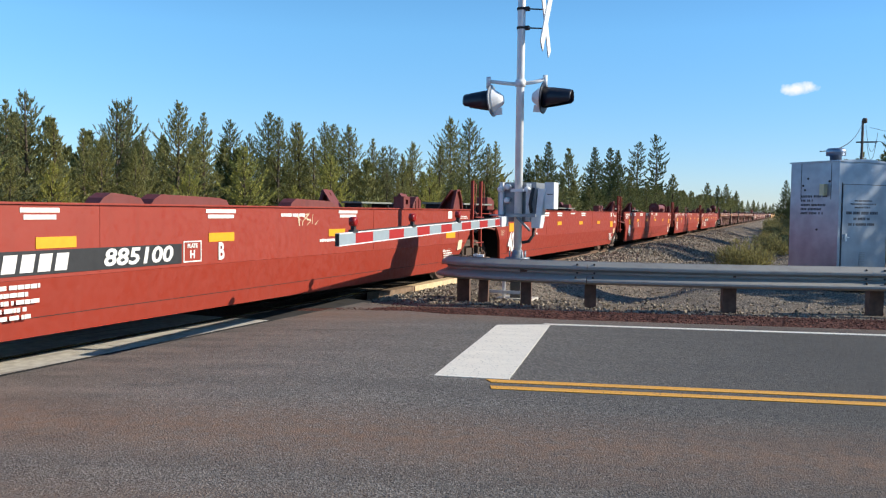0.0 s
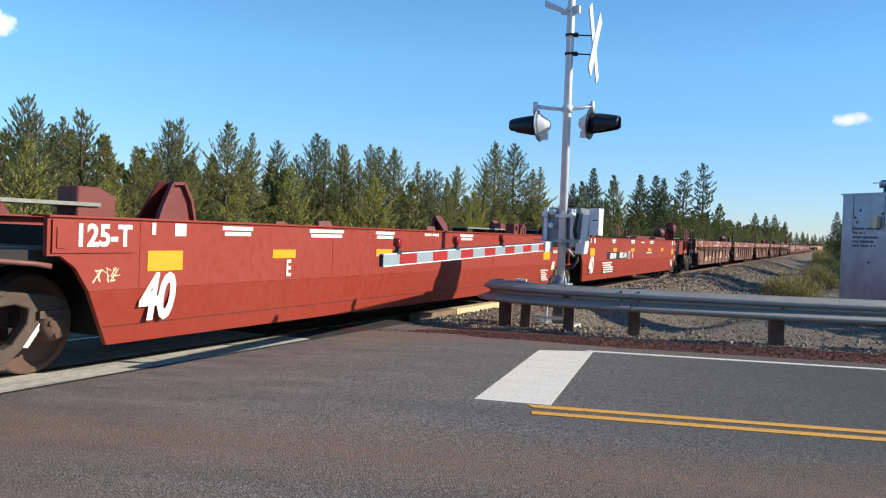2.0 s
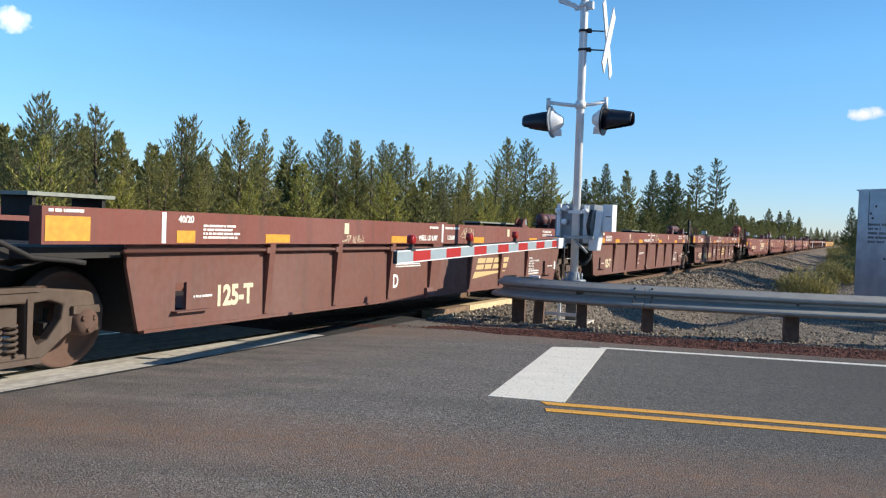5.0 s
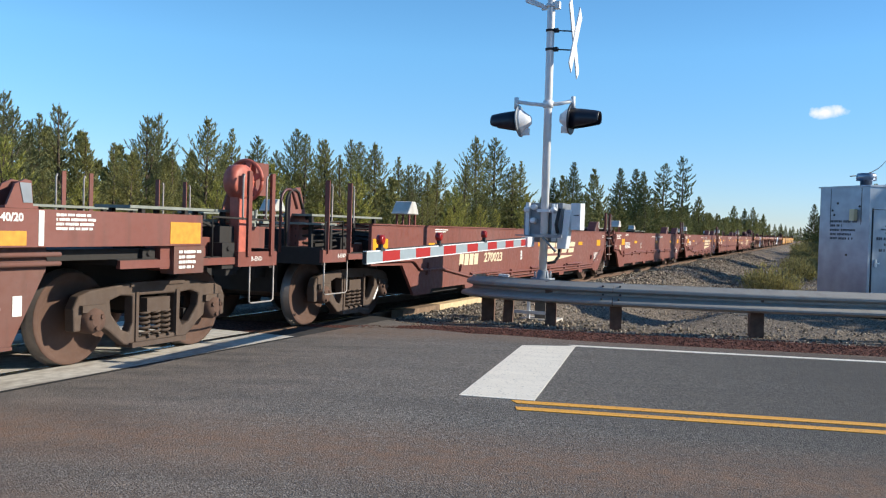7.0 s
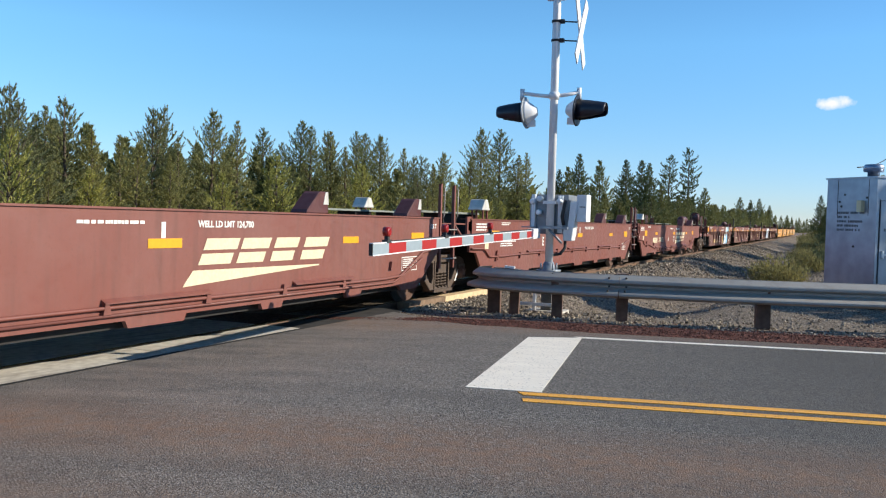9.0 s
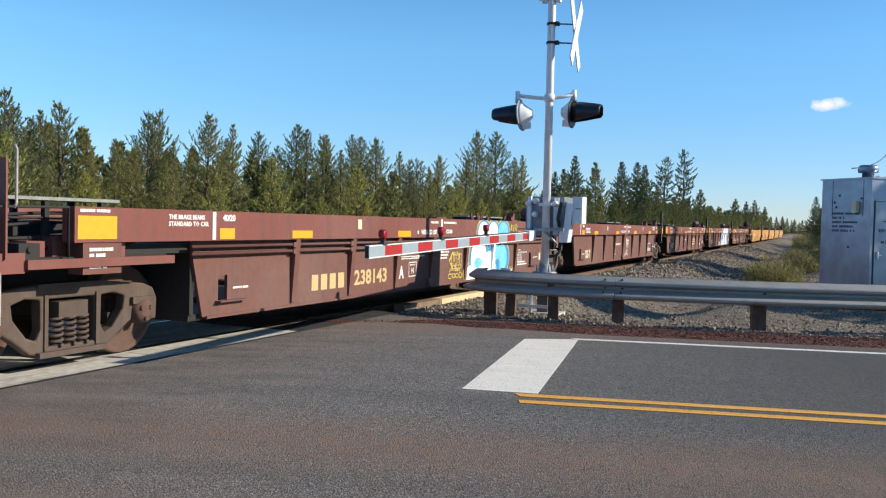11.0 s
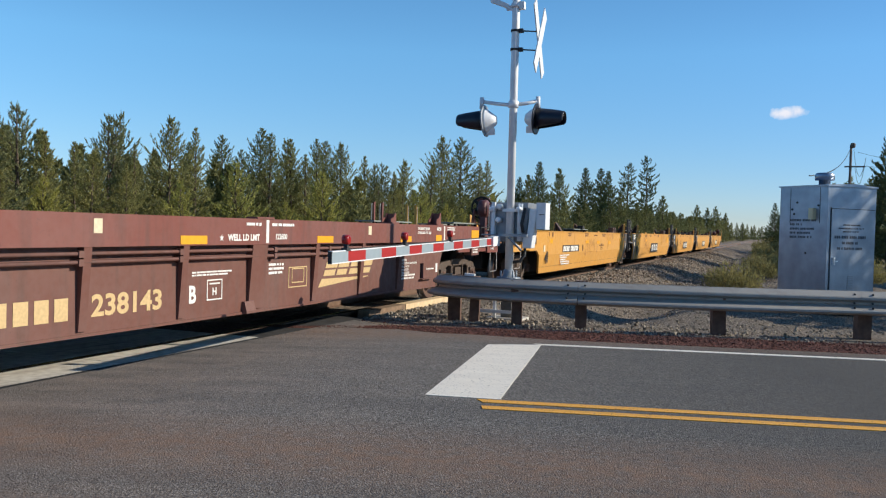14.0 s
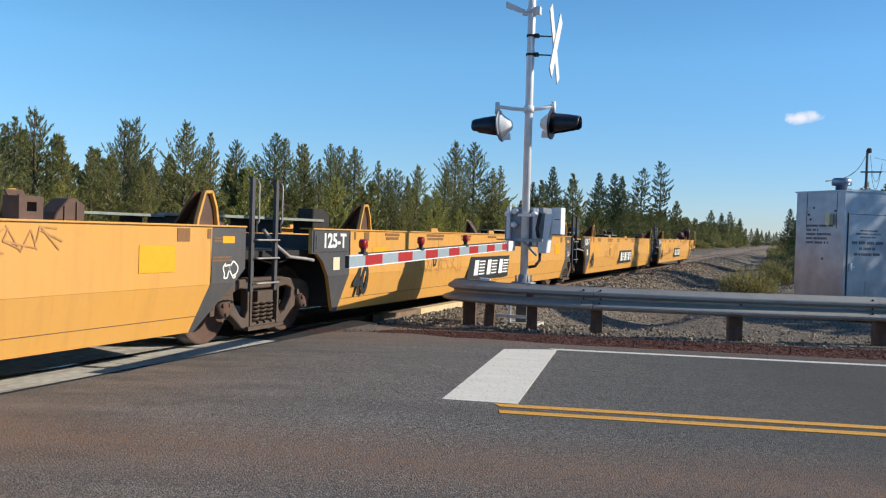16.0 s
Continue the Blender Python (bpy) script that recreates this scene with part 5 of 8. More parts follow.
# ---- the train ----
from mathutils.geometry import tessellate_polygon
SPEED = 22.3                         # metres a second, towards the camera and past it
moving = []                          # (thing, place of its origin along the track at the start)
FACE = Matrix(((0, 0, 1, 0), (1, 0, 0, 0), (0, 1, 0, 0), (0, 0, 0, 1)))     # lettering upright on a car's near side
letter_cache = {}


def words(parent, text, y, z, x, size, material, bold=0.0, lean=0.0, wide=1.0, label=""):
    key = (text, size, bold, lean, wide, material.name)
    if key not in letter_cache:
        me = lettering(text, size, bold, lean, wide)
        me.materials.append(material)
        letter_cache[key] = me
    ob = new("lettering", letter_cache[key])
    ob.parent = parent
    ob.matrix_basis = Matrix.Translation((x, y, z)) @ FACE
    return tagged(ob, label)


def row(parent, text, y, z, x, size, material, bold=0.0):
    """A line of small writing that begins at y."""
    ob = words(parent, text, y, z, x, size, material, bold)
    across = [v.co.x for v in ob.data.vertices]
    ob.matrix_basis = Matrix.Translation((x, y + (max(across) - min(across)) / 2, z)) @ FACE
    return ob


def bars(bm, y0, y1, z0, z1, rows, x, slant=0.0, seed=1, ragged=0.25):
    """Rows of plain bars in place of small writing."""
    rnd = random.Random(seed)
    h = (z1 - z0) / rows
    for r in range(rows):
        y, end = y0 + slant * r * h, y1 - (rnd.random() * ragged * (y1 - y0) if rows > 1 else 0)
        zt = z1 - r * h
        while y < end - 0.02:
            w = rnd.uniform(0.35, 1.5) * h
            box(bm, x, x + 0.003, y, min(y + w, end), zt - h * (0.56 + 0.05 * rnd.random()), zt)
            y += w + h * rnd.choice((0.12, 0.12, 0.4))
    return bm


def sheet(bm, y0, y1, z0, z1, x, mi=0):
    return box(bm, x, x + 0.004, y0, y1, z0, z1, mi)


def slanted(bm, y, z, w, h, lean, x, mi=0):
    """A leaning block that stands for a character."""
    return prism(bm, [(y, z), (y + w, z), (y + w + lean * h, z + h), (y + lean * h, z + h)], "x", x, x + 0.003, mi)


def emblem(parent, y, z, w, h, material, label):
    """A company mark as plain leaning shapes: four bold pairs of blocks over a tapering wedge."""
    bm = bmesh.new()
    prism(bm, [(y - 0.09 * w, z), (y + 0.90 * w, z + h * 0.27), (y + 0.90 * w, z + h * 0.30), (y - 0.03 * w, z + h * 0.33)], "x", X_MARK, X_MARK + 0.003)
    mark = part("emblem", fixed(bm), material, parent, label)
    k, z0, hh = w / 4.25, z + 0.44 * h, 0.56 * h
    for i in range(4):
        yy, ww = y + i * k * 1.03, k * (0.92, 0.86, 0.80, 0.90)[i]
        for low, high, trim in ((0.0, 0.42, 0.94), (0.56, 1.0, 1.0)):
            bm = slanted(bmesh.new(), yy + 0.5 * hh * low, z0 + hh * low, ww * trim, hh * (high - low), 0.5, X_MARK)
            part("emblem_block", fixed(bm), material, mark)
    return mark


X_MARK = 1.0


def numerals(parent, y, z, h, n, pitch, material, label, x, lean=0.2):
    """Car marks and numbers as plain blocks of their size."""
    bm = bmesh.new()
    for i in range(n):
        yy = y + i * pitch
        slanted(bm, yy, z, pitch * 0.74, h, lean, x)
    return part("car_number", fixed(bm), material, parent, label, "stuff")


# -- trucks --
def build_truck(name, label, strip=False):
    tr = empty(name, pose(0, 0, -60), label, "railcar truck", "trucks of the train")
    wb, zc = 0.89, 0.46

    def frame_side():
        bm = bmesh.new()
        half = [(0.0, 0.335), (0.46, 0.33), (0.92, 0.285), (1.06, 0.235), (1.12, 0.12), (1.11, -0.10), (1.02, -0.10), (1.00, 0.075), (0.78, 0.075), (0.76, -0.08), (0.66, -0.14), (0.47, -0.285), (0.36, -0.315), (0.0, -0.315)]
        loops = [half + [(-y, z) for y, z in half[-2:0:-1]]]
        for sy in (-1, 1):
            loops.append([(sy * y, z) for y, z in ((0.36, 0.20), (0.52, 0.215), (0.66, 0.17), (0.64, 0.04), (0.50, -0.13), (0.40, -0.17), (0.355, -0.08))])
        loops.append([(-0.27, 0.20), (0.27, 0.20), (0.275, -0.235), (-0.275, -0.235)])
        edges = []
        for lp in loops:
            vs = [bm.verts.new((0.96, y, zc + z)) for y, z in lp]
            edges += [bm.edges.new((vs[k], vs[(k + 1) % len(vs)])) for k in range(len(vs))]
        bmesh.ops.triangle_fill(bm, use_beauty=True, edges=edges)
        got = bmesh.ops.extrude_face_region(bm, geom=bm.faces[:])["geom"]
        for v in got:
            if isinstance(v, bmesh.types.BMVert):
                v.co.x = 1.08
        fixed(bm)
        bevelled(bm, 0.018, 2)
        # flanges that thicken the casting
        rbox(bm, 0.90, 1.13, -0.40, 0.40, zc - 0.325, zc - 0.275, 0.012)
        rbox(bm, 0.95, 1.10, -0.40, 0.40, zc + 0.300, zc + 0.342, 0.014)
        for sy in (-1, 1):
            rbox(bm, 0.93, 1.12, sy * wb - 0.15, sy * wb + 0.15, zc + 0.08, zc + 0.15, 0.02)
            rbox(bm, 1.0, 1.095, sy * 0.300 - 0.02, sy * 0.300 + 0.02, zc - 0.27, zc + 0.24, 0.008)
        return bm
    for s in (1, -1):
        f = part("side_frame", frame_side(), STEEL_DIRTY, tr, "cast steel side frame, dusty brown")
        f.matrix_basis = pose(0, 0, 0, 0, 0, 0 if s > 0 else 180)
    bm = bmesh.new()
    rbox(bm, -1.10, 1.10, -0.17, 0.17, zc + 0.02, zc + 0.17, 0.02)
    rbox(bm, -0.4, 0.4, -0.25, 0.25, zc + 0.0, zc + 0.36, 0.03)
    part("bolster", bm, STEEL_DIRTY, tr)
    # helical springs
    bm = bmesh.new()
    turns, r = 5.2, 0.062
    pts = [(r * math.cos(k * 0.8), r * math.sin(k * 0.8), -0.13 + 0.27 * k / (turns * 7.854)) for k in range(int(turns * 7.854) + 1)]
    tube(bm, pts, 0.0155, 5)
    spring = None
    for s in (1, -1):
        for y in (-0.15, 0.0, 0.15) if s > 0 else (-0.15, 0.15):
            m = pose(1.035 * s, y, zc - 0.112)
            if spring is None:
                spring = part("spring", bm, STEEL_DIRTY, tr)
                spring.matrix_basis = m
            else:
                again(spring, m)
    # wheels, plain discs so their turning does not show
    bm = bmesh.new()
    lathe(bm, [(0.060, 0.14), (0.052, 0.18), (0.012, 0.33), (0.035, 0.390), (0.050, 0.400), (0.050, 0.446), (0.045, 0.457), (-0.040, 0.462), (-0.050, 0.487), (-0.075, 0.487), (-0.082, 0.44), (-0.08, 0.40), (-0.04, 0.36), (-0.02, 0.2), (-0.09, 0.15)], (0, 0, 0), "x", 28)
    for f in bm.faces:
        if len(f.verts) == 4 and min(math.hypot(v.co.y, v.co.z) for v in f.verts) > 0.454:
            f.material_index = 1
    wheel = None
    for s in (1, -1):
        for y in (-wb, wb):
            m = pose(0.77 * s, y, zc, 0, 0, 0 if s > 0 else 180)
            if wheel is None:
                wheel = part("wheel", bm, [WHEEL_RUST, WHEEL_RIM], tr, "rusty steel wheel with a worn bright tread")
                wheel.matrix_basis = m
            else:
                again(wheel, m)
    bm = bmesh.new()
    lathe(bm, [(-0.95, 0.075), (0.95, 0.075)], (0, 0, 0), "x", 14)
    axle = part("axle", bm, STEEL_DIRTY, tr)
    axle.matrix_basis = pose(0, -wb, zc)
    again(axle, pose(0, wb, zc))
    bm = bmesh.new()
    lathe(bm, [(-0.16, 0.135), (-0.02, 0.135), (0.0, 0.120), (0.04, 0.115), (0.045, 0.07), (0.055, 0.06)], (0, 0, 0), "x", 22)
    for k in range(3):
        a = math.tau * k / 3 + 0.5
        lathe(bm, [(0.04, 0.026), (0.068, 0.024)], (0, 0.072 * math.cos(a), 0.072 * math.sin(a)), "x", 6)
    cap = None
    for s in (1, -1):
        for y in (-wb, wb):
            m = pose(1.10 * s, y, zc, 0, 0, 0 if s > 0 else 180)
            if cap is None:
                cap = part("bearing_cap", bm, WHEEL_RUST, tr, "bearing end cap with three bolts")
                cap.matrix_basis = m
            else:
                again(cap, m)
    bm = bmesh.new()
    for y in (-0.62, 0.62):
        box(bm, -0.95, 0.95, y - 0.06, y + 0.06, zc - 0.12, zc + 0.0)
        for s in (-1, 1):
            box(bm, s * 0.77 - 0.05, s * 0.77 + 0.05, y + (-0.1 if y < 0 else 0.05), y + (-0.05 if y < 0 else 0.1), zc - 0.14, zc + 0.12)
    part("brake_beam", bm, BLACK_STEEL, tr, "", "stuff")
    if strip:
        bm = bmesh.new()
        prism(bm, [(0.60, zc - 0.16), (0.65, zc - 0.17), (0.80, zc + 0.02), (0.76, zc + 0.04)], "x", 1.085, 1.088)
        part("stencil_strip", fixed(bm), STENCIL, tr, "white stencilled strip on the side frame")
    return tr


TRUCK = build_truck("railcar_truck", "heavy cast steel railcar truck with coil springs")
MARKED_TRUCK = build_truck("railcar_truck", "cast steel railcar truck with a white stencilled strip", True)


def add_truck(s, marked=False):
    t = copy_thing(MARKED_TRUCK if marked else TRUCK, pose(TRACK_X, s, RAIL_Z))
    moving.append((t, s))


# -- parts shared by all cars --
def pieces(name, boxes, material, parent, label="", m=None, bevel=0.0):
    """Each box a part of its own."""
    for b in boxes:
        bm = rbox(bmesh.new(), *b, bevel) if bevel else box(bmesh.new(), *b)
        p = part(name, bm, material, parent, label)
        if m is not None:
            p.matrix_basis = m


def shell(bm, outline, xf, thick=0.05, mi=0):
    """A side plate from a (y, z) outline whose outward place depends on height."""
    o = [bm.verts.new((xf(z), y, z)) for y, z in outline]
    i = [bm.verts.new((xf(z) - thick, y, z)) for y, z in outline]
    bm.faces.new(o).material_index = mi
    bm.faces.new(i[::-1]).material_index = mi
    n = len(outline)
    for k in range(n):
        bm.faces.new((o[k], i[k], i[(k + 1) % n], o[(k + 1) % n])).material_index = mi


def paired(name, bm, material, unit):
    """The near side's part and its mirror on the far side."""
    fixed(bm)
    far = bm.copy()
    for v in far.verts:
        v.co.x = -v.co.x
    bmesh.ops.reverse_faces(far, faces=far.faces[:])
    part(name, bm, material, unit)
    part(name, far, material, unit)


def guide_plate(unit, y, sx, material, kind="tent"):
    """Container guide on the top chord: a ribbed tent of plate, a sloping block, or a pedestal with a square eye."""
    base = pose(1.36 * sx, y, 1.40, 0, 0, 0)
    s = sx
    if kind == "tent":
        face = [(-0.25, 0.0), (-0.22, 0.08), (-0.06, 0.36), (0.12, 0.37), (0.24, 0.20), (0.30, 0.0)]
        slim = 0.66 if material is DARK_BROWN else 0.9
        face = [(p * slim, q) for p, q in face]
        bm = bmesh.new()
        prism(bm, face, "x", s * 0.085 - 0.012, s * 0.085 + 0.012)
        prism(bm, [(-s * 0.16, 0.0), (s * 0.074, 0.0), (s * 0.074, 0.352), (-s * 0.02, 0.30)], "y", 0.015, 0.04)
        g = part("container_guide", fixed(bm), material, unit)
        g.matrix_basis = base
        # folded edges and the sloping plate behind
        bm = bmesh.new()
        for (p, q), (u, v) in zip(face, face[1:]):
            d = Vector((u - p, v - q)).normalized() * 0.016
            prism(bm, [(p - d.y, q + d.x), (u - d.y, v + d.x), (u + d.y, v - d.x), (p + d.y, q - d.x)], "x", s * 0.098 - (0.0 if s > 0 else 0.045), s * 0.098 + (0.045 if s > 0 else 0.0))
        # on yellow cars the rim is yellow round a dark brown face
        part("guide_rim", fixed(bm), YELLOW if material is DARK_BROWN else material, g)
        bm = bmesh.new()
        prism(bm, [(-s * 0.22, 0.0), (-s * 0.19, 0.0), (s * 0.072, 0.365), (s * 0.05, 0.37)], "y", -0.20 * slim, 0.20 * slim)
        part("guide_slope", fixed(bm), material, g)
    elif kind == "wedge":
        bm = bmesh.new()
        prism(bm, [(-0.18, 0.0), (-0.15, 0.07), (-0.02, 0.20), (0.05, 0.21), (0.17, 0.15), (0.17, 0.0)], "x", -0.10, 0.11)
        g = part("container_guide", bevelled(fixed(bm), 0.01), material, unit)
        g.matrix_basis = base
        bm = bmesh.new()
        box(bm, s * 0.111 - 0.004, s * 0.111 + 0.012, 0.06, 0.085, 0.0, 0.17)
        box(bm, s * 0.111 - 0.004, s * 0.111 + 0.012, -0.08, -0.06, 0.0, 0.13)
        part("guide_rib", bm, material, g)
    else:
        bm = bmesh.new()
        for p in ((-0.13, -0.05, 0.0, 0.20), (0.05, 0.12, 0.0, 0.20), (-0.05, 0.05, 0.0, 0.07), (-0.05, 0.05, 0.15, 0.20)):
            box(bm, -0.09, 0.10, p[0], p[1], p[2], p[3])
        bmesh.ops.remove_doubles(bm, verts=bm.verts, dist=0.0005)
        g = part("container_guide", bm, material, unit)
        g.matrix_basis = base
    return g


def walkway(unit, y0, y1, z=1.52):
    pieces("walkway_board", [(0.92 * sx - 0.24, 0.92 * sx + 0.24, y0, y1, z - 0.022, z + 0.012) for sx in (-1, 1)], GRATING, unit, "pale galvanised walkway board")
    bm = bmesh.new()
    n = max(2, int((y1 - y0) / 0.5))
    for sx in (-1, 1):
        for k in range(n):
            y = y0 + 0.08 + (y1 - y0 - 0.2) * k / (n - 1)
            box(bm, 0.92 * sx - 0.20, 0.92 * sx + 0.20, y, y + 0.035, z - 0.20, z - 0.024)
    part("walkway_support", bm, BLACK_STEEL, unit, "", "stuff")


def ladder(unit, y0, y1, z0, z1, material, x=1.50, rungs=(0.75, 1.0, 1.25), rod=ROD, first_top=None):
    for y in (y0, y1):
        bm = bmesh.new()
        prism(bm, [(x - 0.07, y - 0.008), (x - 0.015, y - 0.008), (x - 0.015, y - 0.05), (x, y - 0.05), (x, y + 0.008), (x - 0.07, y + 0.008)], "z", z0, first_top if first_top and y == y0 else z1)
        part("ladder_post", fixed(bm), material, unit, "tall steel ladder post")
    for z in rungs:
        bm = bmesh.new()
        tube(bm, [(x + 0.02, y0, z), (x + 0.05, y0 + 0.03, z), (x + 0.05, y1 - 0.03, z), (x + 0.02, y1, z)], 0.012, 6)
        part("rung", bm, rod, unit, "thin ladder rung")
    for y in (y1,) if first_top else (y0, y1):
        bm = bmesh.new()
        tube(bm, [(x + 0.0, y + 0.05, 1.42), (x + 0.02, y + 0.06, 1.46), (x + 0.02, y + 0.06, z1 - 0.08), (x, y + 0.05, z1 - 0.04)], 0.010, 6)
        part("grab_iron", bm, rod, unit, "thin upright grab iron")


def end_deck(unit, L, at_rear, material, z=1.0, wheel=True, wheel_mat=None, tank=True, wheel_y=1.3, sill=0.3, letter="B"):
    """The platform past the last truck: deck, end sill, steps, coupler, posts, brake wheel."""
    e = Matrix.Translation((0, L, 0)) if at_rear else pose(0, 0, 0, 0, 0, 180)
    near = 1 if at_rear else -1
    reach = 1.60 if at_rear else 1.74

    def add(name, bm, mat, label="", kind=""):
        p = part(name, bm, mat, unit, label, kind)
        p.matrix_basis = e
        return p
    for sx in (-1, 1):
        x = 1.445 * sx
        add("end_platform", rbox(bmesh.new(), x - 0.025, x + 0.025, max(sill, 0.85), reach, z - 0.12, z + 0.05, 0.008), material)
        add("side_rail", rbox(bmesh.new(), x - 0.06, x - 0.01, -0.9, max(sill, 0.85), z - 0.09, z - 0.01, 0.008), material)
    # the cross sill is black, unlike the car-coloured side pieces
    add("end_sill", rbox(bmesh.new(), -1.45, 1.45, reach - 0.12, reach - 0.003, z - 0.15, z + 0.078, 0.01), BLACK_STEEL, "grimy black end sill")
    add("deck_plate", box(bmesh.new(), -1.40, 1.40, -0.9, reach - 0.13, z - 0.06, z), BLACK_STEEL, "dark grimy deck plate")
    bm = bmesh.new()
    rbox(bm, -0.55, 0.55, -0.7, 1.45, 0.42, z - 0.065, 0.03)
    add("draft_gear", bm, BLACK_STEEL, "black draft gear under the deck")
    # brown castings along the near edge
    rnd = random.Random(31 + len(moving))
    for k in range(7):
        y = -0.45 + 0.2 * k + rnd.uniform(-0.05, 0.05)
        w, h = rnd.uniform(0.05, 0.12), rnd.uniform(0.06, 0.26)
        x = near * rnd.uniform(1.05, 1.34)
        bm = bmesh.new()
        rbox(bm, x - 0.10, x + 0.10, y - w, y + w, z - rnd.uniform(0.02, 0.14), z + h, 0.02)
        lathe(bm, [(-0.12, 0.03), (0.12, 0.03)], (x, y, z + h * 0.6), "y" if k % 2 else "x", 8)
        add("bracket", bm, material if k % 3 else BLACK_STEEL)
    bm = bmesh.new()
    for k in range(4):
        zz = z + 0.10 + 0.10 * k
        tube(bm, [(near * (1.15 - 0.1 * k), -0.7, zz), (near * (1.2 - 0.08 * k), 0.3, zz + rnd.uniform(-0.05, 0.08)), (near * 1.1, 1.0, zz - 0.05), (near * 0.9, 1.55, zz - 0.08)], 0.017, 5)
    add("brake_pipe", bm, BLACK_STEEL, "dark brake pipes along the deck", "stuff")
    words_y = L + 1.20 if at_rear else -1.25
    words(unit, letter + "-END", words_y, z - 0.035, 1.472, 0.075, STENCIL, 0.001)
    bm = bmesh.new()
    box(bm, -0.35, 0.35, -0.6, 1.7, 0.62, z - 0.07)
    rbox(bm, -0.11, 0.11, 1.65, 1.98, 0.72, 0.92, 0.02)
    rbox(bm, -0.16, 0.10, 1.86, 2.09, 0.66, 0.98, 0.03)
    tube(bm, [(0.35, 1.55, 0.85), (0.5, 1.7, 0.55), (0.3, 2.0, 0.45), (0.1, 2.08, 0.6)], 0.022, 6)
    add("coupler", bm, BLACK_STEEL, "black knuckle coupler and air hose")
    for sx in (-1, 1):
        x = sx * 1.46
        bm = bmesh.new()
        tube(bm, [(x, reach - 0.05, z - 0.1), (x, reach - 0.05, 0.47), (x, reach - 0.09, 0.45), (x, 1.12, 0.45), (x, 1.08, 0.47), (x, 1.08, z - 0.1)], 0.011, 6)
        add("sill_step", bm, ROD, "thin bent step rod")
        bm = bmesh.new()
        tube(bm, [(x, reach - 0.06, z + 0.04), (x, reach - 0.06, z + 0.42), (x, sill + 0.1, z + 0.44), (x, sill + 0.1, z)], 0.013, 6)
        add("handrail", bm, BLACK_STEEL, "thin side handrail")
        for y in (reach - 0.10, 1.05):
            bm = bmesh.new()
            prism(bm, [(x - 0.035, y - 0.008), (x + 0.035 - 0.015, y - 0.008), (x + 0.02, y - 0.055), (x + 0.035, y - 0.055), (x + 0.035, y + 0.008), (x - 0.035, y + 0.008)], "z", z, 1.82 if material is BROWN and not at_rear else 1.98)
            add("corner_post", fixed(bm), material, "tall angle post")
            bm = bmesh.new()
            tube(bm, [(x, y - 0.10, 1.42), (x, y - 0.12, 1.46), (x, y - 0.12, 1.90), (x, y - 0.10, 1.94)], 0.012, 6)
            add("grab_iron", bm, ROD, "pale worn grab iron")
    for sx in (-1, 1):
        bm = box(bmesh.new(), sx * 0.92 - 0.24, sx * 0.92 + 0.24, -0.5, 1.55, z + 0.50, z + 0.53)
        add("walkway_board", bm, GRATING, "pale walkway board")
    bm = box(bmesh.new(), -1.35, 1.35, 1.2, 1.6, z + 0.38, z + 0.41)
    add("walkway_board", bm, GRATING, "pale walkway board across the end")
    bm = bmesh.new()
    for x in (-1.12, -0.72, 0.72, 1.12):
        for y in (-0.3, 0.35, 1.0, 1.5):
            box(bm, x - 0.025, x + 0.025, y - 0.025, y + 0.025, z, z + 0.50)
    for zz in (0.16, 0.34):
        for sx in (-1, 1):
            tube(bm, [(sx * 1.12, -0.3, z + zz), (sx * 1.12, 1.5, z + zz)], 0.014, 5)
    add("walkway_support", bm, BLACK_STEEL, "", "stuff")
    bm = bmesh.new()
    rbox(bm, -0.5, 0.5, -0.6, 0.5, z, z + 0.30, 0.02)
    rnd = random.Random(len(moving))
    for k in range(9):
        x, y = rnd.uniform(0.55, 1.25), rnd.uniform(-0.6, 1.5)
        w = rnd.uniform(0.06, 0.15)
        rbox(bm, x - w, x + w, y - w, y + w, z, z + rnd.uniform(0.12, 0.36), 0.015)
    for k in range(5):
        x, y = rnd.uniform(0.4, 1.3), rnd.uniform(-0.7, 0.6)
        tube(bm, [(x, y, z + 0.04), (x - 0.05, y + 0.2, z + rnd.uniform(0.2, 0.45)), (x + 0.1, y + 0.7, z + rnd.uniform(0.05, 0.4)), (x, y + 0.9, z)], 0.02, 6)
    lathe(bm, [(-0.2, 0.05), (-0.18, 0.11), (0.18, 0.11), (0.2, 0.05)], (0.9, 0.2, z + 0.2), "y", 14)
    add("brake_gear", bm, BLACK_STEEL, "dark brake valves, pipes and brackets", "stuff")
    if tank:
        if at_rear:
            bm = bmesh.new()
            lathe(bm, [(-0.62, 0.06), (-0.58, 0.15), (-0.50, 0.20), (0.50, 0.20), (0.58, 0.15), (0.62, 0.06)], (0.85, -1.25, z + 0.70), "y", 20)
            for y in (-1.6, -0.9):
                prism(bm, [(0.63, z + 0.38), (1.07, z + 0.38), (1.01, z + 0.62), (0.69, z + 0.62)], "y", y - 0.02, y + 0.02)
            add("air_tank", fixed(bm), DARK_MAROON, "round dark red air reservoir on the platform")
        else:
            for k, y in enumerate((1.86, 1.72)):
                bm = bmesh.new()
                tube(bm, [(-0.85, y - 0.02, z), (-0.85, y - 0.02, z + 0.6)] + [(-0.85, y - 0.20 + 0.18 * math.cos(a), z + 0.66 + 0.20 * math.sin(a)) for a in (0.2, 0.6, 1.0, 1.4, 1.8, 2.2)] + [(-0.85, y - 0.42, z + 0.6)], 0.020, 6)
                add("bent_pipe", bm, BLACK_STEEL if k else DARK_MAROON, "bent brake pipe on the platform")
            bm = bmesh.new()
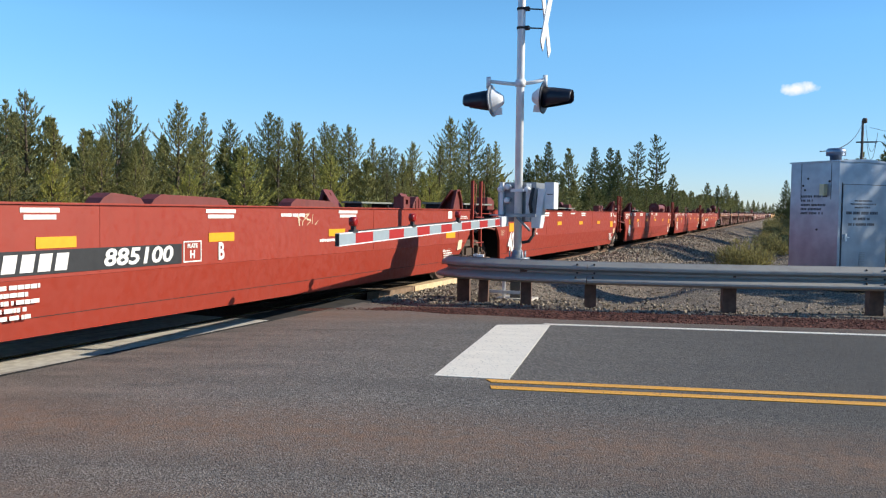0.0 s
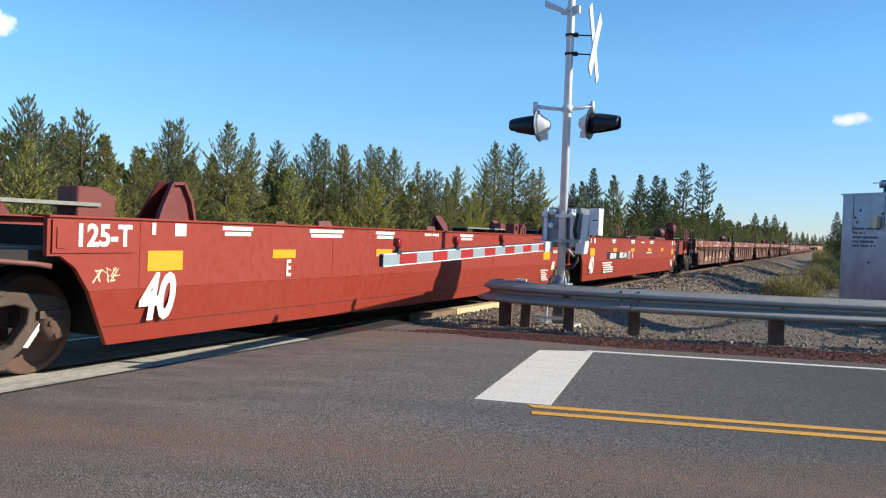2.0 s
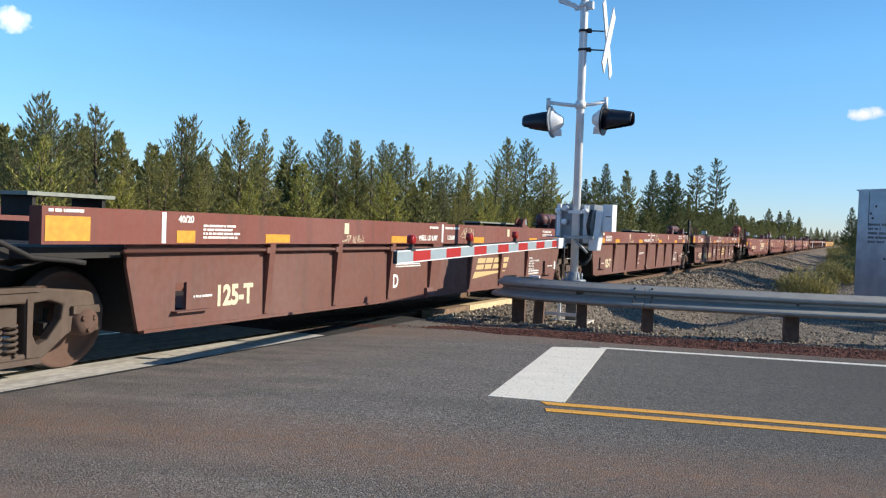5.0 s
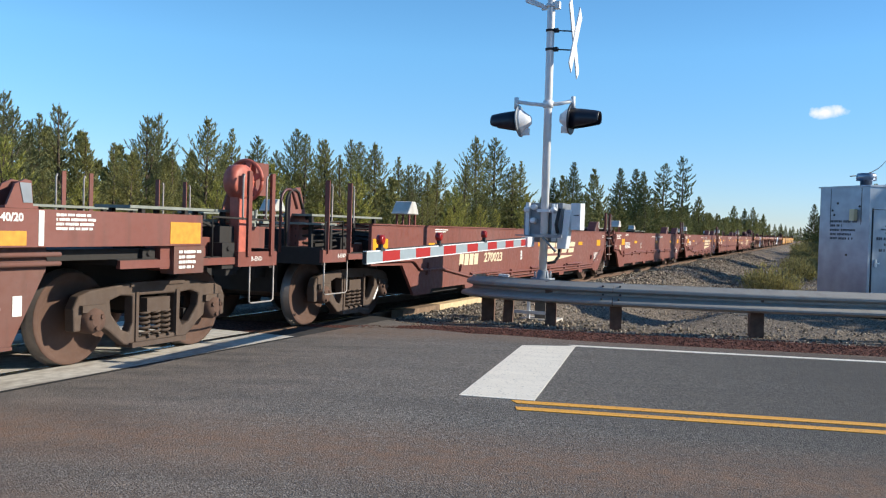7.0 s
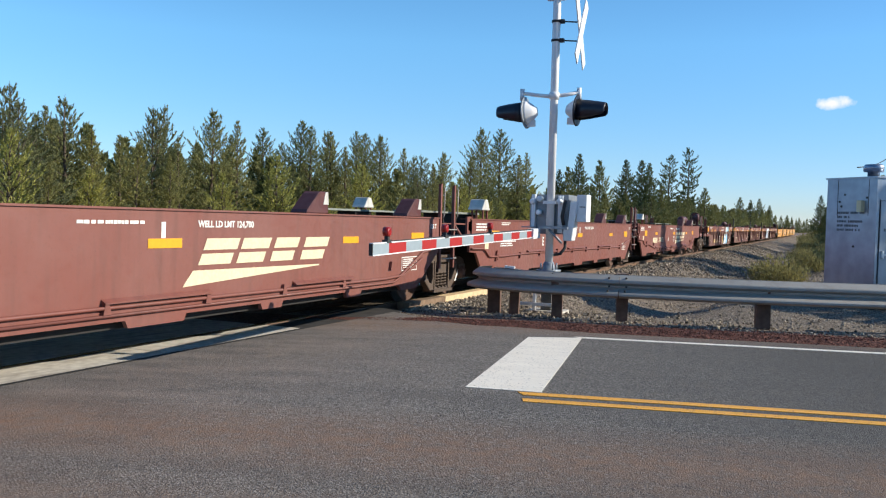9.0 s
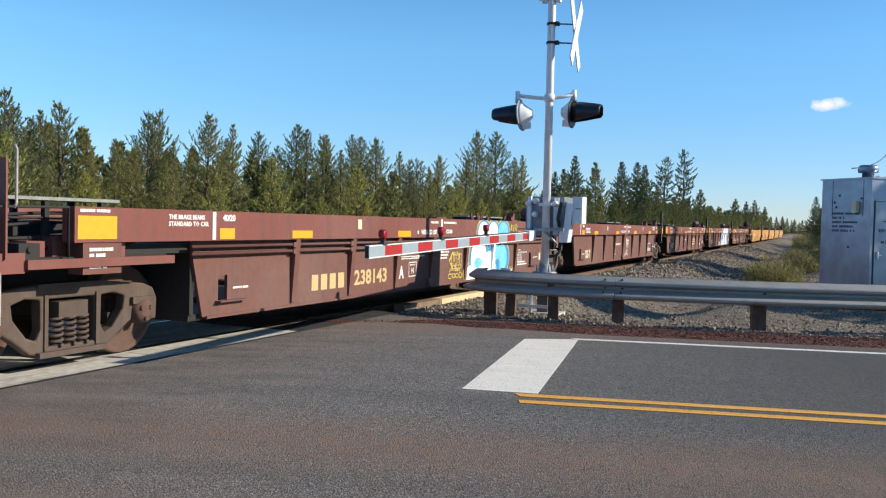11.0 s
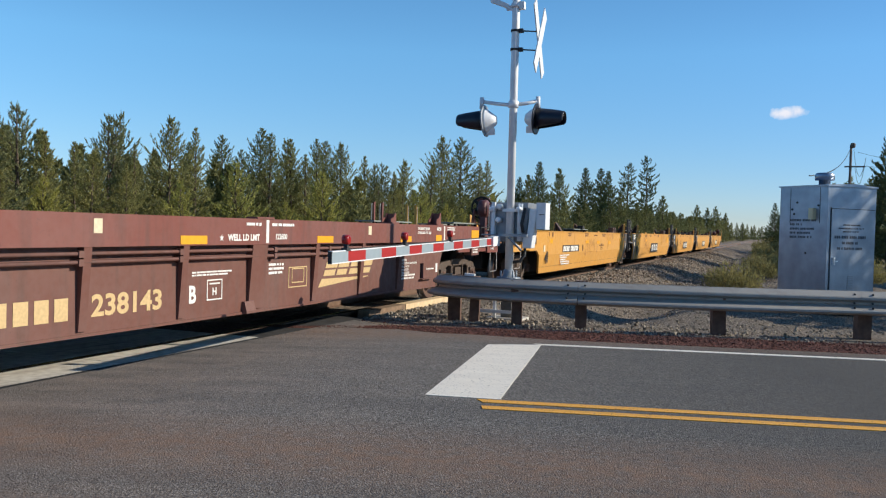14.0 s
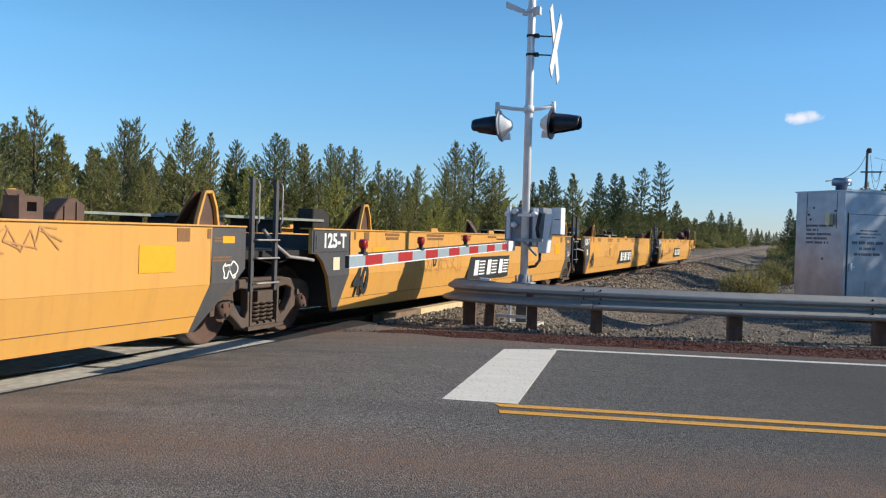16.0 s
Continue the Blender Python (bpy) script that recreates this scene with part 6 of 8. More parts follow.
            prism(bm, [(1.18, z), (1.62, z), (1.58, z + 0.86), (1.36, z + 0.90), (1.22, z + 0.55)], "x", -0.84, -0.80)
            rbox(bm, -0.95, -0.72, 1.25, 1.55, z, z + 0.45, 0.02)
            add("valve_bracket", fixed(bm), material, "tall sloping bracket plate with a valve box")
    if wheel:
        bm = bmesh.new()
        wx, wy = near * 1.08, wheel_y + 0.40
        box(bm, wx - 0.06, wx + 0.06, wy - 0.22, wy - 0.16, z, z + 1.10)
        prism(bm, [(wy - 0.75, z + 0.0), (wy - 0.2, z + 0.0), (wy - 0.2, z + 0.85), (wy - 0.36, z + 0.85)], "x", wx - 0.14, wx - 0.115)
        rbox(bm, wx - 0.13, wx + 0.13, wy - 0.20, wy + 0.06, z + 0.72, z + 1.12, 0.05)
        rbox(bm, wx - 0.10, wx + 0.10, wy - 0.26, wy + 0.05, z, z + 0.34, 0.02)
        add("brake_stand", fixed(bm), material)
        bm = bmesh.new()
        c = Vector((wx + 0.05, wy - 0.30, z + 0.89))
        ring = [(c.x + 0.245 * math.cos(math.tau * k / 28), c.y, c.z + 0.245 * math.sin(math.tau * k / 28)) for k in range(29)]
        tube(bm, ring, 0.024, 6)
        rim = add("brake_wheel", fixed(bm), wheel_mat or material, "broad-spoked hand brake wheel")
        for k in range(6):
            a = math.tau * k / 6 + 0.3
            u, v = Vector((math.cos(a), 0, math.sin(a))), Vector((-math.sin(a), 0, math.cos(a)))
            corners = [c + u * 0.10 + v * 0.045, c + u * 0.24 + v * 0.028, c + u * 0.24 - v * 0.028, c + u * 0.10 - v * 0.045]
            bm = bmesh.new()
            front, back = [[bm.verts.new(q + Vector((0, dy, 0))) for q in corners] for dy in (-0.012, 0.012)]
            bm.faces.new(front); bm.faces.new(back[::-1])
            for i in range(4):
                bm.faces.new((front[i], back[i], back[(i + 1) % 4], front[(i + 1) % 4]))
            part("spoke", fixed(bm), wheel_mat or material, rim)
        bm = lathe(bmesh.new(), [(-0.05, 0.03), (-0.045, 0.06), (-0.02, 0.13), (0.015, 0.13), (0.06, 0.06), (0.14, 0.05)], tuple(c), "y", 18)
        part("hub", fixed(bm), wheel_mat or material, rim)
        bm = bmesh.new()
        lathe(bm, [(-0.10, 0.05), (-0.09, 0.17), (-0.07, 0.20), (0.07, 0.20), (0.09, 0.17), (0.10, 0.05)], (wx + near * 0.20, wy - 0.62, z + 0.86), "x", 18)
        rbox(bm, wx + near * 0.20 - 0.06, wx + near * 0.20 + 0.06, wy - 0.70, wy - 0.54, z, z + 0.75, 0.012)
        add("brake_housing", bm, wheel_mat if wheel_mat and wheel_mat is not BLACK_STEEL else DARK_MAROON, "round brake gear housing on a short post")
        bm = bmesh.new()
        tube(bm, [(wx + 0.02, wy - 0.02, z + 0.55), (wx, wy - 0.04, z + 0.3), (wx - 0.03, wy - 0.1, z - 0.1)], 0.02, 6)
        add("brake_chain", bm, GRATING, "pale brake chain")


def well_inside(unit, L, y0, y1, material, top=1.30):
    """Floor, end walls and cross ties of the well."""
    part("well_floor", box(bmesh.new(), -1.34, 1.34, y0, y1, 0.26, 0.33), material, unit)
    wall = part("end_wall", box(bmesh.new(), -1.36, 1.36, 0, 0.06, 0.331, top), material, unit)
    wall.matrix_basis = pose(0, y0, 0)
    again(wall, pose(0, y1 - 0.06, 0))
    tie = part("cross_member", box(bmesh.new(), -1.34, 1.34, -0.12, 0.12, 0.331, 0.40), material, unit)
    for k in range(5):
        m = pose(0, y0 + (y1 - y0) * (k + 0.5) / 5, 0)
        if k:
            again(tie, m)
        else:
            tie.matrix_basis = m
    for ya, yb in ((0.10, y0 - 0.002), (y1 + 0.002, L - 0.10)):
        bm = bmesh.new()
        prism(bm, [(-0.42, 0.60), (0.42, 0.60), (0.42, 1.0), (1.34, 1.0), (1.34, 1.10), (-1.34, 1.10), (-1.34, 1.0), (-0.42, 1.0)], "y", ya, yb)
        part("end_frame", fixed(bm), BLACK_STEEL, unit)


def hoses(unit, y, material=ROD):
    bm = bmesh.new()
    tube(bm, [(1.42, y - 0.55, 1.36), (1.46, y - 0.30, 1.16), (1.42, y + 0.05, 1.02), (1.46, y + 0.40, 0.99), (1.50, y + 0.52, 0.97)], 0.024, 6)
    part("brake_hose", bm, material, unit, "dusty brake hose between the cars")
    bm = bmesh.new()
    for x in (-1.1, -0.4, 0.7, 1.2):
        tube(bm, [(x, y - 0.6, 1.05), (x + 0.05, y, 0.92), (x, y + 0.6, 1.05)], 0.02, 5)
    rbox(bm, -0.5, 0.5, y - 0.5, y + 0.5, 0.75, 1.0, 0.03)
    part("joint_casting", bm, BLACK_STEEL, unit)


def plates(unit, spots, x, material=YELLOW_TAPE):
    for y, z, w, h in spots:
        bm = bmesh.new()
        sheet(bm, y, y + w, z, z + h, x)
        part("reflector_plate", bm, material, unit, "yellow reflective sheet")


# -- red and yellow cars with smooth sides --
def smooth_car(s, L, letter, paint_mat, group, label, front="joint", rear="joint", panel=None, yellow=False, seed=1):
    u = empty("well_car", pose(TRACK_X, s, 0), label, "well car", group)
    moving.append((u, s))
    xf = lambda z: 1.49 if z >= 0.735 else 1.49 - 0.17 * (0.735 - z)
    f0 = 0.48 if front == "joint" else -0.42
    r0 = L - 1.02 if rear == "joint" else L + 0.36
    top = 1.385
    up = [(f0, top), (f0, 1.055), (0.62, 1.055), (0.78, 0.95), (0.93, 0.74)] if front == "joint" else [(f0, top), (f0, 0.86), (0.40, 0.86), (0.62, 0.74)]
    up += [(L - 1.22, 0.74), (L - 1.10, 0.84), (r0, 0.90), (r0, top)] if rear == "joint" else [(L - 0.95, 0.74), (L - 0.75, 0.82), (r0, 0.84), (r0, top)]
    fb = 0.93 if front == "joint" else 0.62
    rb = L - 1.22 if rear == "joint" else L - 0.95
    low = [(fb, 0.738), (fb + 0.30, 0.225), (rb - 0.62, 0.225), (rb, 0.738)]
    bm = bmesh.new()
    shell(bm, up[::-1], xf)
    paired("side_wall", bm, paint_mat, u)
    bm = bmesh.new()
    shell(bm, low, xf)
    paired("lower_wall", bm, paint_mat, u)
    paired("top_flange", box(bmesh.new(), 1.30, 1.515, f0, r0, top, top + 0.018), paint_mat, u)
    # shallow weld seams and a lapped patch plate
    bm = bmesh.new()
    for y in (1.52, 4.9, 10.6, L - 1.66):
        box(bm, 1.488, 1.494, y, y + 0.018, 0.76, top - 0.01)
    part("seam", bm, paint_mat, u, "", "stuff")
    bm = bmesh.new()
    prism(bm, [(fb + 0.22, 0.395), (rb - 0.42, 0.395), (rb - 0.42, 0.401), (fb + 0.22, 0.401)], "x", 1.4325, 1.4365)
    part("seam", fixed(bm), BLACK_STEEL if not yellow else DARK_BROWN, u, "thin dark weld line low on the side", "stuff")
    # small flaps and brackets on the chord
    for y in (4.72, 7.85) if panel != "number" else ():
        for sx in (-1, 1):
            bm = bmesh.new()
            prism(bm, [(y - 0.16, top + 0.018), (y + 0.16, top + 0.018), (y + 0.10, top + 0.085), (y - 0.17, top + 0.075)], "x", sx * 1.47 - 0.02, sx * 1.47 + 0.02)
            part("flap", fixed(bm), MAROON if not yellow else paint_mat, u)
    if letter == "D" and not yellow:
        bm = bmesh.new()
        lathe(bm, [(-1.45, 0.05), (-1.42, 0.16), (-1.35, 0.19), (1.35, 0.19), (1.42, 0.16), (1.45, 0.05)], (1.12, 12.4, 1.62), "y", 22)
        part("air_tank", bm, RED_SHADE, u, "long dark red reservoir on the chord")
        for y in (11.0, 13.8):
            bm = bmesh.new()
            prism(bm, [(0.88, 1.40), (1.40, 1.40), (1.36, 1.74), (1.24, 1.86), (1.0, 1.86), (0.88, 1.72)], "y", y - 0.03, y + 0.03)
            part("tank_bracket", fixed(bm), RED_SHADE, u)
    GUIDE = DARK_BROWN if yellow else RED_SHADE
    well_inside(u, L, 1.45, L - 2.0, BLACK_STEEL if not yellow else CAR_GREY)
    if yellow:
        if rear == "joint":
            bm = bmesh.new()
            shell(bm, [(rb + 0.004, 0.742), (L - 1.095, 0.84), (r0 + 0.004, 0.90), (r0 + 0.004, 1.382), (L - 1.64, 1.382), (L - 1.66, 0.742)], lambda z: 1.494, 0.003)
            shell(bm, [(rb - 0.61, 0.224), (rb + 0.004, 0.738), (L - 1.66, 0.738), (L - 1.90, 0.224)], lambda z: xf(z) + 0.004, 0.003)
            part("grey_end", fixed(bm), CAR_GREY, u, "dark grey painted car end")
        if front == "joint":
            bm = bmesh.new()
            shell(bm, [(0.476, 1.382), (0.476, 1.057), (0.617, 1.052), (0.777, 0.947), (0.925, 0.742), (1.53, 0.742), (1.56, 1.06), (1.55, 1.382)], lambda z: 1.494, 0.003)
            shell(bm, [(0.925, 0.738), (1.225, 0.224), (1.33, 0.224), (1.53, 0.738)], lambda z: xf(z) + 0.004, 0.003)
            part("grey_end", fixed(bm), CAR_GREY, u, "dark grey painted car end")
    if front == "joint":
        bm = bmesh.new()
        rbox(bm, 1.496, 1.507, 0.52, 1.46, 1.08, 1.365, 0.006)
        box(bm, 1.496, 1.516, 0.56, 0.66, 1.12, 1.30)
        part("plate", bm, CAR_GREY if yellow else paint_mat, u, "bolted number plate at the car end")
        words(u, "125-T", 1.07, 1.225, 1.509, 0.27, STENCIL, 0.009, 0, 1.0)
        words(u, "40", 1.88 if yellow else 1.74, 0.63, 1.4935, 0.60, BLACK_PLATE if yellow else STENCIL, 0.022, 0.25, 0.76, "leaning dark numerals" if yellow else "leaning white numerals")
    for sx in (1, -1):
        if rear == "joint":
            guide_plate(u, L - 1.74, sx, GUIDE)
            if sx > 0:
                guide_plate(u, L - 3.63, sx, GUIDE, "wedge")
                guide_plate(u, L - 4.04, sx, GUIDE, "eye")
        if front == "joint":
            guide_plate(u, 1.99, sx, GUIDE)
            bm = bmesh.new()
            prism(bm, [(1.10, 1.385), (1.56, 1.385), (1.56, 1.60), (1.36, 1.68), (1.10, 1.68)], "x", sx * 1.0 - 0.13, sx * 1.0 + 0.13)
            part("end_block", bevelled(fixed(bm), 0.012), BLACK_STEEL if yellow else GUIDE, u, "dark steel block on the end platform")
    if rear == "joint":
        walkway(u, L - 1.6, L - 0.15)
        ladder(u, L - 0.90, L - 0.40, 0.62, 1.99, CAR_GREY if yellow else paint_mat, 1.53, (0.72, 1.02, 1.24), ROD if yellow else paint_mat)
        hoses(u, L, ROD if yellow else MAROON)
    else:
        end_deck(u, L, True, paint_mat, 0.98, True, RED_SHADE if not yellow else BLACK_STEEL, True, -0.75, 0.5, letter="A")
    if front == "joint":
        walkway(u, 0.2, 1.35)
    else:
        end_deck(u, L, False, paint_mat, 0.98, False, BLACK_STEEL, False, 1.0, 1.05)
        bm = bmesh.new()
        rbox(bm, 1.492, 1.506, -0.40, 0.36, 0.872, 1.372, 0.006)
        for q in ((0.02, 0.24, 1.02, 1.04), (0.02, 0.24, 1.22, 1.24), (0.02, 0.04, 1.04, 1.22), (0.22, 0.24, 1.04, 1.22)):
            box(bm, 1.506, 1.520, *q)
        panel_plate = part("corner_panel", bm, paint_mat, u, "bolted yellow corner panel with a raised frame")
        # no real hollow: a flat dark sheet stands for its shade
        part("recess", box(bmesh.new(), 1.5065, 1.510, 0.045, 0.215, 1.045, 1.215), DARK_BROWN, panel_plate, "dark recess in the frame")
        words(u, "40", 1.38, 0.64, 1.4945, 0.46, BLACK_PLATE, 0.012, 0.25, 0.75, "leaning dark numerals")
        bm = bmesh.new()
        rnd = random.Random(5)
        lathe(bm, [(-0.3, 0.06), (-0.28, 0.13), (0.28, 0.13), (0.3, 0.06)], (0.55, -0.65, 1.62), "x", 16)
        for k in range(7):
            x, y = rnd.uniform(-0.2, 1.1), rnd.uniform(-1.1, 0.1)
            tube(bm, [(x, y, 1.0), (x, y + 0.05, 1.35 + 0.3 * rnd.random()), (x - 0.15, y + 0.3, 1.4), (x - 0.1, y + 0.4, 1.0)], 0.028, 6)
            rbox(bm, x - 0.09, x + 0.09, y - 0.1, y + 0.1, 1.0, 1.25 + 0.3 * rnd.random(), 0.02)
        part("brake_gear", bm, RUSTY_YELLOW, u, "rusty brown brake cylinder, valves and pipes", "stuff")
        bm = bmesh.new()
        prism(bm, [(-1.75, 1.0), (-1.12, 1.0), (-1.12, 1.50), (-1.22, 1.56), (-1.70, 1.76), (-1.75, 1.76)], "x", 0.30, 0.33)
        part("gusset", fixed(bm), paint_mat, u, "yellow triangular bracket")
    bm = bmesh.new()
    rnd = random.Random(seed)
    xs = 1.4925
    # data stencils
    if not yellow:
        bars(bm, L - 2.42, L - 1.85, 0.36, 0.66, 7, 1.470, 0.3, seed, 0.45)
    bars(bm, L - 1.60, L - 1.15, 1.20, 1.27, 2, xs, 0, seed + 1)
    bars(bm, L - 1.62, L - 1.15, 0.98, 1.05, 2, xs, 0, seed + 2)
    if panel == "number":
        rows = ((4.0, 4.42), (6.47, 7.02), (9.48, 10.05))
        bars(bm, 7.98, 8.55, 1.24, 1.31, 1, xs, 0, seed + 5)
        bars(bm, 8.95, 9.8, 0.89, 0.955, 1, xs, 0, seed + 7)
    else:
        rows = ((2.70, 3.22), (4.35, 5.15), (6.02, 6.58), (9.0, 9.57))
        bars(bm, 7.6, 8.15, 1.28, 1.35, 1, xs, 0, seed + 5)
    for k, (p, q) in enumerate(rows):
        for zz in (1.355, 1.295):
            box(bm, xs, xs + 0.003, p + (1.355 - zz) * 0.6, q - (1.355 - zz) * 0.6, zz - 0.042, zz)
    sheet(bm, L - 2.22, L - 2.02, 1.22, 1.36, 1.4925)
    sheet(bm, L - 1.72, L - 1.66, 1.25, 1.36, 1.4925)
    sheet(bm, 1.67, 1.72, 1.25, 1.365, 1.4925)
    sheet(bm, 1.98, 2.14, 1.24, 1.365, 1.4925)
    part("stencil", bm, STENCIL if not yellow else STENCIL_BROWN, u, "small white stencilled data" if not yellow else "small brownish stencilled data", "stuff")
    spots = [(L - 2.31, 0.85, 0.47, 0.20), (1.62, 0.90, 0.48, 0.195)] + ([(4.16, 1.0, 0.45, 0.10), (6.52, 0.99, 0.47, 0.10), (9.2, 0.99, 0.47, 0.10), (11.48, 0.99, 0.48, 0.10)] if panel == "number" else [(3.60, 1.0, 0.46, 0.10), (6.05, 1.0, 0.47, 0.10), (8.72, 0.99, 0.47, 0.10), (11.38, 0.98, 0.45, 0.10)])
    if yellow:
        spots = [(L - 2.78, 0.90, 0.53, 0.28)] + ([(2.28, 0.93, 0.48, 0.20), (4.60, 1.03, 0.48, 0.09), (L - 0.95 - 0.50, 1.20, 0.22, 0.08)] if front == "joint" else [(1.75, 1.05, 0.34, 0.13), (6.60, 1.02, 0.47, 0.10), (8.50, 1.0, 0.47, 0.10), (10.7, 0.97, 0.43, 0.10)])
    plates(u, spots, 1.493)
    bm = bmesh.new()
    prism(bm, [(L - 1.72, 0.60), (L - 1.50, 0.62), (L - 1.44, 0.80), (L - 1.66, 0.79)], "x", 1.470, 1.4935)
    if yellow:
        bm.free()
        bm = bmesh.new()
        sheet(bm, 1.06, 1.24, 0.82, 1.0, 1.4965)
    part("label_plate", fixed(bm), CREAM_STENCIL, u, "small yellow and white placard")
    words(u, letter, (6.13 if yellow else 6.74) if panel == "number" else (4.74 if yellow else 3.92), 0.87, 1.4985, 0.27, BLACK_PLATE if yellow else STENCIL, 0.008, 0, 0.75)
    if panel == "number":
        bm = bmesh.new()
        sheet(bm, 3.30 if yellow else 3.45, 5.55 if yellow else 6.06, 0.775, 0.985, 1.493)
        p = part("number_panel", bm, BLACK_PLATE, u, "black number panel with leaning white characters")
        numerals(p, 3.38 if yellow else 3.80, 0.80, 0.155, 4, 0.21 if yellow else 0.185, STENCIL, "white company mark as plain blocks", 1.498)
        if yellow:
            numerals(p, 4.35, 0.80, 0.155, 6, 0.175, STENCIL, "white car number as plain blocks", 1.498)
        else:
            words(p, "885100", 5.42, 0.878, 1.498, 0.225, STENCIL, 0.006, 0.15, 1.44, "leaning white car number")
        hy = 9.22 if yellow else 6.09
        outline(u, hy, hy + 0.30, 0.78, 1.01, 1.493, STENCIL_BROWN if yellow else STENCIL)
        words(u, "H", hy + 0.15, 0.86, 1.4945, 0.12, STENCIL_BROWN if yellow else STENCIL, 0.004)
        words(u, "PLATE", hy + 0.15, 0.955, 1.4945, 0.06, STENCIL_BROWN if yellow else STENCIL, 0.003)
        bm = bmesh.new()
        bars(bm, 3.0, 4.25, 0.38, 0.70, 5, 1.486, 0.5, seed + 9, 0.5)
        part("stencil", bm, STENCIL, u, "block of small white data", "stuff")
    if panel == "number" and not yellow:
        for y0, y1 in ((7.2, 9.2), (10.28, 12.28)) if letter == "A" else ((4.9, 5.5), (5.6, 6.9), (8.2, 9.4)):
            bm = bmesh.new()
            prism(bm, [(y0, top + 0.018), (y1, top + 0.018), (y1 - 0.05, top + 0.075), (y1 - 0.2, top + 0.10), (y0 + 0.15, top + 0.12), (y0 + 0.05, top + 0.07)], "x", 1.30, 1.49)
            part("top_stiffener", fixed(bm), RED_SHADE, u, "low dark red stiffener on the chord")
    if panel == "logo":
        bm = bmesh.new()
        prism(bm, [(6.35, 0.46), (9.0, 0.46), (9.12, 0.92), (6.60, 0.92)], "x", 1.4925, 1.4965)
        p = part("logo_panel", fixed(bm), BLACK_PLATE, u, "black panel with a striped white company mark")
        bm = bmesh.new()
        for i in range(3):
            y = 6.72 + i * 0.78
            slanted(bm, y + 0.05, 0.54, 0.24, 0.31, 0.3, 1.4985)
            for k in range(5):
                slanted(bm, y + 0.34 + 0.02 * k, 0.55 + k * 0.064, 0.34, 0.030, 0.3, 1.4985)
        part("emblem", fixed(bm), STENCIL, p, "white company mark as plain shapes")
    return u


def scrawl(unit, y, z, w, h, x, material, seed, strokes=5, r=0.011, label="spray-painted scrawl"):
    """Unreadable hand-drawn loops."""
    rnd = random.Random(seed)
    bm = bmesh.new()
    for k in range(strokes):
        cy, cz = y + w * (k + 0.5) / strokes, z + h / 2
        pts = []
        a = rnd.uniform(0, 6)
        for i in range(9):
            a += rnd.uniform(0.5, 1.3)
            pts.append((x, cy + 0.62 * w / strokes * math.cos(a) * rnd.uniform(0.4, 1.1), cz + 0.5 * h * math.sin(a) * rnd.uniform(0.5, 1.1)))
        P = [Vector(p) for p in pts]
        fine = []
        for i in range(len(P) - 1):
            a0, b0, c0, d0 = P[max(0, i - 1)], P[i], P[i + 1], P[min(len(P) - 1, i + 2)]
            for q in range(4):
                t = q / 4
                fine.append(0.5 * ((2 * b0) + (c0 - a0) * t + (2 * a0 - 5 * b0 + 4 * c0 - d0) * t * t + (3 * b0 - a0 - 3 * c0 + d0) * t ** 3))
        left, right = [], []
        for i, p in enumerate(fine):
            d = fine[min(i + 1, len(fine) - 1)] - fine[max(i - 1, 0)]
            n = Vector((0, -d.z, d.y))
            n = n.normalized() * r if n.length > 1e-6 else Vector((0, r, 0))
            left.append(bm.verts.new(p + n)); right.append(bm.verts.new(p - n))
        for i in range(len(fine) - 1):
            bm.faces.new((left[i], right[i], right[i + 1], left[i + 1]))
    for f in list(bm.faces):
        f.normal_update()
        if f.normal.x < 0:
            f.normal_flip()
    return part("graffiti", bm, material, unit, label, "stuff")


def tag(unit, y, z, w, h, x, material, seed, glyphs=4, r=0.012, label="quick angular spray-painted marks"):
    """Unreadable angular brush strokes, each a bent ribbon."""
    rnd = random.Random(seed)
    bm = bmesh.new()
    step = w / glyphs
    for k in range(glyphs):
        for _ in range(3):
            n = rnd.choice((2, 3, 4))
            pts = [(y + step * (k + rnd.uniform(-0.15, 1.1)), z + h * rnd.choice((0.0, 0.08, 0.45, 0.9, 1.0)) + rnd.uniform(-0.1, 0.1) * h) for i in range(n)]
            for (y0, z0), (y1, z1) in zip(pts, pts[1:]):
                d = Vector((y1 - y0, z1 - z0))
                if d.length < 0.3 * min(step, h):
                    continue
                nn = Vector((-d.y, d.x)).normalized() * r * rnd.uniform(0.7, 1.2)
                xx = x + 0.0004 * rnd.random()
                f = bm.faces.new([bm.verts.new((xx, p, q)) for p, q in ((y0 - nn.x, z0 - nn.y), (y1 - nn.x * 0.6, z1 - nn.y * 0.6), (y1 + nn.x * 0.6, z1 + nn.y * 0.6), (y0 + nn.x, z0 + nn.y))])
                f.normal_update()
                if f.normal.x < 0:
                    f.normal_flip()
    return part("graffiti", bm, material, unit, label, "stuff")


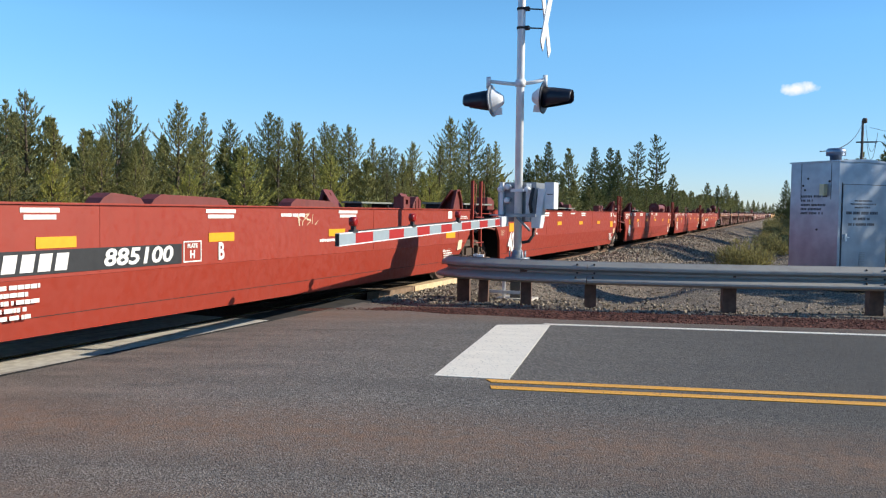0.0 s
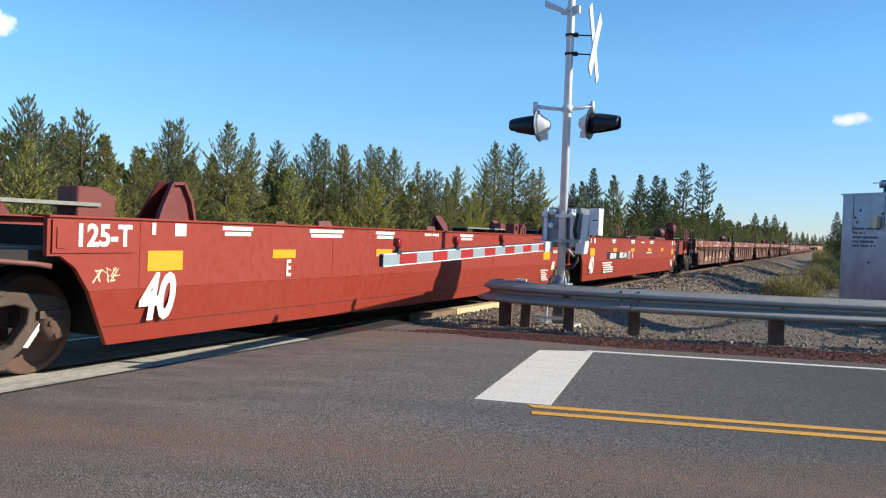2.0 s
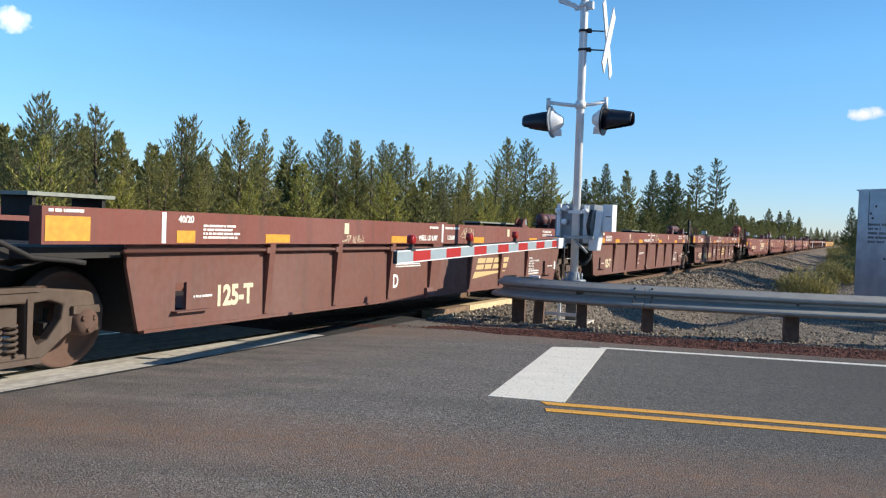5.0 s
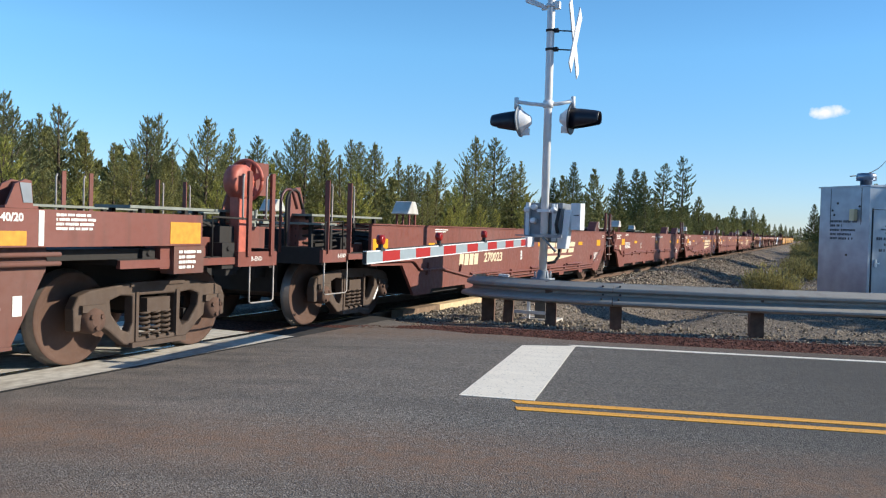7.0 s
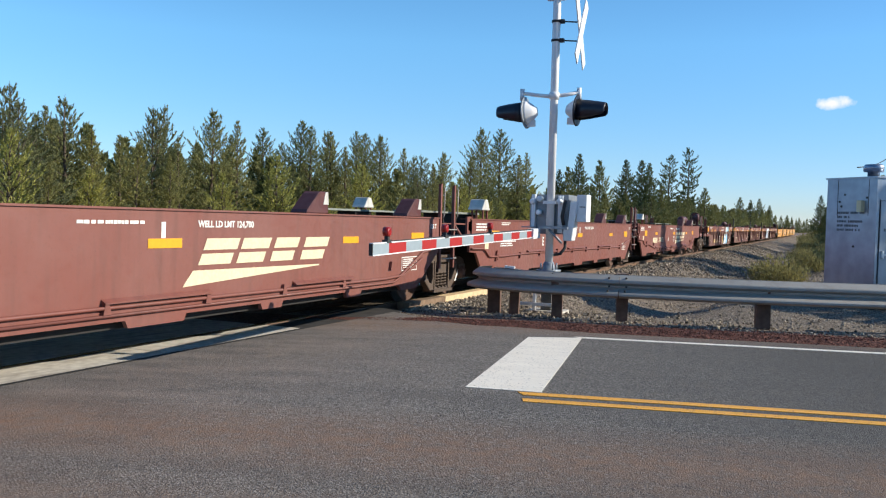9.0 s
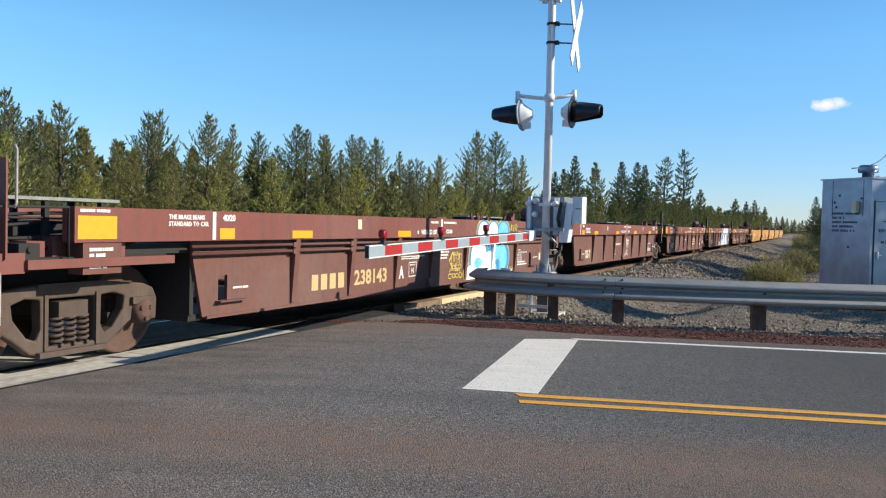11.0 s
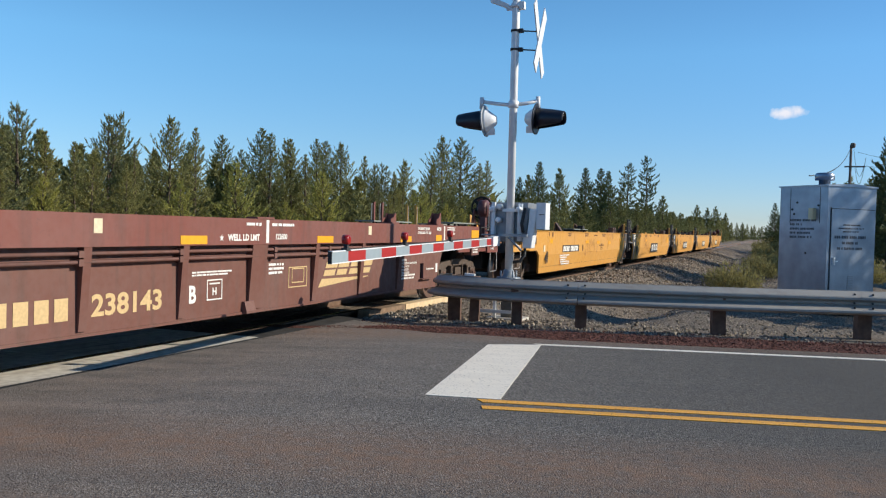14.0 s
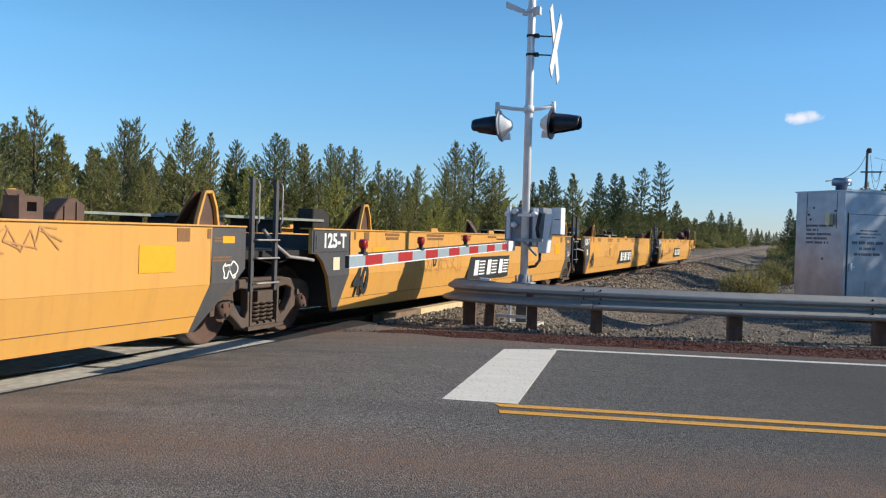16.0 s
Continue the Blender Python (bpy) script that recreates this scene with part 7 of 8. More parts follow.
# -- brown ribbed cars --
def ribbed_car(s, L, letter, group, label, front="joint", rear="joint", seed=1, logo=False, number=False, heavy=True, sprayed=(), clear=()):
    u = empty("well_car", pose(TRACK_X, s, 0), label, "well car", group)
    moving.append((u, s))
    tape = YELLOW_TAPE if heavy else AMBER_TAPE
    free = lambda y: not any(p <= y <= q for p, q in clear)
    f0 = 0.08 if front == "joint" else -0.36
    r0 = L - 0.62 if rear == "joint" else L + 0.20
    bm = bmesh.new()
    rbox(bm, 1.34, 1.49, f0, r0, 1.13, 1.45, 0.012)
    paired("top_chord", bm, BROWN, u)
    # cover plate at mid length
    bm = bmesh.new()
    rbox(bm, 1.33, 1.50, 7.36, 7.74, 1.452, 1.475, 0.006)
    part("cover_plate", bm, BROWN, u)
    # lower side sheets with a step opening near each end
    bm = bmesh.new()
    a, b = (1.08 if front == "joint" else 1.30), L - 1.72
    h0, h1 = 1.72, 1.88
    k0, k1 = L - 2.80, L - 2.64
    x0, x1 = 1.36, 1.40
    prism(bm, [(a, 0.93), (a + 0.16, 0.30), (h0, 0.30), (h0, 1.128), (a, 1.128)], "x", x0, x1)
    prism(bm, [(b, 0.93), (b - 0.34, 0.30), (k1, 0.30), (k1, 1.128), (b, 1.128)], "x", x0, x1)
    box(bm, x0, x1, h1, k0, 0.30, 1.128)
    for p, q in ((h0, h1), (k0, k1)):
        box(bm, x0, x1, p, q, 0.30, 0.46)
        box(bm, x0, x1, p, q, 0.74, 1.128)
        box(bm, x1, x1 + 0.08, p - 0.05, q + 0.30, 0.445, 0.46)
    fixed(bm)
    paired("side_sheet", bm, BROWN_LOW, u)
    # tapered ribs, the middle one broad with a foot
    def rib_mesh(w):
        r = bmesh.new()
        prism(r, [(1.40, 0.33), (1.425, 0.33), (1.485, 1.128), (1.40, 1.128)], "y", -w, w)
        if w > 0.1:
            prism(r, [(1.40, 0.275), (1.475, 0.285), (1.475, 0.315), (1.44, 0.43), (1.40, 0.43)], "y", -w - 0.10, -w + 0.10)
        return fixed(r)
    first = {}
    for sx in (1, -1):
        for k in range(7):
            y = 3.18 + 1.43 * k
            m = pose(0, y, 0) if sx > 0 else pose(0, y, 0, 0, 0, 180)
            kind = "post" if k == 3 else sprayed[k] if sx > 0 and k in sprayed else "rib"
            if kind not in first:
                mat = BROWN_LOW if isinstance(kind, str) else kind
                first[kind] = part("broad_rib" if kind == "post" else "rib", rib_mesh(0.165 if kind == "post" else 0.05), mat, u, "" if isinstance(kind, str) else "rib covered with spray paint")
                first[kind].matrix_basis = m
            else:
                again(first[kind], m)
    for z in {"A": (1.065, 0.985), "B": (1.065, 0.985), "D": (1.06,)}.get(letter, ()):
        bm = bmesh.new()
        tube(bm, [(1.455, a - 0.1, z), (1.455, b + 0.1, z)], 0.022, 6)
        for k in range(6):
            y = 3.1 + 1.43 * (k + (k > 2) * 0.3)
            box(bm, 1.402, 1.485, y - 0.03, y + 0.03, z - 0.035, z + 0.03)
        part("pipe", bm, BROWN_LOW, u, "long brake pipe below the chord")
    bm = bmesh.new()
    box(bm, 1.30, 1.42, a + 0.22, b - 0.34, 0.275, 0.305)
    paired("bottom_flange", bm, BROWN_LOW, u)
    well_inside(u, L, 1.30, L - 2.1, BLACK_STEEL)
    # fins that guide a container, and what lies on the rear platform
    for y, t in ((11.50, 0.18), (L - 2.02, 0.235)):
        for sx in (1,):
            bm = bmesh.new()
            rbox(bm, sx * 1.36 - 0.11, sx * 1.36 + 0.11, y - 0.17, y + 0.15, 1.452, 1.475, 0.006)
            for dx in (-0.09, 0.065):
                fin = [(y - 0.15, 1.474), (y + 0.08, 1.474), (y + 0.07, 1.44 + t), (y + 0.03, 1.45 + t), (y - 0.03, 1.45 + t * 0.6), (y - 0.14, 1.45 + t * 0.4)] if heavy else [(y - 0.14, 1.474), (y + 0.12, 1.474), (y + 0.10, 1.45 + t), (y + 0.04, 1.46 + t), (y - 0.06, 1.45 + t * 0.85)]
                prism(bm, fin, "x", sx * 1.36 + dx, sx * 1.36 + dx + 0.022)
            prism(bm, [(y + 0.03, 1.474), (y + 0.06, 1.474), (y + 0.06, 1.44 + t), (y + 0.03, 1.44 + t)], "x", sx * 1.36 - 0.068, sx * 1.36 + 0.065)
            g = part("container_guide", fixed(bm), BROWN, u)
            if not heavy:
                bm = bmesh.new()
                prism(bm, [(y + 0.02, 1.50), (y + 0.11, 1.50), (y + 0.09, 1.43 + t), (y - 0.02, 1.43 + t)], "x", sx * 1.36 + 0.088, sx * 1.36 + 0.094)
                part("guide_face", fixed(bm), BOX_SILVER, g, "worn pale guide face")
    if rear == "joint":
        walkway(u, L - 1.5, L - 0.15, 1.56)
        ladder(u, L - 1.64, L - 1.14, 0.66, 2.05, BLACK_STEEL, 1.52, (0.78, 1.22), ROD, 1.44)
        hoses(u, L, BLACK_STEEL)
        bm = bmesh.new()
        rbox(bm, 1.30, 1.46, L - 0.80, L - 0.62, 0.82, 1.128, 0.015)
        part("bracket", bm, BROWN, u)
        if letter in "ADC":
            bm = bmesh.new()
            lathe(bm, [(-0.56, 0.05), (-0.53, 0.11), (-0.46, 0.145), (0.46, 0.145), (0.53, 0.11), (0.56, 0.05)], (0.86, L - 1.02, 1.66), "y", 20)
            for y in (L - 1.37, L - 0.67):
                box(bm, 0.70, 1.02, y - 0.02, y + 0.02, 1.10, 1.62)
            part("air_tank", bm, DARK_MAROON, u, "dark maroon air reservoir")
        if letter == "A":
            bm = bmesh.new()
            rnd = random.Random(seed * 3)
            for k in range(5):
                x, y = rnd.uniform(0.3, 1.2), L - rnd.uniform(2.9, 4.6)
                tube(bm, [(x, y, 1.30), (x, y + 0.05, 1.50 + 0.14 * rnd.random()), (x - 0.15, y + 0.5, 1.52), (x - 0.1, y + 0.7, 1.32)], 0.025, 6)
                rbox(bm, x - 0.07, x + 0.07, y - 0.09, y + 0.07, 1.25, 1.44 + 0.1 * rnd.random(), 0.02)
            part("brake_gear", bm, DARK_MAROON, u, "brown brake rigging and valves", "stuff")
    else:
        end_deck(u, L, True, BROWN, 1.0, True, BRAKE_RED if seed < 20 else BLACK_STEEL, False, letter="B")
    if front == "joint":
        walkway(u, 0.2, 1.15, 1.56)
    else:
        end_deck(u, L, False, BROWN, 1.0, False, None, False, letter="A")
    # short column under the chord's free end
    for y in ([-0.25] if front != "joint" else []) + ([L - 0.21] if rear != "joint" else []):
        bm = bmesh.new()
        rbox(bm, 1.30, 1.475, y, y + 0.46, 0.84, 1.128, 0.008)
        part("end_column", bm, BROWN_LOW, u)
        bm = bmesh.new()
        bars(bm, y + 0.07, y + 0.42, 0.87, 1.08, 4, 1.477, 0, seed + 50, 0.5)
        part("stencil", bm, STENCIL, u, "small white stencilled data", "stuff")
    bm = bmesh.new()
    xs = 1.4905
    fb = 1.42 if front == "joint" else 1.50
    box(bm, xs, xs + 0.003, fb, fb + 0.055, 1.14, 1.44)
    bars(bm, f0 + 0.06, f0 + 0.42, 1.385, 1.43, 1, xs, 0, seed)
    if front == "joint":
        bars(bm, 2.0, 2.68, 1.17, 1.33, 4, xs, 0, seed + 1, 0.3)
    box(bm, xs, xs + 0.003, L - 1.88, L - 1.825, 1.14, 1.44)
    bars(bm, L - 1.70, L - 1.25, 1.26, 1.42, 4, xs, 0, seed + 4)
    box(bm, xs, xs + 0.003, 7.57, 7.63, 1.15, 1.44)
    bars(bm, 7.14, 7.46, 1.34, 1.40, 1, xs, 0, seed + 5)
    bars(bm, 7.70, 8.24, 1.34, 1.40, 1, xs, 0, seed + 6)
    star = [(6.65 + (0.045 if k % 2 == 0 else 0.018) * math.sin(math.tau * k / 10), 1.215 + (0.045 if k % 2 == 0 else 0.018) * math.cos(math.tau * k / 10)) for k in range(10)]
    prism(bm, star, "x", xs, xs + 0.003)
    bars(bm, 11.95, 12.6, 0.46, 0.565, 2, 1.401, 0, seed + 3, 0.2)
    bars(bm, 6.24, 7.10, 0.765, 0.83, 2, 1.401, 0, seed + 8)
    bars(bm, 1.98, 2.26, 0.56, 0.60, 1, 1.401, 0, seed + 9)
    bars(bm, L - 2.50, L - 2.15, 0.60, 0.64, 1, 1.401, 0, seed + 10)
    sheet(bm, L - 2.05, L - 1.96, 0.55, 0.72, 1.401)
    part("stencil", bm, STENCIL, u, "small white stencilled data", "stuff")
    bm = bmesh.new()
    for yy in (4.72, 10.5):
        if free(yy):
            rbox(bm, 1.4905, 1.4935, yy - 0.055, yy + 0.055, 1.26, 1.40, 0.001)
    part("label_plate", bm, CREAM_STENCIL, u, "small cream placards on the chord", "stuff")
    words(u, "40/20", 1.75 if front == "joint" else 1.78, 1.375, 1.492, 0.095, STENCIL, 0.003)
    words(u, "40/20", L - 2.14, 1.375, 1.492, 0.095, STENCIL, 0.003)
    for k, line in enumerate(("THE BRAKE BEAMS", "STANDARD TO CAR")):
        row(u, line, L - 3.16, 1.375 - 0.075 * k, 1.492, 0.068, STENCIL, 0.002)
        if front != "joint":
            row(u, line, 0.82, 1.375 - 0.07 * k, 1.492, 0.066, STENCIL, 0.002)
    for k, line in enumerate(("38 WHLS", "9-1/2 INCH HF COMP SHOES", "SPRG 7 OC D5", "SPRG 7 IC D5", "SPRG 5 IC D5A")):
        row(u, line, 11.95, 0.815 - 0.056 * k, 1.402, 0.052, STENCIL, 0.0012)
    words(u, "WELL LD LMT", 7.10, 1.215, 1.492, 0.105, STENCIL, 0.004)
    words(u, "122600", 7.92, 1.225, 1.492, 0.095, STENCIL, 0.003)
    plates(u, [(f0 + 0.03, 1.16, 0.46, 0.21), (r0 - 0.49, 1.15, 0.46, 0.22)], 1.4905, tape)
    plates(u, [(y, 1.145, w, h) for y, w, h in ((1.62, 0.26, 0.12), (3.02, 0.46, 0.095), (5.92, 0.46, 0.095), (8.85, 0.46, 0.095), (11.68, 0.46, 0.095), (L - 2.28, 0.28, 0.12)) if free(y + 0.2)], 1.4905, tape)
    if front == "joint":
        words(u, "125-T", 2.62, 0.565, 1.402, 0.30, CREAM_STENCIL, 0.012, 0, 0.86)
    words(u, letter, 6.25, 0.565, 1.402, 0.27, STENCIL, 0.009, 0, 0.85)
    if number:
        bm = bmesh.new()
        for y in [3.62 + 0.225 * k for k in range(4)]:
            box(bm, 1.401, 1.404, y, y + 0.16, 0.445, 0.655)
        part("car_number", bm, TAN_STENCIL, u, "tan company mark as plain blocks", "stuff")
        words(u, "238143" if heavy else "239270", 5.25, 0.55, 1.402, 0.29, TAN_STENCIL, 0.008, 0, 1.17, "tan car number")
        outline(u, 6.51, 6.80, 0.49, 0.73, 1.401)
        words(u, "H", 6.655, 0.585, 1.402, 0.12, STENCIL, 0.003)
        bm = bmesh.new()
        bars(bm, 6.56, 6.76, 0.66, 0.69, 1, 1.401, 0, seed + 12)
        bars(bm, 7.78, 8.18, 0.72, 0.88, 3, 1.401, 0, seed + 13)
        part("stencil", bm, STENCIL, u, "small white stencilled data", "stuff")
        if free(8.5):
            outline(u, 8.26, 8.74, 0.54, 0.82, 1.401, TAN_STENCIL)
            outline(u, 8.34, 8.66, 0.60, 0.80, 1.401, TAN_STENCIL)
    if logo and free(10.0):
        global X_MARK
        X_MARK = 1.402
        emblem(u, 9.2, 0.50, 1.6, 0.36, TAN_STENCIL, "tan company mark as plain leaning shapes")
    return u


def outline(unit, y0, y1, z0, z1, x, material=STENCIL):
    bm = bmesh.new()
    t = 0.014
    for a, b, c, d in ((y0, y1, z0, z0 + t), (y0, y1, z1 - t, z1), (y0, y0 + t, z0 + t, z1 - t), (y1 - t, y1, z0 + t, z1 - t)):
        sheet(bm, a, b, c, d, x)
    return part("plate_outline", bm, material, unit, "thin painted rectangle round a mark")


# -- maroon smooth cars with pipes low on the side --
def piped_car(s, L, letter, group, label, front="joint", rear="joint", seed=1, logo=False, number=False):
    u = empty("well_car", pose(TRACK_X, s, 0), label, "well car", group)
    moving.append((u, s))
    x = 1.48
    top = 1.405
    f0 = 0.16 if front == "joint" else -0.42
    r0 = L - 1.24 if rear == "joint" else L + 0.4
    fs = 0.50 if front == "joint" else 0.62
    low = letter in "CE"
    bm = bmesh.new()
    out = [(f0, top), (f0, 0.80), (fs, 0.78), (fs + 0.44, 0.29), (fs + 0.5, 0.27), (1.70, 0.27), (1.76, 0.35)]
    for y, w in ((3.30, 0.36), (5.30, 0.36), (7.53, 0.77), (9.65, 0.38), (11.6, 0.36)):
        out += [(y - 0.04, 0.35), (y, 0.275), (y + w, 0.275), (y + w + 0.04, 0.35)]
    out += [(L - 2.7, 0.35), (L - 2.6, 0.27), (L - 2.08, 0.27), (L - 1.32, 0.80), (r0, 0.84), (r0, top)]
    prism(bm, out, "x", x - 0.05, x)
    fixed(bm)
    bmesh.ops.triangulate(bm, faces=[f for f in bm.faces if len(f.verts) > 4])
    paired("side_wall", bm, MAROON, u)
    paired("top_flange", box(bmesh.new(), 1.28, 1.50, f0, r0, top, top + 0.02), MAROON, u)
    z = 0.70 if low else 0.50
    bm = bmesh.new()
    tube(bm, [(1.505, f0 + 0.03, 0.86), (1.505, fs + 0.32, 0.85), (1.505, fs + 0.42, 0.82), (1.505, fs + 0.62, 0.70), (1.505, fs + 0.75, 0.685), (1.505, fs + 1.5, 0.68), (1.505, 3.4, z), (1.505, L - 3.2, z - 0.02), (1.505, L - 2.7, z), (1.505, L - 1.9, 0.85), (1.505, L - 1.4, 0.90)], 0.020, 6)
    part("pipe", bm, MAROON, u, "pipe along the lower side")
    if not low:
        bm = bmesh.new()
        tube(bm, [(1.50, 4.0, 0.415), (1.50, L - 2.9, 0.415), (1.50, L - 2.3, 0.60), (1.50, L - 1.9, 0.76)], 0.018, 6)
        part("pipe", bm, MAROON, u, "pipe along the lower side")
    bm = bmesh.new()
    for k in range(9):
        y = 1.6 + k * (L - 4.6) / 8
        zb = z if 3.2 < y < L - 3 else 0.685
        prism(bm, [(y - 0.05, zb - 0.07), (y + 0.05, zb - 0.07), (y + 0.02, zb + 0.05), (y - 0.02, zb + 0.05)], "x", 1.481, 1.525)
    prism(bm, [(1.50, 0.60), (1.62, 0.60), (1.60, 0.74), (1.56, 0.80)], "x", 1.481, 1.52)
    part("pipe_bracket", fixed(bm), MAROON, u, "", "stuff")
    for y0, y1 in ((3.5, 5.2), (7.19, 8.68), (10.26, 11.71)) if not low else ((3.5, 5.2), (6.8, 8.4), (10.0, 11.6)):
        bm = bmesh.new()
        prism(bm, [(1.481, z + 0.025), (1.54, z + 0.03), (1.54, z + 0.042), (1.481, z + 0.075)], "y", y0, y1)
        part("pipe_cover", fixed(bm), MAROON, u, "narrow ledge over the pipe")
    well_inside(u, L, 1.40, L - 2.3, BLACK_STEEL)
    for sx in (1, -1):
        bm = bmesh.new()
        prism(bm, [(-0.22, 0.171), (0.20, 0.171), (0.17, 0.22), (0.07, 0.38), (-0.06, 0.38), (-0.16, 0.24)], "x", -0.16, 0.15)
        g = part("container_guide", bevelled(fixed(bm), 0.012), PALE_WORN, u, "worn pale guide hood on four short legs")
        g.matrix_basis = pose(1.30 * sx, 1.05, top + 0.02)
        for dy in (-0.12, 0.10):
            for dx in (-0.12, 0.10):
                part("guide_leg", box(bmesh.new(), dx, dx + 0.03, dy, dy + 0.03, 0, 0.17), BROWN, g)
        for y in (10.95, L - 2.05) if sx > 0 else ():
            bm = bmesh.new()
            prism(bm, [(-0.36, 0.0), (-0.33, 0.05), (-0.09, 0.26), (-0.03, 0.29), (0.15, 0.29), (0.16, 0.0)], "x", -0.14, 0.12)
            g = part("container_guide", bevelled(fixed(bm), 0.012), DARK_MAROON, u)
            g.matrix_basis = pose(1.33, y, top + 0.02)
            bm = bmesh.new()
            prism(bm, [(0.02, 0.12), (0.15, 0.12), (0.13, 0.285), (0.07, 0.285)], "x", 0.1205, 0.126)
            part("guide_face", fixed(bm), PALE_WORN, g, "worn pale guide face")
    if rear == "joint":
        walkway(u, L - 1.4, L - 0.15, 1.53)
        ladder(u, L - 1.18, L - 0.60, 0.55, 2.0, MAROON, 1.50, (0.72, 0.98, 1.22))
        hoses(u, L, MAROON)
        outline(u, L - 2.62, L - 2.08, 0.57, 0.79, 1.481)
        bm = bmesh.new()
        bars(bm, L - 2.57, L - 2.14, 0.60, 0.76, 5, 1.481, 0, seed)
        part("stencil", bm, STENCIL, u, "rows of small white data in the outlined panel", "stuff")
        words(u, "125 T", L - 1.48, 1.27, 1.483, 0.10, STENCIL, 0.003)
    else:
        end_deck(u, L, True, MAROON, 1.0, True, DARK_MAROON, True, 1.2, 0.5, letter="A")
    if front == "joint":
        walkway(u, 0.2, 1.4, 1.53)
        bm = bmesh.new()
        rbox(bm, 1.482, 1.496, 0.22, 1.22, 1.08, 1.39, 0.006)
        part("plate", bm, MAROON, u, "bolted data plate")
        bm = bmesh.new()
        bars(bm, 0.42, 1.10, 1.18, 1.34, 3, 1.498, 0, seed + 3)
        part("stencil", bm, STENCIL, u, "small white data on the plate", "stuff")
        bm = bmesh.new()
        for q in ((0.02, 0.22, 1.12, 1.20), (0.02, 0.22, 1.36, 1.46), (0.02, 0.08, 1.20, 1.36), (0.16, 0.22, 1.20, 1.36)):
            box(bm, 1.44, 1.48, *q)
        part("jacking_eye", bm, MAROON, u, "square steel eye at the car's corner")
    else:
        end_deck(u, L, False, MAROON, 1.0, False, None, True, 1.0, 1.12, letter="B")
    bm = bmesh.new()
    bars(bm, 1.85, 2.45, 1.30, 1.37, 2, 1.481, 0, seed + 5)
    if not number:
        bars(bm, 1.82, 2.8, 0.86, 1.08, 5, 1.481, 0, seed + 6, 0.3)
    bars(bm, 6.90, 7.72, 1.245, 1.30, 1, 1.481, 0, seed + 8)
    box(bm, 1.481, 1.484, 7.95, 8.01, 1.13, 1.29)
    bars(bm, 0.3, 0.65, 0.94, 0.98, 1, 1.481, 0, seed + 9)
    part("stencil", bm, STENCIL, u, "small white stencilled data", "stuff")
    words(u, "WELL LD LMT 124,700", 8.97, 1.27, 1.483, 0.098, STENCIL, 0.003)
    words(u, letter, 4.69 if not number else 6.53, 0.94 if not number else 0.83, 1.483, 0.27, STENCIL, 0.008, 0, 0.8)
    plates(u, [(1.25 if front == "joint" else -0.38, 1.0, 0.48, 0.20), (3.45 if front == "joint" else 1.6, 1.04, 0.46, 0.09), (7.77, 1.03, 0.48, 0.095), (11.45, 1.03, 0.42, 0.09), (L - 2.3, 1.0, 0.46, 0.17)], 1.481)
    bm = bmesh.new()
    sheet(bm, 0.94 if front == "joint" else 0.26, 1.13 if front == "joint" else 0.42, 0.84, 1.0, 1.4815)
    part("label_plate", bm, CREAM_STENCIL, u, "small pale placard")
    if number:
        bm = bmesh.new()
        for y in [2.95 + 0.245 * k for k in range(4)]:
            slanted(bm, y, 0.71, 0.20, 0.21, 0.15, 1.481)
        part("car_number", fixed(bm), CREAM_STENCIL, u, "cream company mark as plain blocks", "stuff")
        words(u, "270023", 4.75, 0.825, 1.482, 0.25, CREAM_STENCIL, 0.007, 0.1, 1.42, "cream car number")
        outline(u, 7.84, 8.12, 0.70, 0.94, 1.481)
        words(u, "H", 7.98, 0.785, 1.483, 0.12, STENCIL, 0.003)
        bm = bmesh.new()
        bars(bm, 7.88, 8.08, 0.87, 0.90, 1, 1.481, 0, seed + 12)
        part("stencil", bm, STENCIL, u, "small white stencilled data", "stuff")
    if logo:
        global X_MARK
        X_MARK = 1.482
        emblem(u, 8.50, 0.62, 2.62, 0.50, CREAM_STENCIL, "cream company mark as plain leaning shapes")
    return u


def paint_shape(unit, outline, x, material, label="spray-painted shape"):
    bm = bmesh.new()
    pts = [p for k, p in enumerate(outline) if (Vector(p) - Vector(outline[k - 1])).length > 1e-5]
    vs = [bm.verts.new((x, y, z)) for y, z in pts]
    for a, b, c in tessellate_polygon([[Vector((y, z, 0)) for y, z in pts]]):
        bm.faces.new((vs[a], vs[b], vs[c]))
    bm.normal_update()
    for f in bm.faces:
        if f.normal.x < 0:
            f.normal_flip()
    return part("graffiti", bm, material, unit, label)


def both_planes(unit, outline, x_low, x_high, split, lift, material, label):
    """A painted shape that runs over the lower sheet and the proud chord above it."""
    lo = clip_poly(outline, split, False)
    hi = clip_poly(outline, split, True)
    if len(lo) > 2:
        paint_shape(unit, lo, x_low + lift, material, label)
    if len(hi) > 2:
        paint_shape(unit, hi, x_high + lift, material, label)


def clip_poly(poly, z, above):
    out = []
    for (y0, z0), (y1, z1) in zip(poly, poly[1:] + poly[:1]):
        in0, in1 = (z0 >= z) == above, (z1 >= z) == above
        if in0:
            out.append((y0, z0))
        if in0 != in1:
            k = (z - z0) / (z1 - z0)
            out.append((y0 + (y1 - y0) * k, z))
    return out


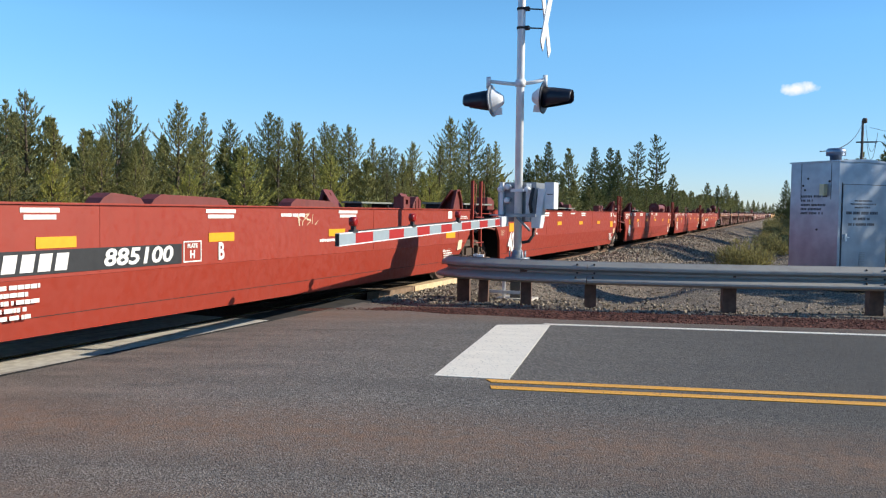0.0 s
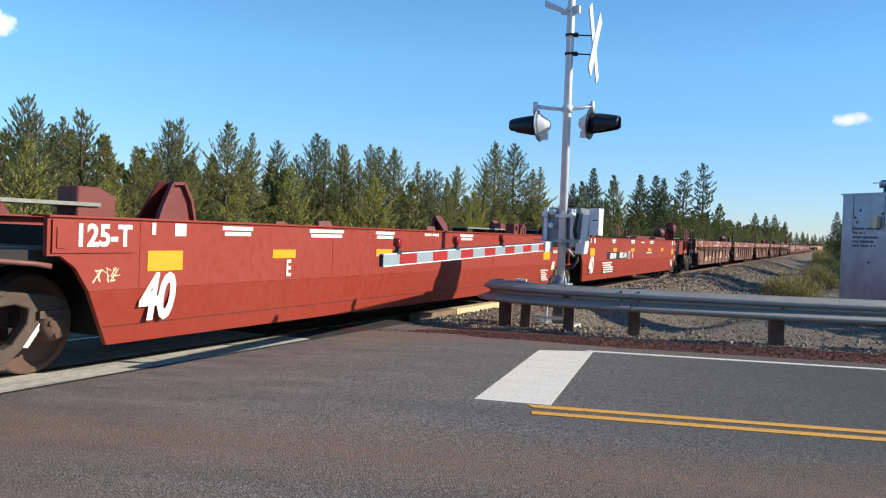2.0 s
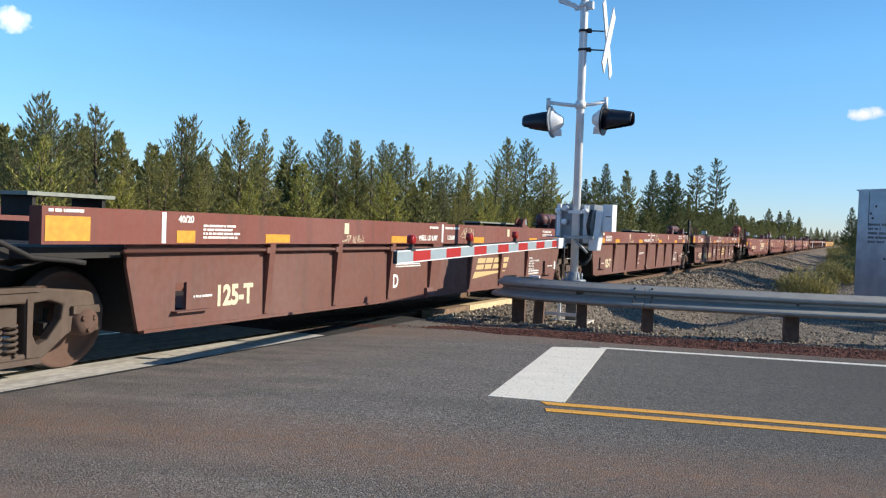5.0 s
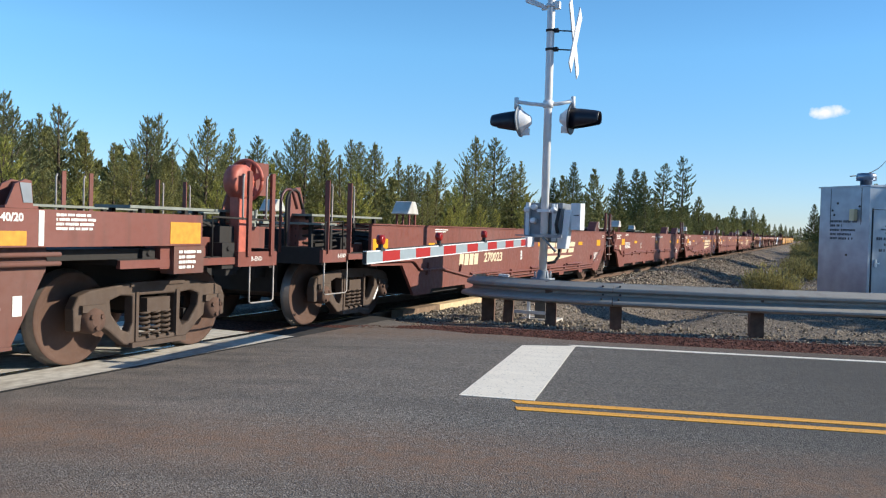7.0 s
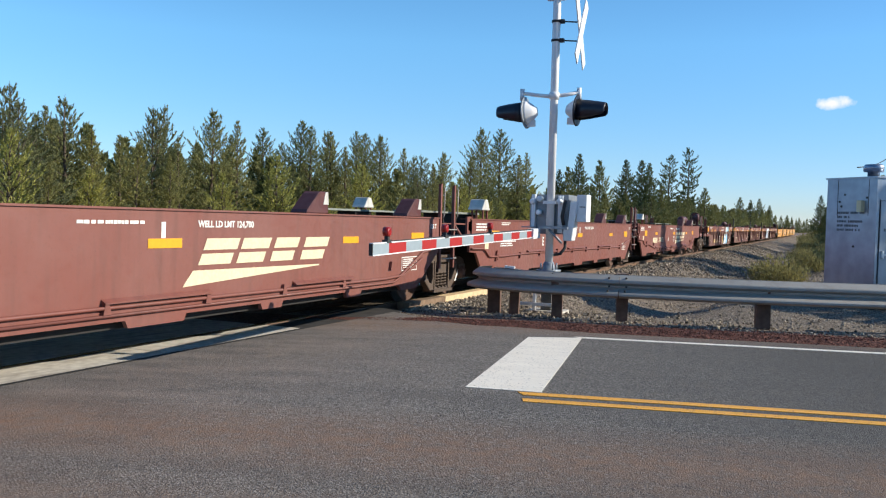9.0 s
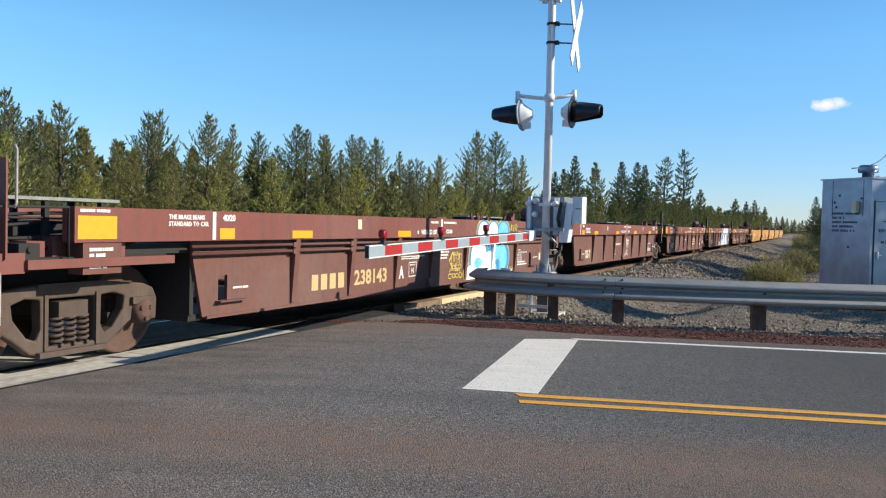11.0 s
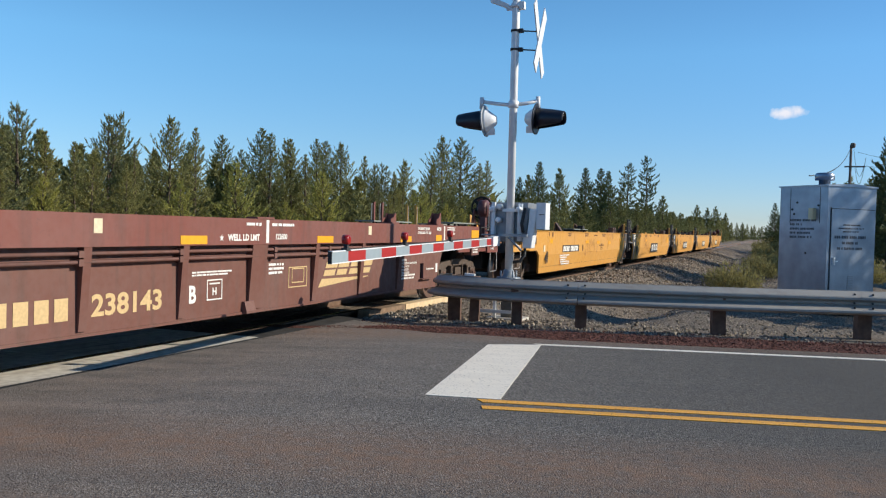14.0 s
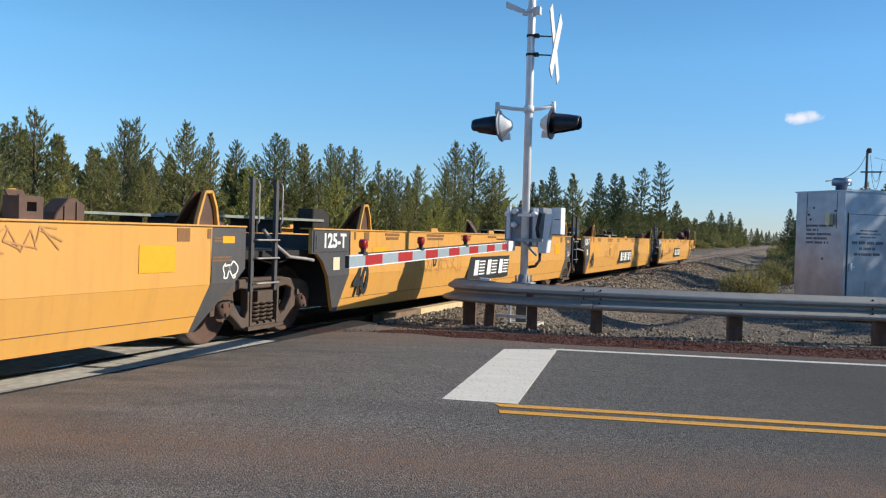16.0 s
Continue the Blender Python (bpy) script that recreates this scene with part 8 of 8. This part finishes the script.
def make_train():
    # red five-unit car
    g, L = "red five-unit car", 15.95
    lab = "red smooth-sided articulated well car, empty"
    for i, (ch, panel) in enumerate((("B", "number"), ("C", None), ("D", None), ("E", None), ("A", "number"))):
        u = smooth_car(1.05 + i * L, L, ch, RED, g, lab, "joint", "end" if i == 4 else "joint", panel, False, 40 + i * 12)
        add_truck(1.05 + i * L, True)
        if i in (0, 2):
            tag(u, 8.3, 1.14, 0.6, 0.17, 1.494, CREAM_STENCIL, 3 + i, 3, 0.007, "thin chalk marks")
        if i in (1, 3):
            tag(u, 0.95, 0.82, 0.34, 0.12, 1.494, CREAM_STENCIL, 6 + i, 3, 0.006, "thin chalk marks")
    add_truck(80.8)
    # brown ribbed five-unit car
    g, L = "brown ribbed five-unit car", 15.64
    lab = "dusty brown ribbed articulated well car, empty"
    for i, ch in enumerate("AEDCB"):
        u = ribbed_car(85.0 + i * L, L, ch, g, lab, "end" if i == 0 else "joint", "end" if i == 4 else "joint", 3 + i, i in (0, 2, 4), i in (0, 4), False)
        add_truck(85.0 + i * L)
        tag(u, 8.3, 1.22, 0.55, 0.17, 1.494, CREAM_STENCIL, 30 + i, 4, 0.006, "thin chalk marks")
        tag(u, 4.62, 1.15, 0.55, 0.09, 1.494, CREAM_STENCIL, 70 + i, 5, 0.005, "thin chalk marks")
    add_truck(163.2)
    # maroon five-unit car
    g, L = "maroon five-unit car", 15.86
    lab = "maroon smooth-sided articulated well car with low side pipes, empty"
    for i, ch in enumerate("BCDEA"):
        piped_car(167.6 + i * L, L, ch, g, lab, "end" if i == 0 else "joint", "end" if i == 4 else "joint", 60 + i * 9, i in (0, 2, 4), i in (0, 4))
        add_truck(167.4 + i * L, True)
    add_truck(246.9)
    # second ribbed five-unit car, heavily sprayed
    g, L = "second brown ribbed five-unit car", 15.58
    lab = "brown ribbed articulated well car with spray paint, empty"
    cars = []
    for i, ch in enumerate("AEDCB"):
        cars.append(ribbed_car(251.2 + i * L, L, ch, g, lab, "end" if i == 0 else "joint", "end" if i == 4 else "joint", 23 + i, i in (2, 4), i in (0, 4), True, {0: {5: SPRAY_WHITE}, 3: {4: SPRAY_WHITE, 5: SPRAY_WHITE, 6: SPRAY_WHITE}}.get(i, {}), {0: ((8.75, 11.6),), 3: ((8.0, 12.7),)}.get(i, ())))
        add_truck(251.2 + i * L)
    add_truck(329.1)
    spray(cars)
    # yellow five-unit car, the last of the train
    g, L = "yellow five-unit car", 15.92
    lab = "yellow smooth-sided articulated well car with dark ends, empty"
    for i, ch in enumerate("BCDEA"):
        s = 333.7 + i * L
        u = smooth_car(s, L, ch, YELLOW, g, lab, "end" if i == 0 else "joint", "end" if i == 4 else "joint", "number" if i == 0 else "logo", True, 140 + i * 11)
        add_truck(s)
        tag(u, 6.4 if i == 0 else 3.9, 0.66, 2.3, 0.50, 1.495, SPRAY_RED, 90 + i, 6, 0.010, "faded red spray-painted strokes")
        tag(u, 9.9 if i == 0 else L - 5.6, 1.13, 1.9, 0.22, 1.497, SPRAY_RED, 95 + i, 6, 0.009, "faded brown spray-painted strokes")
        scrawl(u, L - 1.45, 0.80, 0.28, 0.18, 1.499, STENCIL, 99 + i, 2, 0.010, "white chalk scrawl")
    add_truck(333.7 + 5 * L)


def spray(cars):
    a, e, d, c, b = cars
    low, high, split = 1.401, 1.4912, 1.13
    layer = [0]

    def lay(unit, shape, material, label):
        """Each coat lies a hair above the one before."""
        layer[0] += 1
        both_planes(unit, shape, low, high, split, 0.004 + 0.0007 * layer[0], material, label)

    def blob(y, z, ry, rz, n=24):
        return [(y + ry * math.cos(math.tau * k / n), min(1.447, max(0.31, z + rz * math.sin(math.tau * k / n)))) for k in range(n)]
    # puffy light-blue bulbs on the first car
    bulbs = ((9.62, 1.22, 0.36, 0.24), (10.16, 1.22, 0.34, 0.24), (10.74, 1.22, 0.37, 0.24), (9.62, 0.72, 0.52, 0.44), (9.25, 0.42, 0.42, 0.20), (10.72, 0.68, 0.66, 0.40), (10.2, 0.55, 0.45, 0.34))
    for y, z, ry, rz in bulbs:
        lay(a, blob(y, z, ry + 0.035, rz + 0.04), SPRAY_YELLOW, "pale yellow spray-painted rim")
    for y, z, ry, rz in bulbs:
        lay(a, blob(y, z, ry, rz), SPRAY_BLUE, "blue spray-painted outline")
    for i, (y, z, ry, rz) in enumerate(bulbs):
        lay(a, blob(y - 0.03, z, ry * 0.80, rz * 0.84), SPRAY_SKY if i in (2, 5) else SPRAY_WHITE, "pale spray-painted bulb")
    for y, z, ry, rz in ((10.82, 1.18, 0.10, 0.10), (9.7, 1.18, 0.08, 0.10), (9.55, 0.62, 0.20, 0.10), (10.55, 0.86, 0.20, 0.12), (10.9, 0.52, 0.14, 0.10)):
        lay(a, blob(y, z, ry, rz), SPRAY_SKY, "light blue spray-painted shade")
    for y, z, ry, rz in ((10.18, 0.94, 0.06, 0.05), (10.62, 0.60, 0.12, 0.06), (10.66, 0.52, 0.06, 0.09)):
        lay(a, blob(y, z, ry, rz), SPRAY_BLUE, "blue spray-painted counter")
    tag(a, 8.16, 0.68, 0.52, 0.16, 1.405, SPRAY_YELLOW, 51, 4, 0.011)
    tag(a, 8.20, 0.50, 0.52, 0.16, 1.405, SPRAY_YELLOW, 52, 4, 0.011)
    scrawl(a, 8.14, 0.36, 0.62, 0.12, 1.405, SPRAY_YELLOW, 55, 4, 0.009, "yellow spray-painted loops")
    tag(a, 11.18, 1.24, 0.48, 0.15, 1.496, SPRAY_YELLOW, 53, 4, 0.012)
    tag(a, 11.42, 0.36, 0.26, 0.10, 1.405, SPRAY_YELLOW, 57, 4, 0.007)
    tag(e, 7.72, 0.64, 0.66, 0.34, 1.405, STENCIL, 63, 4, 0.017)
    tag(e, 7.68, 0.40, 0.56, 0.18, 1.405, STENCIL, 64, 3, 0.018)
    layer[0] = 0
    # large white block shapes with blue shading on the fourth car
    def edge(shape, k=0.035):
        cy, cz = sum(p for p, _ in shape) / len(shape), sum(q for _, q in shape) / len(shape)
        return [(p + (k if p > cy else -k), min(1.448, max(0.305, q + (k if q > cz else -k)))) for p, q in shape]
    main = [(8.17, 0.31), (12.0, 0.31), (11.98, 0.80), (11.98, 1.06), (11.86, 1.13), (11.80, 1.445), (9.3, 1.445), (8.90, 1.43), (8.47, 1.28), (8.34, 1.13), (8.13, 1.06), (8.20, 0.66)]
    side = [(7.60, 0.31), (8.19, 0.31), (8.20, 0.62), (8.08, 0.74), (7.84, 0.72), (7.64, 0.58)]
    foot = [(6.78, 0.32), (7.12, 0.31), (7.56, 0.31), (7.60, 0.61), (7.27, 0.57), (6.93, 0.47)]
    tail = [(11.95, 0.31), (12.56, 0.31), (12.62, 0.60), (12.14, 0.73), (11.96, 0.66)]
    for sh in (tail, foot, side, main):
        lay(c, edge(sh), SPRAY_SKY, "grey-blue spray-painted rim")
        lay(c, sh, SPRAY_WHITE, "large white spray-painted block shape")
    for sh in ([(8.24, 1.08), (8.53, 1.08), (8.57, 0.90), (8.86, 0.92), (8.86, 0.68), (8.57, 0.65), (8.58, 0.31), (8.34, 0.31), (8.41, 0.61), (8.26, 0.67)],
               [(8.38, 1.14), (8.56, 1.14), (8.55, 1.29)],
               [(9.58, 1.13), (9.83, 1.13), (9.99, 1.44), (9.72, 1.44)],
               [(9.27, 1.01), (9.78, 1.09), (9.59, 0.87), (9.31, 0.84)],
               [(9.61, 0.87), (9.68, 0.76), (9.75, 0.31), (9.70, 0.31), (9.64, 0.74)],
               [(10.01, 0.71), (10.08, 0.70), (10.33, 0.93), (10.49, 0.72), (10.52, 0.31), (10.82, 0.31), (10.70, 1.08), (10.42, 1.08), (10.17, 0.94)],
               [(11.26, 0.64), (11.43, 0.69), (11.51, 0.31), (11.33, 0.31)],
               [(11.22, 1.13), (11.40, 1.13), (11.31, 1.43), (11.17, 1.27)],
               [(11.14, 1.07), (11.29, 1.07), (11.22, 1.0)],
               [(10.83, 1.13), (10.87, 1.13), (10.96, 1.31), (10.70, 1.43), (10.66, 1.42), (10.90, 1.30)],
               [(11.95, 0.34), (12.10, 0.57), (12.06, 0.64), (11.95, 0.50)],
               [(7.86, 0.34), (7.98, 0.36), (7.93, 0.60), (7.84, 0.56)]):
        lay(c, sh, SPRAY_BLUE, "blue spray-painted shading")
    tag(c, 12.15, 0.88, 0.32, 0.16, 1.405, STENCIL, 58, 3, 0.013)
    bm = bmesh.new()
    tube(bm, [(1.4035, 12.72 + 0.09 * math.cos(math.tau * k / 20), 0.96 + 0.10 * math.sin(math.tau * k / 20)) for k in range(21)], 0.010, 4)
    part("graffiti", bm, STENCIL, c, "white spray-painted ring")


make_train()
for o in (*TRUCK.children_recursive, TRUCK, *MARKED_TRUCK.children_recursive, MARKED_TRUCK):
    bpy.data.objects.remove(o)


# the train's way from the start, in metres, and the small unevenness of its pace
AHEAD = {0.0: -0.30, 0.5: 0.05, 1.0: 0.22, 1.5: 0.28, 2.0: -0.30, 2.5: -0.15, 3.0: -0.58, 3.5: 0.0, 6.0: -0.75, 6.5: -0.08, 7.0: 0.03, 7.5: 0.35, 8.0: 0.05, 8.5: 0.25, 11.5: 0.0,
         12.0: -0.21, 12.5: 0.33, 13.0: 0.18, 13.5: -0.03, 14.0: -0.28, 14.5: -0.10, 15.0: -0.05, 15.5: -0.65, 16.0: -0.65}


def motions():
    """The whole train rolls along the straight track, nearly evenly."""
    for thing, s in moving:
        z = thing.matrix_basis.translation.z
        walk(thing, [(k / 2, pose(TRACK_X, s - SPEED * k / 2 - AHEAD.get(k / 2, 0.0), z)) for k in range(33)])


motions()
